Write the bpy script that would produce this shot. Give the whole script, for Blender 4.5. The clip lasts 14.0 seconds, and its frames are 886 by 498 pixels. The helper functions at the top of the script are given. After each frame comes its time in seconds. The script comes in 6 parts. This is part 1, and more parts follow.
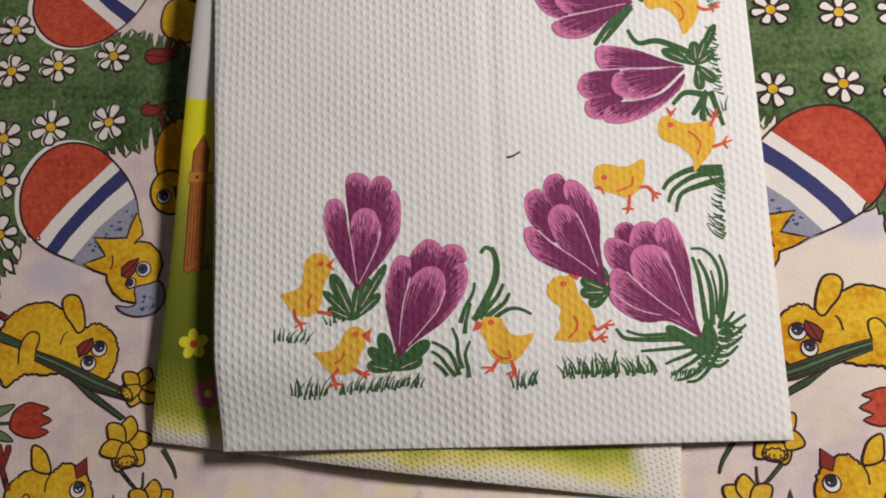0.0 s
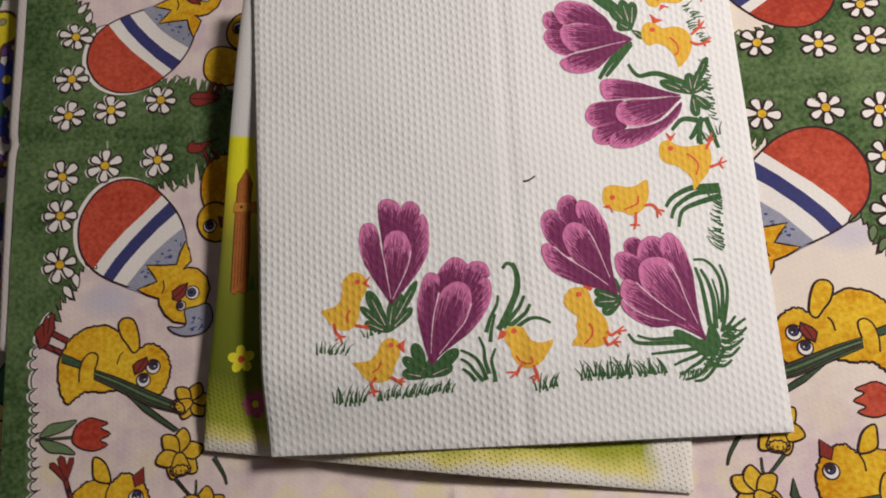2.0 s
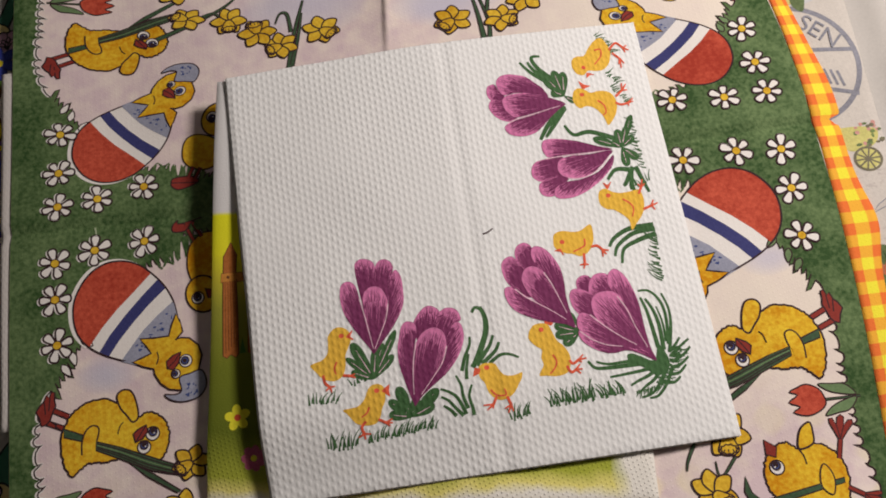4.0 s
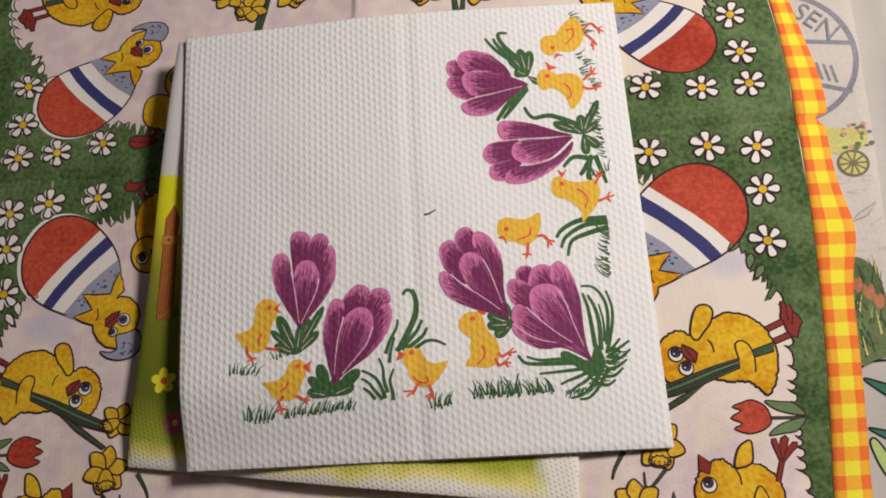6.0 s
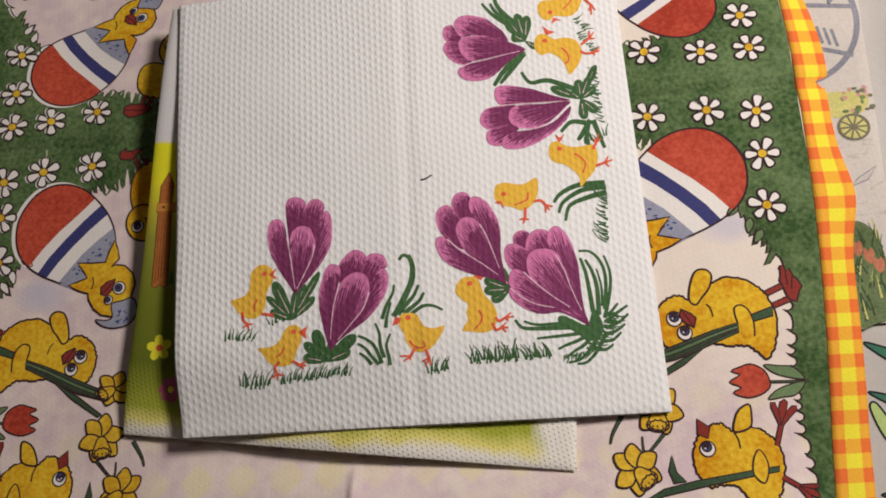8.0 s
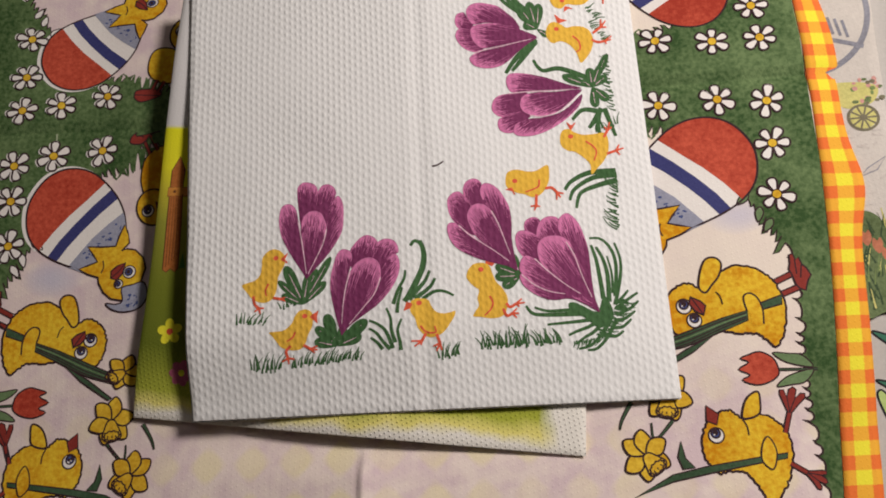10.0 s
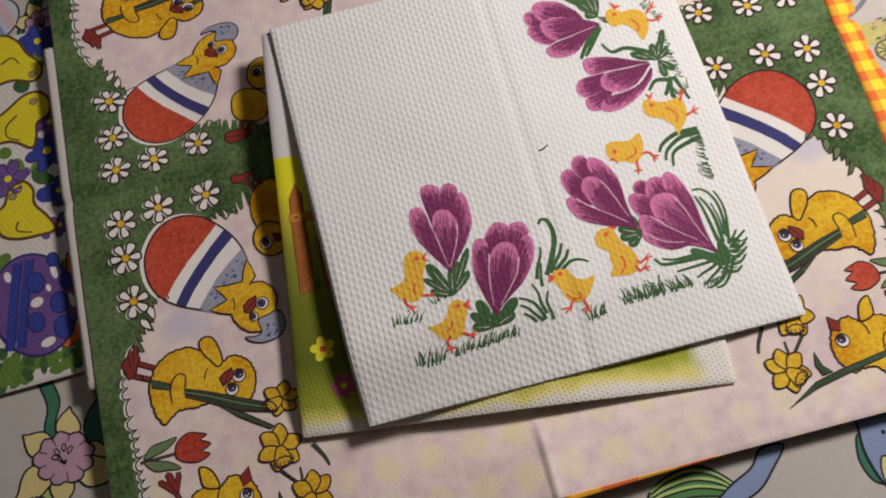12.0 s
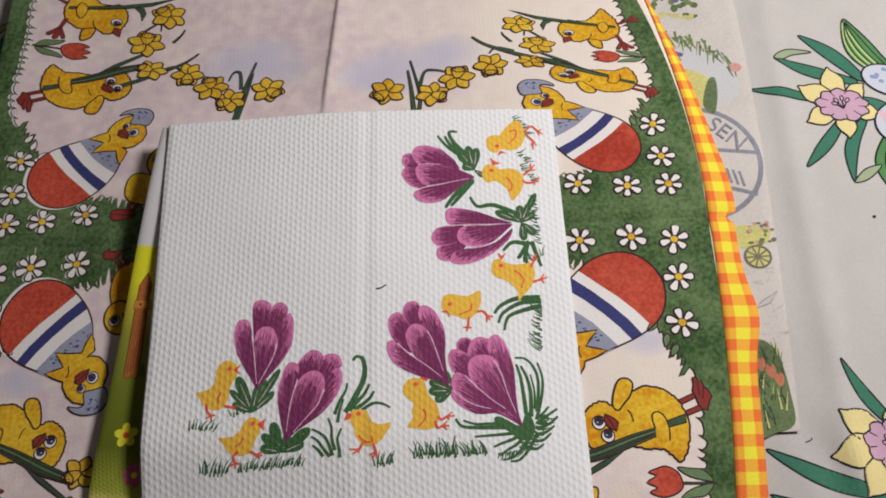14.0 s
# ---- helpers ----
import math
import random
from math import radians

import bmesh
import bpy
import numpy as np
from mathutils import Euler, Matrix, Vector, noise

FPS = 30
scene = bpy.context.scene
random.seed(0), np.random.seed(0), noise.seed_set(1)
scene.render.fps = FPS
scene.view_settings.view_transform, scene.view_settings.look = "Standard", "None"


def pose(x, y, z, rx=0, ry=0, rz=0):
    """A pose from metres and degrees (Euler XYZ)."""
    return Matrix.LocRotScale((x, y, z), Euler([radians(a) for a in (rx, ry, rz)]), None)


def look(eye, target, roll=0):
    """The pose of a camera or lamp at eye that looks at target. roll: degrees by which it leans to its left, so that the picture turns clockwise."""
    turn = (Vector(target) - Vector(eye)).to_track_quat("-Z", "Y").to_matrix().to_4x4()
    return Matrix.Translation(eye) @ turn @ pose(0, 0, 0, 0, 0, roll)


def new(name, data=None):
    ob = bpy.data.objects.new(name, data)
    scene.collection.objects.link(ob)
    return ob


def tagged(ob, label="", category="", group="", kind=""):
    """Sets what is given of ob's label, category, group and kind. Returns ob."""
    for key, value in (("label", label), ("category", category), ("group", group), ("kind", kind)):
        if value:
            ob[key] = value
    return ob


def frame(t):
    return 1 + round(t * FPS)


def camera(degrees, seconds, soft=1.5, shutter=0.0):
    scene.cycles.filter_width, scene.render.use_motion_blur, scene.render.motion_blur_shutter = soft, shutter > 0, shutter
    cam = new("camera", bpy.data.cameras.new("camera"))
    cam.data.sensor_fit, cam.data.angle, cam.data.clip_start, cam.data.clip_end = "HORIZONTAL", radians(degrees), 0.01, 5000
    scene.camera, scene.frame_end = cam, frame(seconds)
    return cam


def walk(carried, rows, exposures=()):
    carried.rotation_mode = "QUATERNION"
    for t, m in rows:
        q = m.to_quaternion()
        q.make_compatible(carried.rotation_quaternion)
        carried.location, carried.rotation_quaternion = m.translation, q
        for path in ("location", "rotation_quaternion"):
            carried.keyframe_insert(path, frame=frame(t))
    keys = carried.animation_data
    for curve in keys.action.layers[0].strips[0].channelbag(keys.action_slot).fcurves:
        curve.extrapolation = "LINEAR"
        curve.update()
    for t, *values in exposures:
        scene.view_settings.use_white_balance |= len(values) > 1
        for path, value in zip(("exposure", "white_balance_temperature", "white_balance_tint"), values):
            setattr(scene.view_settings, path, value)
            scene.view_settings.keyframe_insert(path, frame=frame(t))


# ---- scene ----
cam = camera(58.0, 14.0, 1.8, 0.25)
PATH = [
    (0, (0.089, 0.021, 0.248), (-0.069, 0.347, -1.719), -28.8),
    (0.5, (0.086, 0.021, 0.254), (-0.077, 0.383, -1.706), -26.5),
    (1, (0.083, 0.017, 0.262), (-0.086, 0.404, -1.692), -25.6),
    (1.5, (0.087, 0.014, 0.264), (-0.086, 0.41, -1.689), -26.0),
    (2, (0.083, 0.012, 0.271), (-0.073, 0.423, -1.68), -25.3),
    (2.2, (0.077, 0.013, 0.278), (-0.06, 0.436, -1.672), -24.1),
    (4.3, (0.075, -0.002, 0.299), (0.081, 0.568, -1.618), -9.2),
    (4.5, (0.088, -0.003, 0.291), (0.056, 0.56, -1.628), -11.0),
    (5, (0.106, -0.008, 0.289), (0.009, 0.533, -1.634), -15.4),
    (5.5, (0.114, -0.005, 0.287), (-0.034, 0.527, -1.635), -20.3),
    (6, (0.122, -0.002, 0.286), (-0.059, 0.529, -1.633), -23.6),
    (6.5, (0.124, -0.007, 0.283), (-0.067, 0.519, -1.637), -24.8),
    (7, (0.124, -0.01, 0.282), (-0.065, 0.51, -1.64), -24.9),
    (9.5, (0.119, -0.011, 0.281), (-0.062, 0.493, -1.645), -24.3),
    (10, (0.117, -0.014, 0.282), (-0.06, 0.489, -1.646), -23.8),
    (10.5, (0.108, -0.017, 0.283), (-0.059, 0.498, -1.643), -22.4),
    (11, (0.089, -0.016, 0.28), (-0.034, 0.494, -1.65), -19.5),
    (11.5, (0.05, -0.016, 0.289), (0.021, 0.497, -1.644), -14.4),
    (12, (0.033, -0.026, 0.301), (0.112, 0.541, -1.615), -7.9),
    (12.5, (0.037, -0.035, 0.327), (0.198, 0.639, -1.549), -3.0),
    (13, (0.087, -0.024, 0.333), (0.194, 0.701, -1.528), -3.9),
    (13.5, (0.133, -0.015, 0.315), (0.123, 0.729, -1.542), -7.3),
    (14, (0.132, -0.018, 0.313), (0.044, 0.725, -1.542), -10.2),
]
walk(cam, [(t, look(eye, target, roll)) for t, eye, target, roll in PATH],
     [(0, 0.0, 6500, 10.5), (5, 0.0, 6600, 12), (11, 0.02, 6600, 12), (12, 0.06, 6480, 12.5), (12.5, 0.1, 6350, 11), (13, -0.02, 6200, 10.5), (14, -0.05, 6120, 10)])

from mathutils.geometry import delaunay_2d_cdt as delaunay

# ---- light ----
world = bpy.data.worlds.new("room_air")
world.use_nodes = True
world.node_tree.nodes["Background"].inputs[0].default_value = (1.0, 0.93, 0.85, 1)
world.node_tree.nodes["Background"].inputs[1].default_value = 0.05
scene.world = world


def area_lamp(name, place, target, size, watts, colour):
    lamp = bpy.data.lights.new(name, "AREA")
    lamp.shape, lamp.size, lamp.energy, lamp.color = "DISK", size, watts, colour
    ob = new(name, lamp)
    ob.matrix_basis = look(place, target)
    return ob


area_lamp("table_lamp_light", (0.49, 0.235, 0.45), (0.12, 0.08, 0.0), 0.13, 3.4, (1.0, 0.93, 0.87))
# added fill for the room's ambient light, not a known ceiling lamp
area_lamp("room_fill_light", (0.35, 0.55, 1.68), (0.1, 0.1, 0.0), 0.5, 0.95, (1.0, 0.94, 0.88))


# ---- materials ----
def lin(r, g, b):
    out = []
    for c in (r, g, b):
        c = c / 255
        out.append(c / 12.92 if c <= 0.04045 else ((c + 0.055) / 1.055) ** 2.4)
    return out


def ink(r, g, b, k=1.12):
    return [min(0.86, c * k) for c in lin(r, g, b)]


def maths(nt, op, a, b=None, clamp=False):
    n = nt.nodes.new("ShaderNodeMath")
    n.operation, n.use_clamp = op, clamp
    for i, v in enumerate((a, b)):
        if v is None:
            continue
        if isinstance(v, (int, float)):
            n.inputs[i].default_value = v
        else:
            nt.links.new(v, n.inputs[i])
    return n.outputs[0]


def relief_group(name, px, py, turn, power, fine, dots, lump, slender=False, ends=None):
    """Height of an embossed paper or cloth surface, from the place in metres."""
    nt = bpy.data.node_groups.new(name, "ShaderNodeTree")
    nt.interface.new_socket("Height", in_out="OUTPUT", socket_type="NodeSocketFloat")
    out = nt.nodes.new("NodeGroupOutput")
    geo = nt.nodes.new("ShaderNodeNewGeometry")
    rot = nt.nodes.new("ShaderNodeVectorRotate")
    rot.rotation_type = "Z_AXIS"
    rot.inputs["Angle"].default_value = radians(turn)
    nt.links.new(geo.outputs["Position"], rot.inputs["Vector"])
    wob = nt.nodes.new("ShaderNodeTexNoise")
    wob.inputs["Scale"].default_value = 60
    nt.links.new(geo.outputs["Position"], wob.inputs["Vector"])
    sep = nt.nodes.new("ShaderNodeSeparateXYZ")
    nt.links.new(rot.outputs[0], sep.inputs[0])
    shift = maths(nt, "MULTIPLY", wob.outputs[0], 0.0012)
    a = maths(nt, "COSINE", maths(nt, "MULTIPLY", maths(nt, "ADD", sep.outputs[0], shift), math.pi / px))
    b = maths(nt, "COSINE", maths(nt, "MULTIPLY", maths(nt, "ADD", sep.outputs[1], shift), math.pi / py))
    c = maths(nt, "POWER", maths(nt, "MAXIMUM", maths(nt, "MULTIPLY", a, b), 0.0), power)
    if slender:
        flip = maths(nt, "MULTIPLY", maths(nt, "SIGN", a), b)
        dash = maths(nt, "POWER", maths(nt, "ADD", maths(nt, "MULTIPLY", flip, 0.499), 0.5), 1.0)
        c = maths(nt, "MULTIPLY", dash, maths(nt, "POWER", maths(nt, "ABSOLUTE", a), power))
    if ends is not None:
        plan = nt.nodes.new("ShaderNodeSeparateXYZ")
        nt.links.new(geo.outputs["Position"], plan.inputs[0])
        c = maths(nt, "MULTIPLY", c, maths(nt, "MULTIPLY", maths(nt, "SUBTRACT", ends, plan.outputs[1]), 120.0, True))
    n1 = nt.nodes.new("ShaderNodeTexNoise")
    n1.inputs["Scale"].default_value, n1.inputs["Detail"].default_value = fine, 4
    nt.links.new(geo.outputs["Position"], n1.inputs["Vector"])
    n2 = nt.nodes.new("ShaderNodeTexNoise")
    n2.inputs["Scale"].default_value, n2.inputs["Detail"].default_value = 22, 3
    nt.links.new(geo.outputs["Position"], n2.inputs["Vector"])
    uneven = maths(nt, "ADD", maths(nt, "MULTIPLY", n2.outputs[0], 1.1), 0.25)
    h = maths(nt, "ADD", maths(nt, "MULTIPLY", maths(nt, "MULTIPLY", c, uneven), dots), maths(nt, "MULTIPLY", n1.outputs[0], 0.35))
    h = maths(nt, "ADD", h, maths(nt, "MULTIPLY", n2.outputs[0], lump))
    nt.links.new(h, out.inputs[0])
    return nt


RELIEF = {
    "crocus": (relief_group("waffle_relief", 0.00205, 0.00160, 1.0, 2.6, 1500, 1.0, 2.2, True), 0.00024),
    "meadow": (relief_group("dotted_relief", 0.0010, 0.0013, 32, 4.0, 1500, 1.0, 1.5, False, 0.036), 0.00034),
    "egg": (relief_group("pin_relief", 0.0013, 0.0016, 38, 4.0, 1800, 0.5, 2.2), 0.00013),
    "garden": (relief_group("rib_relief", 0.0011, 0.0016, 4, 1.0, 1500, 0.7, 2.0), 0.0001),
    "postcard": (relief_group("grain_relief", 0.0012, 0.0012, 40, 3.0, 1800, 0.4, 2.0), 0.00018),
    "cloth": (relief_group("weave_relief", 0.00035, 0.00035, 2, 1.0, 2500, 0.5, 9.0), 0.00012),
}
MATERIALS = {}


def paper(sheet, name, colour, mottle=0.12, rough=0.82, second=None, gingham=False, speckle=False):
    """Printed colour on one of the sheets: speckled where the ink sits unevenly, with the sheet's own relief."""
    key = sheet + "_" + name
    if key in MATERIALS:
        return MATERIALS[key]
    m = bpy.data.materials.new(key)
    m.use_nodes = True
    nt = m.node_tree
    bsdf = nt.nodes["Principled BSDF"]
    bsdf.inputs["Roughness"].default_value = rough
    bsdf.inputs["Specular IOR Level"].default_value = 0.18
    geo = nt.nodes.new("ShaderNodeNewGeometry")
    fine = nt.nodes.new("ShaderNodeTexNoise")
    fine.inputs["Scale"].default_value, fine.inputs["Detail"].default_value = (150 if gingham else 620 if speckle else 900), 3
    broad = nt.nodes.new("ShaderNodeTexNoise")
    broad.inputs["Scale"].default_value, broad.inputs["Detail"].default_value = (28 if gingham else 45), 4
    for n in (fine, broad):
        nt.links.new(geo.outputs["Position"], n.inputs["Vector"])
    both = maths(nt, "ADD", maths(nt, "MULTIPLY", fine.outputs[0], 0.75 if gingham else 0.6), maths(nt, "MULTIPLY", broad.outputs[0], 0.45 if gingham else 0.6))
    ramp = nt.nodes.new("ShaderNodeValToRGB")
    ramp.color_ramp.elements[0].position, ramp.color_ramp.elements[1].position = (0.45, 0.74) if gingham else (0.46, 0.76) if speckle else (0.35, 0.85)
    other = second or [min(0.88, c * (1 + mottle) + 0.10 * mottle) for c in colour]
    ramp.color_ramp.elements[0].color = (*[c * (1 - mottle) for c in colour], 1)
    ramp.color_ramp.elements[1].color = (*other, 1)
    nt.links.new(both, ramp.inputs[0])
    colour_out = ramp.outputs[0]
    if gingham:
        sep = nt.nodes.new("ShaderNodeSeparateXYZ")
        nt.links.new(geo.outputs["Position"], sep.inputs[0])
        sx = maths(nt, "SINE", maths(nt, "MULTIPLY", sep.outputs[0], math.pi / 0.0080))
        sy = maths(nt, "SINE", maths(nt, "MULTIPLY", sep.outputs[1], math.pi / 0.0080))
        cell = maths(nt, "MULTIPLY", maths(nt, "ADD", sx, sy), 1.2, True)
        patch = nt.nodes.new("ShaderNodeTexNoise")
        patch.inputs["Scale"].default_value = 30
        nt.links.new(geo.outputs["Position"], patch.inputs["Vector"])
        fade = maths(nt, "MULTIPLY", maths(nt, "SUBTRACT", maths(nt, "MULTIPLY", sep.outputs[1], -35.0), -0.9), 1.0, True)
        fade = maths(nt, "MULTIPLY", fade, maths(nt, "MULTIPLY", maths(nt, "SUBTRACT", patch.outputs[0], 0.3), 2.4, True))
        mix = nt.nodes.new("ShaderNodeMix")
        mix.data_type = "RGBA"
        nt.links.new(maths(nt, "MULTIPLY", cell, maths(nt, "MULTIPLY", fade, 0.75)), mix.inputs[0])
        nt.links.new(colour_out, mix.inputs[6])
        mix.inputs[7].default_value = (*ink(226, 214, 172), 1)
        colour_out = mix.outputs[2]
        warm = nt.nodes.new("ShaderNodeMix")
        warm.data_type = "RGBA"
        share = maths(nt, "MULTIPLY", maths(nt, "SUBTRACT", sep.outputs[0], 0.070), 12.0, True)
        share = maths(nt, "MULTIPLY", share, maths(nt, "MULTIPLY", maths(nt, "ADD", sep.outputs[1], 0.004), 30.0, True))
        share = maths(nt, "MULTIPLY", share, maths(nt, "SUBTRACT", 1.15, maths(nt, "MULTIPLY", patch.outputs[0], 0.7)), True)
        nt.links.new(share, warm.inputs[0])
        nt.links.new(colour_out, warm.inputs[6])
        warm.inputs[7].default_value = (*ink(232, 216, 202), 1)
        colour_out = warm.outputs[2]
        # printed grey clouds; that at x 0.030 also paints shade beside the seam
        for cx, cy, size in ((0.100, 0.199, 0.024), (0.122, 0.204, 0.018), (0.086, 0.193, 0.016), (0.030, 0.205, 0.030), (0.196, 0.062, 0.012), (-0.058, 0.060, 0.012)):
            dx = maths(nt, "DIVIDE", maths(nt, "SUBTRACT", sep.outputs[0], cx), size)
            dy = maths(nt, "DIVIDE", maths(nt, "SUBTRACT", sep.outputs[1], cy), size * 0.6)
            d = maths(nt, "ADD", maths(nt, "MULTIPLY", dx, dx), maths(nt, "MULTIPLY", dy, dy))
            d = maths(nt, "ADD", d, maths(nt, "MULTIPLY", maths(nt, "SUBTRACT", patch.outputs[0], 0.5), 1.6))
            cloud_shade = nt.nodes.new("ShaderNodeMix")
            cloud_shade.data_type = "RGBA"
            nt.links.new(maths(nt, "MULTIPLY", maths(nt, "SUBTRACT", 1.1, d), 0.75, True), cloud_shade.inputs[0])
            nt.links.new(colour_out, cloud_shade.inputs[6])
            cloud_shade.inputs[7].default_value = (*ink(192, 188, 204), 1)
            colour_out = cloud_shade.outputs[2]
    nt.links.new(colour_out, bsdf.inputs["Base Color"])
    group, depth = RELIEF[sheet]
    rel = nt.nodes.new("ShaderNodeGroup")
    rel.node_tree = group
    bump = nt.nodes.new("ShaderNodeBump")
    bump.inputs["Strength"].default_value, bump.inputs["Distance"].default_value = 1.0, depth
    nt.links.new(rel.outputs[0], bump.inputs["Height"])
    nt.links.new(bump.outputs[0], bsdf.inputs["Normal"])
    MATERIALS[key] = m
    return m


def plain(name, colour, rough=0.7, grain=8.0):
    m = bpy.data.materials.new(name)
    m.use_nodes = True
    nt = m.node_tree
    bsdf = nt.nodes["Principled BSDF"]
    n = nt.nodes.new("ShaderNodeTexNoise")
    n.inputs["Scale"].default_value, n.inputs["Detail"].default_value = grain, 6
    ramp = nt.nodes.new("ShaderNodeValToRGB")
    ramp.color_ramp.elements[0].color = (*[c * 0.85 for c in colour], 1)
    ramp.color_ramp.elements[1].color = (*[min(0.9, c * 1.1) for c in colour], 1)
    nt.links.new(n.outputs[0], ramp.inputs[0])
    nt.links.new(ramp.outputs[0], bsdf.inputs["Base Color"])
    bsdf.inputs["Roughness"].default_value = rough
    return m


# ---- heights of the lying sheets, in metres ----
def ease(a, b, x):
    k = min(1.0, max(0.0, (x - a) / (b - a)))
    return k * k * (3 - 2 * k)


def wave(x, y, scale, seed):
    return noise.noise(Vector((x * scale, y * scale, seed)))


EGG_AT, EGG_TURN = (0.0685, 0.116), math.atan2(-0.008, 0.320)
EC, ES = math.cos(EGG_TURN), math.sin(EGG_TURN)


def egg_place(u, v):
    """Millimetres from the chick napkin's middle to the world."""
    u, v = u / 1000, v / 1000
    return EGG_AT[0] + u * EC - v * ES, EGG_AT[1] + u * ES + v * EC


def egg_local(x, y):
    dx, dy = x - EGG_AT[0], y - EGG_AT[1]
    return (dx * EC + dy * ES) * 1000, (-dx * ES + dy * EC) * 1000


def h_cloth(x, y):
    fold = 0.0018 * math.exp(-((x - 0.2690 - 0.03 * (y - 0.1)) / 0.006) ** 2) * ease(0.35, 0.1, y)
    fold += 0.0004 * math.exp(-((y - 0.024) / 0.007) ** 2) * (1 - ease(-0.09, -0.06, x))
    pucker = 0.0008 * math.exp(-((x - 0.262) / 0.018) ** 2 - ((y - 0.012) / 0.02) ** 2) * math.sin(x * 260 + y * 90)
    ruck = 0.0010 * math.exp(-((x - 0.272) / 0.009) ** 2 - ((y + 0.004) / 0.03) ** 2) + 0.0010 * math.exp(-((x - 0.258) / 0.009) ** 2 - ((y + 0.01) / 0.025) ** 2)
    return ruck - 0.0026 + 0.0016 * wave(x, y, 9, 3.0) + 0.0004 * wave(x, y, 25, 4.0) + fold + pucker


def h_under(x, y):
    return -0.0004 + 0.0005 * wave(x, y, 18, 7.0) + 0.0022 * (1 - ease(0.190, 0.240, x)) * 0.3


def h_left(x, y):
    return 0.0002 + 0.0005 * wave(x, y, 18, 9.0)


def h_egg(x, y):
    u, v = egg_local(x, y)
    lift = 0.0054 * (1 - ease(-166, -104, u)) * (0.45 + 0.55 * ease(-150, -20, v)) + 0.0030 * (1 - ease(-156, -120, v))
    crease = -0.0012 * math.exp(-((v - 1.0) / 2.5) ** 2)
    d = u + 5.6 if v < 0 else u + 9.2 - 0.092 * v
    seam = (0.0056 * math.exp(-abs(d) / (46.0 if d < 0 else 22.0)) if v < 0 else 0.0026 * math.exp(-abs(d) / (9.0 if d < 0 else 18.0)))
    seam += 0.0014 * ease(-1.6, 0.4, d) * math.exp(-max(0.0, d) / 30.0)
    seam *= ease(122, 136, -v) if v < 0 else ease(45, 75, v)
    curl = -0.0012 * ease(158, 172, u)
    return 0.0021 + lift + crease + seam + curl + 0.00045 * wave(x, y, 22, 1.0) + 0.0002 * wave(x, y, 55, 6.0)


def h_meadow(x, y):
    puff = (0.0048 * ease(-0.008, 0.030, y + 0.15 * x) + 0.0078 * ease(0.04, 0.15, y)) * (1 - ease(0.0, 0.13, x))
    ridge = 0.0044 * math.exp(-((x - 0.062) / 0.045) ** 2) * (1 - ease(0.02, 0.09, y))
    return 0.0044 + puff + ridge - 0.0003 * math.exp(-((x + 0.022 - 0.11 * y) / 0.003) ** 2) + 0.0004 * wave(x, y, 25, 5.0)


def h_crocus(x, y):
    a, b = min(1, max(0, x / 0.167)), min(1, max(0, y / 0.167))
    d = x - 0.0862 - 0.026 * (y - 0.08)
    fold = 0.0006 * math.exp(-(d / 0.0022) ** 2) - 0.0011 * math.exp(-abs(d) / 0.022) - 0.0005 * wave(x, y, 34, 2.0)
    return 0.0052 + 0.0138 * (1 - a ** 2.1) * (0.50 + 0.50 * ease(0, 0.2, b)) - fold + 0.00035 * wave(x, y, 20, 11.0)


# ---- meshes ----
def mesh_object(name, verts, faces, mats, index, parent=None, label="", at=(0, 0, 0), smooth=True):
    me = bpy.data.meshes.new(name)
    me.from_pydata([(x - at[0], y - at[1], z - at[2]) for x, y, z in verts], [], faces)
    for m in mats:
        me.materials.append(m)
    me.polygons.foreach_set("material_index", index)
    me.polygons.foreach_set("use_smooth", [smooth] * len(faces))
    me.update()
    ob = new(name, me)
    if parent is not None:
        ob.parent = parent
    else:
        ob.location = at
    if label:
        ob["label"] = label
    return ob


def sheet(name, place, nu, nv, height, base, mat, at, edge=0.0004, under=0.0006, parent=None):
    """A lying sheet or folded pad: place(i, j) for i, j from 0 to 1 gives x, y; base(x, y) is its underside."""
    verts, faces = [], []
    for j in range(nv + 1):
        for i in range(nu + 1):
            x, y = place(i / nu, j / nv)
            rim = i in (0, nu) or j in (0, nv)
            verts.append((x, y, height(x, y) - (edge if rim else 0)))
    w = nu + 1
    for j in range(nv):
        for i in range(nu):
            k = j * w + i
            faces.append((k, k + 1, k + 1 + w, k + w))
    ring = [i for i in range(w)] + [j * w + nu for j in range(1, nv + 1)]
    ring += [nv * w + i for i in range(nu - 1, -1, -1)] + [j * w for j in range(nv - 1, 0, -1)]
    start = len(verts)
    cx, cy = place(0.5, 0.5)
    levels = 3
    for lev in range(1, levels + 1):
        for k in ring:
            x, y, z = verts[k]
            low = base(x, y)
            d = math.hypot(x - cx, y - cy)
            out = 1 + (0.0002, -under * 0.3, -under)[lev - 1] / d
            drop = (0.12, 0.35, 1.0)[lev - 1]
            verts.append((cx + (x - cx) * out, cy + (y - cy) * out, z + (low - z) * drop))
    n = len(ring)
    for lev in range(levels):
        for q in range(n):
            r = (q + 1) % n
            up = (ring[q], ring[r]) if lev == 0 else (start + (lev - 1) * n + q, start + (lev - 1) * n + r)
            lo = (start + lev * n + q, start + lev * n + r)
            faces.append((up[0], lo[0], lo[1], up[1]))
    return mesh_object(name, verts, faces, [mat], [0] * len(faces), parent, at=at)


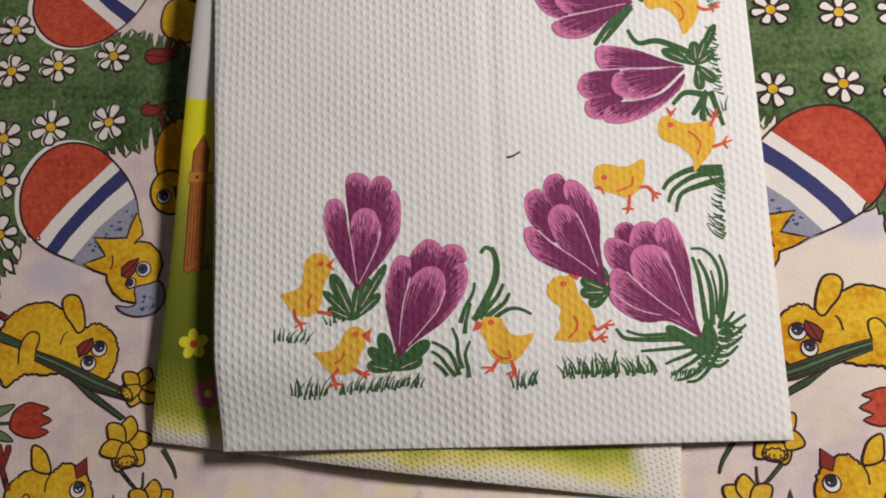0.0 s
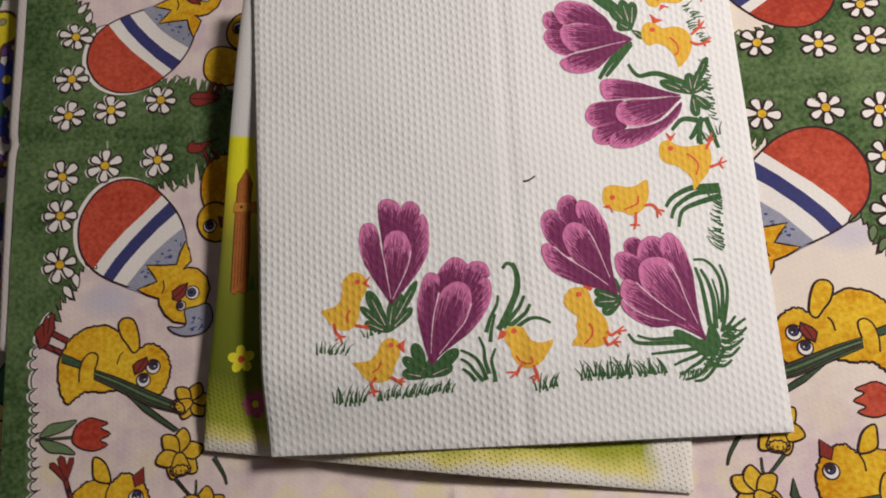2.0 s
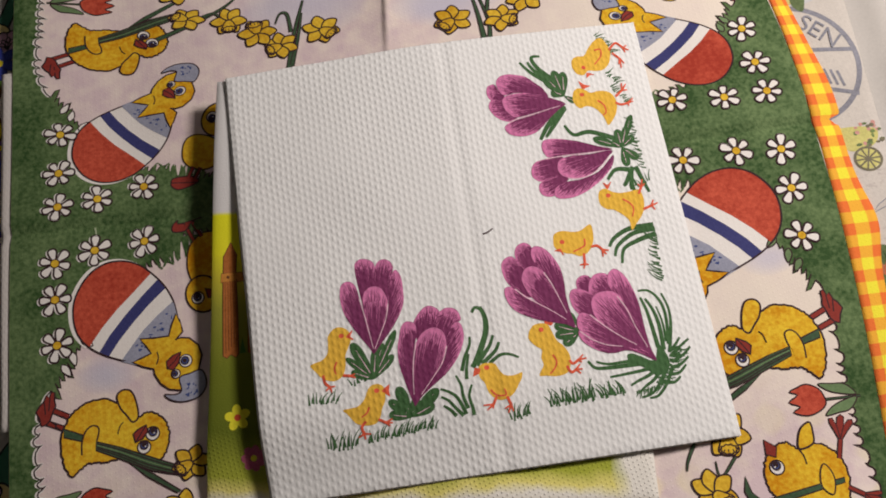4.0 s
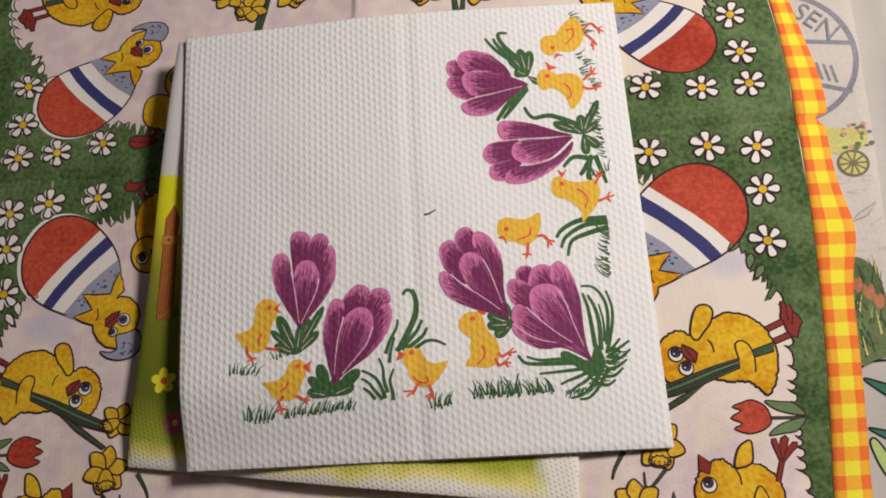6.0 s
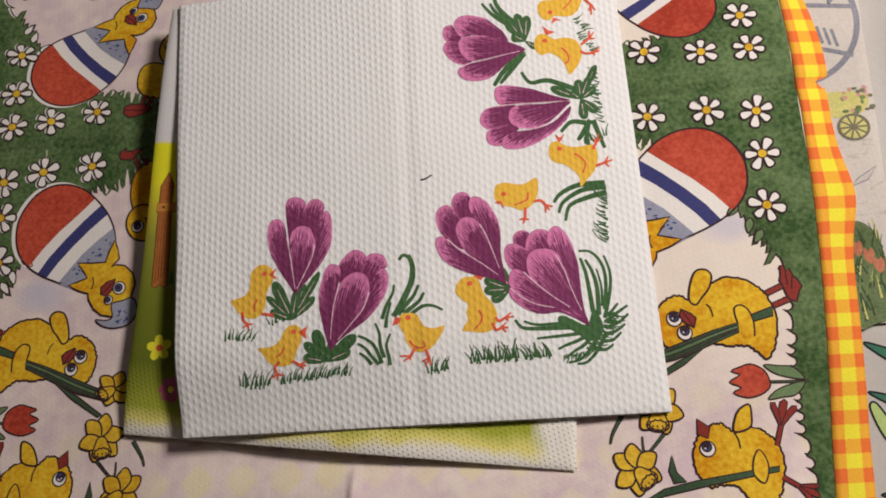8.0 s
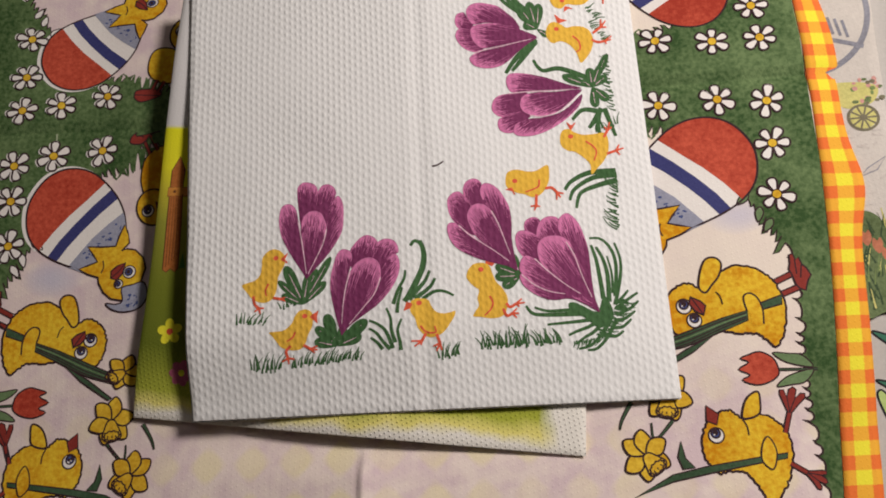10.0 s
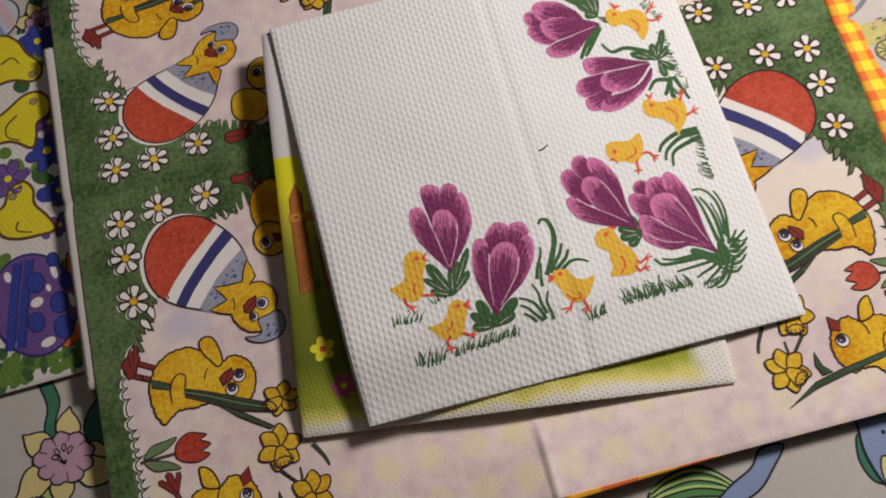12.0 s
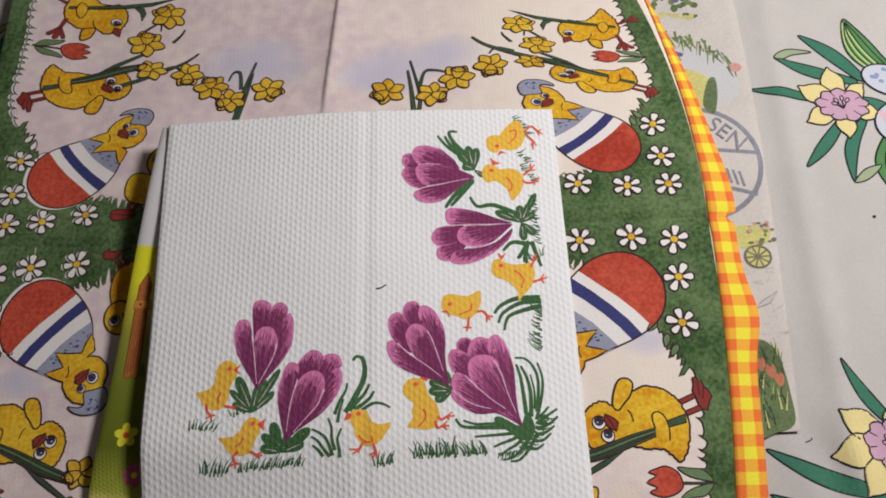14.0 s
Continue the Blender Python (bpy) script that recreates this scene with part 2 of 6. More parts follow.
def smooth_path(pts, closed=True, n=6):
    out, m = [], len(pts)
    if m < 3:
        (ax, ay), (bx, by) = pts[0], pts[-1]
        return [(ax + (bx - ax) * k / n, ay + (by - ay) * k / n) for k in range(n + 1)]
    spans = m if closed else m - 1
    for i in range(spans):
        if closed:
            p = [pts[(i + d) % m] for d in (-1, 0, 1, 2)]
        else:
            p = [pts[min(m - 1, max(0, i + d))] for d in (-1, 0, 1, 2)]
        for k in range(n):
            t = k / n
            c = (-0.5 * t ** 3 + t ** 2 - 0.5 * t, 1.5 * t ** 3 - 2.5 * t ** 2 + 1, -1.5 * t ** 3 + 2 * t ** 2 + 0.5 * t, 0.5 * t ** 3 - 0.5 * t ** 2)
            out.append((sum(c[d] * p[d][0] for d in range(4)), sum(c[d] * p[d][1] for d in range(4))))
    if not closed:
        out.append(tuple(pts[-1]))
    return out


class Print:
    """One printed motif: flat ink laid on a sheet, in millimetres of the sheet's own plan."""
    STEP = 0.000003

    def __init__(self, place, height, lift=0.00004):
        self.place, self.height, self.z = place, height, lift
        self.sections = []
        self.cut('', '')

    def cut(self, name, label=''):
        """What follows becomes a piece of its own under the motif."""
        self.z += 0.00002
        self.verts, self.faces, self.index, self.mats = [], [], [], []
        self.sections.append((name, label, self.verts, self.faces, self.index, self.mats))

    def slot(self, mat):
        if mat not in self.mats:
            self.mats.append(mat)
        return self.mats.index(mat)

    def add(self, pts, faces, mat):
        base, s = len(self.verts), self.slot(mat)
        world_pts = [self.place(*p) for p in pts]
        self.verts += [(x, y, self.height(x, y) + self.z) for x, y in world_pts]
        for f in faces:
            area = sum(world_pts[f[i - 1]][0] * world_pts[f[i]][1] - world_pts[f[i]][0] * world_pts[f[i - 1]][1] for i in range(len(f)))
            self.faces.append(tuple(base + i for i in (f if area > 0 else f[::-1])))
            self.index.append(s)
        self.z += self.STEP

    def fill(self, pts, mat, curve=True, n=6, rows=()):
        pts = smooth_path(pts, True, n) if curve else list(pts)
        flat = [Vector(p) for p in pts]
        x0, x1 = min(p[0] for p in pts), max(p[0] for p in pts)
        y0, y1 = min(p[1] for p in pts), max(p[1] for p in pts)
        grid = 2.0
        for i in range(1, int((x1 - x0) / grid) + 1):
            for j in range(1, int((y1 - y0) / grid) + 1):
                flat.append(Vector((x0 + i * grid - 0.23, y0 + j * grid - 0.13)))
        for y in rows:
            flat += [Vector((x0 + 0.6 + 2 * i, y)) for i in range(int((x1 - x0 - 1) / 2))]
        m = len(pts)
        got = delaunay(flat, [(i, (i + 1) % m) for i in range(m)], [], 1, 1e-5)
        self.add([tuple(p) for p in got[0]], [tuple(f) for f in got[2]], mat)
        return pts

    def line(self, pts, width, mat, closed=False, curve=True, taper=0.0, n=6):
        pts = smooth_path(pts, closed, n) if curve else list(pts)
        m, out, faces = len(pts), [], []
        for i, p in enumerate(pts):
            a = pts[i - 1] if closed or i else p
            b = pts[(i + 1) % m] if closed or i < m - 1 else p
            dx, dy = b[0] - a[0], b[1] - a[1]
            d = math.hypot(dx, dy) or 1
            k = i / max(1, m - 1)
            w = width / 2 * (1 if not taper else (1 - taper * k))
            out += [(p[0] - dy / d * w, p[1] + dx / d * w), (p[0] + dy / d * w, p[1] - dx / d * w)]
        for i in range(m if closed else m - 1):
            j = (i + 1) % m
            faces.append((2 * i, 2 * i + 1, 2 * j + 1, 2 * j))
        self.add(out, faces, mat)

    def inked(self, pts, mat, outline, width=0.55, curve=True, n=6, fuzz=0.0):
        path = self.fill(pts, mat, curve, n)
        if fuzz:
            rnd = random.Random(len(path))
            path = [(x + rnd.uniform(-fuzz, fuzz), y + rnd.uniform(-fuzz, fuzz)) for x, y in path]
        self.line(path, width, outline, True, False)
        return path

    def done(self, name, parent, label="", kind=""):
        at = tuple(parent.location)
        main = None
        for piece, note, verts, faces, index, mats in self.sections:
            if not faces:
                continue
            if main is None:
                main = mesh_object(name, verts, faces, mats, index, parent, label, at, False)
            else:
                mesh_object(piece, verts, faces, mats, index, main, note, at, False)
        if kind:
            main["kind"] = kind
        return main


def ellipse(cx, cy, rx, ry, turn=0.0, n=24):
    c, s = math.cos(radians(turn)), math.sin(radians(turn))
    return [(cx + rx * math.cos(a) * c - ry * math.sin(a) * s, cy + rx * math.cos(a) * s + ry * math.sin(a) * c)
            for a in (2 * math.pi * k / n for k in range(n))]


def world_mm(x, y):
    return x / 1000, y / 1000


def cloth_mm(x, y):
    return (x + 2.5 * ease(200, 225, x)) / 1000, (y + 0.5 * ease(200, 225, x)) / 1000


def meadow_mm(x, y):
    return (2.4 + 0.977 * x) / 1000, (-0.2 + 0.977 * y) / 1000


# ---- the room and the table under the cloth ----
wall_paint, floor_wood = plain("wall_paint", (0.62, 0.58, 0.52), 0.9), plain("floor_wood", (0.22, 0.14, 0.08), 0.5)


def slab(name, x0, x1, y0, y1, z0, z1, mat, parent=None):
    bm = bmesh.new()
    bmesh.ops.create_cube(bm, size=1)
    for v in bm.verts:
        v.co = ((x0 + x1) / 2 + v.co.x * (x1 - x0), (y0 + y1) / 2 + v.co.y * (y1 - y0), (z0 + z1) / 2 + v.co.z * (z1 - z0))
    me = bpy.data.meshes.new(name)
    bm.to_mesh(me)
    bm.free()
    me.materials.append(mat)
    ob = new(name, me)
    if parent:
        ob.parent = parent
    return ob


for name, box in (("floor", (-2, 2, -2, 2, -0.85, -0.75)), ("ceiling", (-2, 2, -2, 2, 1.75, 1.85)),
                  ("wall_north", (-2, 2, 2.0, 2.1, -0.75, 1.75)), ("wall_south", (-2, 2, -2.1, -2.0, -0.75, 1.75)),
                  ("wall_east", (2.0, 2.1, -2, 2, -0.75, 1.75)), ("wall_west", (-2.1, -2.0, -2, 2, -0.75, 1.75))):
    tagged(slab(name, *box, floor_wood if name == "floor" else wall_paint), kind="structure")

table = tagged(new("table"), "plain wooden table covered by a printed tablecloth", "table")
table.location = (0, 0, 0)
slab("tabletop", -0.55, 0.65, -0.35, 0.55, -0.045, -0.006, floor_wood, table)
for lx in (-0.5, 0.56):
    for ly in (-0.3, 0.46):
        slab("leg", lx, lx + 0.05, ly, ly + 0.05, -0.75, -0.045, floor_wood, table)

# ---- the sheets ----
white_cloth = paper("cloth", "white", ink(184, 179, 174), 0.07, 0.75)
tablecloth = tagged(sheet("tablecloth", lambda i, j: (-0.57 + 1.24 * i, -0.37 + 0.94 * j), 600, 450, h_cloth, lambda x, y: h_cloth(x, y) - 0.0012, white_cloth, (0.05, 0.1, 0)),
                    "white cotton tablecloth printed with spring flowers and eggs", "tablecloth")


def post_place(i, j):
    return -0.033 + (0.2815 - 0.002 * j) * i + 0.012 * math.sin(j * 2.2) * i, 0.024 + 0.285 * j


postcard = tagged(sheet("postcard_napkin", post_place, 130, 130, h_under, lambda x, y: h_under(x, y) - 0.0006, paper("postcard", "white", ink(192, 185, 178), 0.10), (0.15, 0.13, 0)),
                  "white paper napkin with postmark and farm print under the chick napkin", "napkin")


def left_place(i, j):
    return -0.260 + 0.1645 * i + 0.001 * j, 0.0545 + 0.1545 * j


garden = tagged(sheet("garden_napkin", left_place, 80, 80, h_left, lambda x, y: h_left(x, y) - 0.0016, paper("garden", "white", ink(214, 208, 204), 0.05), (-0.18, 0.12, 0)),
                "folded paper napkin crowded with chicks, violets and a purple egg", "napkin")


def green_edge(v):
    """Half width of the chick napkin's green field on its right side, in millimetres."""
    return 160.3 - (0.0011 * v * v if v > 0 else 0.00052 * v * v)


def egg_sheet_place(i, j):
    v = -154 + (288 + 6 * (1 - ease(0.45, 0.6, i)) + 9 * (1 - ease(0.0, 0.16, i))) * j
    return egg_place(-160 + (160 + green_edge(v)) * i, v)


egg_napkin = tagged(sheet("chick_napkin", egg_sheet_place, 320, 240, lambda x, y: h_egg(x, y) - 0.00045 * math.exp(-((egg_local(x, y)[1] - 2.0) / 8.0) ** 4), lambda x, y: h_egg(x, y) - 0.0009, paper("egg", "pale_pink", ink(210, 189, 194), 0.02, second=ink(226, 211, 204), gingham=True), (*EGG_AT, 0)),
                    "unfolded paper napkin printed with chicks, striped eggs and daffodils", "napkin")


def bilinear(a, b, c, d):
    return lambda i, j: tuple((a[k] * (1 - i) + b[k] * i) * (1 - j) + (d[k] * (1 - i) + c[k] * i) * j for k in (0, 1))


meadow_place = bilinear((-0.0227, 0.0067), (0.1345, -0.0167), (0.152, 0.148), (-0.0020, 0.1670))
meadow = tagged(sheet("meadow_napkin", meadow_place, 90, 90, h_meadow, lambda x, y: h_meadow(x, y) - 0.0016, paper("meadow", "white", ink(222, 218, 214), 0.04), (0.06, 0.08, 0)),
                "folded yellow and green paper napkin with a wooden fence print", "napkin")
crocus_place = bilinear((0.0024, 0.0034), (0.1678, 0.0), (0.1685, 0.1685), (0.0020, 0.1665))
crocus_napkin = tagged(sheet("crocus_napkin", crocus_place, 110, 110, h_crocus, lambda x, y: h_crocus(x, y) - 0.0011, paper("crocus", "white", ink(240, 237, 235), 0.03, second=ink(230, 237, 247)), (0.084, 0.084, 0), 0.0004, 0.0004),
                       "folded white embossed paper napkin with purple crocus print", "napkin")
lower_place = bilinear((0.0014, 0.0030), (0.1674, -0.0003), (0.1680, 0.1680), (0.0008, 0.1668))
lower = sheet("lower_layer", lower_place, 60, 60, lambda x, y: h_crocus(x, y) - 0.0012 - 0.0005 * (1 - ease(0.0, 0.02, x)), lambda x, y: h_crocus(x, y) - 0.0021, MATERIALS["crocus_white"], (0.084, 0.084, 0), 0.0003, 0.0004, crocus_napkin)

# ---- crocus napkin: printed flowers, chicks and grass ----
C_DARK, C_LIGHT = paper("crocus", "plum_ink", ink(116, 46, 88), 0.14), paper("crocus", "rose_ink", ink(204, 118, 164), 0.08)
C_PALE, C_GREEN = paper("crocus", "pale_gap", ink(228, 190, 205), 0.04), paper("crocus", "leaf_ink", ink(58, 94, 54), 0.18)
C_CHICK, C_RED = paper("crocus", "apricot_ink", ink(244, 178, 66), 0.06), paper("crocus", "coral_ink", ink(216, 92, 66), 0.08)
C_FIBRE = paper("crocus", "dark_fibre", ink(62, 40, 42), 0.05)


def crocus_start(seed):
    pr = Print(world_mm, h_crocus)
    pr.rnd = random.Random(seed)
    return pr


def crocus_petal(pr, base, cap, outline):
    """A plum petal that spreads from the base: its pink tip ends in fine hatching that runs towards the base."""
    pr.cut("petal")
    rnd, path = pr.rnd, pr.fill(outline, C_DARK, True, 5)
    cap *= 0.84
    mx, my = sum(p[0] for p in outline) / len(outline) - base[0], sum(p[1] for p in outline) / len(outline) - base[1]
    far = math.hypot(mx, my)
    dx, dy = mx / far, my / far
    px, py = base[0] - dx * 9, base[1] - dy * 9
    polar = []
    for x, y in path:
        u, w = (x - px) * dx + (y - py) * dy, -(x - px) * dy + (y - py) * dx
        polar.append((math.atan2(w, u), math.hypot(u, w)))
    low, high = min(p[0] for p in polar), max(p[0] for p in polar)

    def span(a):
        cuts = []
        for (a0, r0), (a1, r1) in zip(polar, polar[1:] + polar[:1]):
            if (a0 - a) * (a1 - a) < 0:
                cuts.append(r0 + (r1 - r0) * (a - a0) / (a1 - a0))
        return (min(cuts), max(cuts)) if cuts else None

    def at(a, r):
        u, w = r * math.cos(a), r * math.sin(a)
        return px + dx * u - dy * w, py + dy * u + dx * w

    n = max(8, int((high - low) * (far + 9) / 0.36))
    rows = [(a, *span(a)) for a in (low + (high - low) * (0.02 + 0.96 * i / n) for i in range(n + 1)) if span(a)]
    tip, teeth = [], []
    for i, (a, near, top) in enumerate(rows):
        edge = 1 - abs(2 * i / (len(rows) - 1) - 1)
        deep = cap * (0.55 + 0.6 * min(1, edge * 2)) * (rnd.uniform(0.62, 0.9) if i % 2 else rnd.uniform(0.95, 1.3))
        tip.append(at(a, top - 0.08))
        teeth.append(at(a, max(near + 0.1, top - deep)))
    pr.fill(tip + teeth[::-1], C_LIGHT, False)
    level = pr.z
    for a, near, top in rows:
        for pale in (False, True):
            if rnd.random() < (0.5 if pale else 0.12):
                continue
            start, end = (rnd.uniform(0.8, 1.1), rnd.uniform(1.4, 2.9)) if pale else (rnd.uniform(0.9, 1.25), rnd.uniform(0.16, 0.62))
            a0 = a + rnd.uniform(-0.4, 0.4) * (high - low) / n
            r0, r1 = max(near + 0.15, top - cap * start), max(near + 0.15, top - cap * end)
            if abs(r0 - r1) > 0.3:
                pr.z = level + (0.000006 if pale else 0.000003)
                pr.line([at(a0, r0 + (r1 - r0) * k / 3) for k in range(4)], 0.17 if pale else 0.3, C_LIGHT if pale else C_DARK, False, False, 0.7)
    pr.z = level + 0.000009


def crocus_done(pr):
    return pr.done("crocus_flower", crocus_napkin, "printed purple crocus with pink petal tips")


pr = crocus_start(1)
crocus_petal(pr, (44.8, 48.7), 3.6, [(42.1, 79.5), (42.4, 82.3), (44.1, 83.7), (46.1, 83.7), (48.4, 82.6), (49.5, 80.6), (49.9, 76.1), (49.3, 69.8), (43.9, 66.1), (42.5, 73.6)])
crocus_petal(pr, (44.8, 48.7), 3.2, [(49.4, 79.3), (50.8, 81.8), (53.2, 82.4), (55.2, 81.2), (56.1, 79.0), (55.4, 76.7), (53.6, 72.6), (52.3, 66.4), (48.1, 66.8), (48.5, 75.2)])
crocus_petal(pr, (44.8, 48.7), 4.4, [(35.6, 71.7), (36.3, 74.8), (38.1, 76.1), (40.2, 75.7), (41.7, 73.6), (42.4, 69.8), (43.2, 65.2), (44.4, 58.9), (45.0, 53.7), (44.8, 48.7), (43.5, 50.8), (40.5, 55.7), (37.7, 60.9), (36.2, 64.7), (35.5, 69.0)])
crocus_petal(pr, (44.8, 48.7), 4.8, [(53.4, 72.2), (54.8, 75.7), (56.5, 77.7), (57.8, 76.5), (58.5, 73.9), (58.5, 70.1), (57.9, 64.9), (55.3, 60.0), (51.5, 55.2), (47.3, 50.9), (45.0, 48.7), (47.6, 54.5), (50.7, 60.4), (52.5, 66.4)])
crocus_petal(pr, (44.8, 48.7), 6.3, [(43.3, 67.6), (44.3, 70.9), (46.3, 72.6), (48.6, 72.8), (50.7, 71.6), (52.0, 68.6), (52.3, 65.4), (51.3, 61.4), (48.9, 55.4), (45.9, 50.6), (44.8, 48.3), (44.2, 51.8), (43.6, 58.9), (43.4, 64.1)])
pr.line([(42.4, 69.0), (43.4, 62.7), (44.3, 55.8), (44.9, 50.3)], 0.42, C_PALE, False, True, 0.5)
pr.line([(52.3, 65.6), (50.9, 60.4), (48.1, 54.9), (45.5, 50.2)], 0.42, C_PALE, False, True, 0.5)
crocus_done(pr)

pr = crocus_start(2)
crocus_petal(pr, (56.2, 28.1), 3.6, [(60.3, 57.1), (61.8, 59.4), (63.7, 61.3), (65.8, 62.4), (67.9, 62.0), (69.8, 60.4), (70.7, 57.7), (70.2, 52.6), (64.1, 50.1), (60.9, 50.3), (60.3, 53.8)])
crocus_petal(pr, (56.2, 28.1), 3.6, [(69.3, 58.4), (71.4, 60.3), (74.0, 60.5), (76.2, 59.3), (77.2, 57.0), (77.1, 55.3), (75.4, 54.6), (73.6, 53.6), (71.9, 49.4), (69.2, 49.7), (68.9, 54.8)])
crocus_petal(pr, (56.2, 28.1), 4.8, [(54.3, 52.3), (55.5, 55.9), (57.1, 57.8), (59.1, 57.8), (60.9, 56.4), (60.9, 53.4), (59.7, 49.4), (58.3, 44.5), (57.4, 38.7), (56.7, 32.8), (56.3, 29.0), (55.3, 32.0), (54.0, 38.0), (53.1, 44.0), (53.4, 49.0)])
crocus_petal(pr, (56.2, 28.1), 4.8, [(70.7, 48.5), (72.5, 52.4), (74.7, 54.7), (76.3, 54.8), (77.3, 52.7), (77.3, 49.4), (76.0, 45.7), (73.4, 41.7), (69.2, 37.5), (64.2, 34.2), (59.5, 31.0), (56.4, 28.0), (60.8, 33.9), (65.8, 38.6), (69.2, 43.0)])
crocus_petal(pr, (56.2, 28.1), 5.5, [(59.2, 47.5), (60.5, 50.4), (62.6, 52.8), (65.3, 54.2), (67.7, 54.2), (70.0, 52.6), (70.8, 49.5), (70.3, 45.5), (67.9, 40.8), (63.7, 36.2), (59.6, 32.0), (56.4, 28.0), (56.6, 33.8), (57.5, 40.6), (58.3, 44.5)])
pr.line([(70.6, 46.9), (68.3, 41.5), (64.3, 36.9), (59.2, 31.5)], 0.42, C_PALE, False, True, 0.5)
pr.line([(60.1, 49.8), (58.5, 44.5), (57.4, 38.7), (56.7, 31.9)], 0.42, C_PALE, False, True, 0.5)
crocus_done(pr)

pr = crocus_start(3)
crocus_petal(pr, (117.6, 45.9), 3.2, [(95.1, 70.3), (95.3, 73.5), (97.1, 75.5), (99.4, 76.0), (101.1, 74.5), (103.0, 72.9), (104.7, 69.6), (105.4, 64.3), (104.2, 59.8), (101.1, 60.9), (97.9, 63.8), (95.8, 67.1)])
crocus_petal(pr, (117.6, 45.9), 2.8, [(100.9, 76.9), (102.1, 79.4), (104.5, 80.5), (106.5, 79.9), (107.7, 77.9), (108.1, 73.6), (108.2, 68.3), (104.9, 67.5), (102.4, 70.8), (101.1, 74.1)])
crocus_petal(pr, (117.6, 45.9), 5.9, [(106.9, 73.7), (107.0, 76.9), (108.4, 78.5), (110.8, 78.1), (113.3, 76.0), (115.5, 72.0), (116.6, 68.8), (116.9, 63.5), (116.5, 58.3), (116.8, 53.1), (117.5, 46.5), (115.5, 49.1), (114.2, 55.4), (112.4, 61.7), (110.5, 67.1), (108.4, 70.4)])
crocus_petal(pr, (117.6, 45.9), 5.5, [(101.6, 66.3), (102.7, 69.6), (104.8, 71.1), (107.3, 70.9), (109.9, 68.8), (111.9, 64.9), (113.7, 59.9), (115.4, 53.6), (117.3, 46.5), (113.7, 50.9), (109.1, 54.5), (105.4, 57.7), (103.1, 61.3)])
crocus_petal(pr, (117.6, 45.9), 4.8, [(94.4, 62.0), (94.9, 64.3), (96.8, 64.7), (98.9, 63.3), (101.8, 60.0), (105.4, 57.2), (110.0, 53.8), (114.6, 50.0), (117.2, 46.3), (114.4, 48.0), (109.6, 49.5), (103.8, 51.6), (98.1, 54.9), (95.4, 58.2)])
pr.line([(98.5, 63.6), (102.2, 59.8), (105.9, 57.0), (110.4, 53.6), (114.8, 49.8)], 0.42, C_PALE, False, True, 0.5)
pr.line([(110.2, 68.2), (112.2, 63.4), (114.0, 57.4), (115.5, 52.2)], 0.42, C_PALE, False, True, 0.5)
crocus_done(pr)

pr = crocus_start(4)
crocus_petal(pr, (144.0, 30.3), 1.6, [(121.0, 61.1), (121.5, 63.6), (123.3, 64.9), (125.3, 65.0), (126.8, 63.8), (127.3, 60.6), (126.4, 56.1), (122.0, 56.9)])
crocus_petal(pr, (144.0, 30.3), 4.0, [(125.2, 59.7), (126.6, 63.2), (129.0, 64.9), (131.9, 64.9), (133.7, 63.3), (134.3, 58.1), (133.2, 53.0), (124.9, 52.5)])
crocus_petal(pr, (144.0, 30.3), 3.6, [(117.6, 57.2), (118.3, 59.6), (120.0, 60.5), (122.7, 59.9), (125.0, 58.3), (126.7, 55.5), (126.9, 50.3), (127.5, 45.2), (122.4, 48.2), (118.4, 53.0)])
crocus_petal(pr, (144.0, 30.3), 6.3, [(132.8, 62.4), (134.3, 65.0), (136.3, 65.9), (138.2, 64.7), (140.1, 61.9), (141.5, 57.6), (142.5, 52.3), (142.6, 47.2), (142.6, 41.1), (143.0, 35.0), (144.0, 30.3), (141.7, 34.1), (139.8, 41.3), (137.9, 48.5), (135.4, 54.2), (133.3, 58.1)])
crocus_petal(pr, (144.0, 30.3), 7.1, [(124.8, 52.9), (125.7, 56.0), (128.1, 57.7), (131.6, 58.0), (134.6, 57.0), (136.9, 54.4), (138.8, 49.1), (140.8, 42.8), (142.4, 36.6), (144.0, 30.3), (140.6, 33.2), (136.0, 36.7), (131.6, 41.0), (127.5, 45.2), (125.5, 48.8)])
crocus_petal(pr, (144.0, 30.3), 4.4, [(118.0, 43.9), (118.7, 45.2), (120.9, 43.8), (124.2, 41.2), (128.4, 39.3), (133.7, 37.5), (139.3, 35.7), (144.0, 30.3), (139.0, 33.3), (134.3, 35.4), (128.9, 35.2), (124.1, 36.8), (120.5, 39.4), (118.7, 41.6)])
crocus_petal(pr, (144.0, 30.3), 4.8, [(118.2, 46.3), (118.8, 49.7), (120.6, 51.4), (122.9, 50.6), (125.5, 48.4), (129.9, 43.6), (134.4, 39.6), (138.7, 35.7), (132.1, 37.0), (126.7, 38.8), (122.7, 41.3), (120.0, 43.9)])
pr.line([(123.7, 50.1), (128.1, 45.3), (133.1, 40.7), (138.1, 36.9)], 0.42, C_PALE, False, True, 0.5)
pr.line([(118.7, 44.8), (122.6, 41.1), (127.3, 38.5), (132.9, 37.1)], 0.42, C_PALE, False, True, 0.5)
pr.line([(135.0, 55.5), (137.4, 50.6), (139.3, 43.3), (141.9, 35.5)], 0.42, C_PALE, False, True, 0.5)
crocus_done(pr)

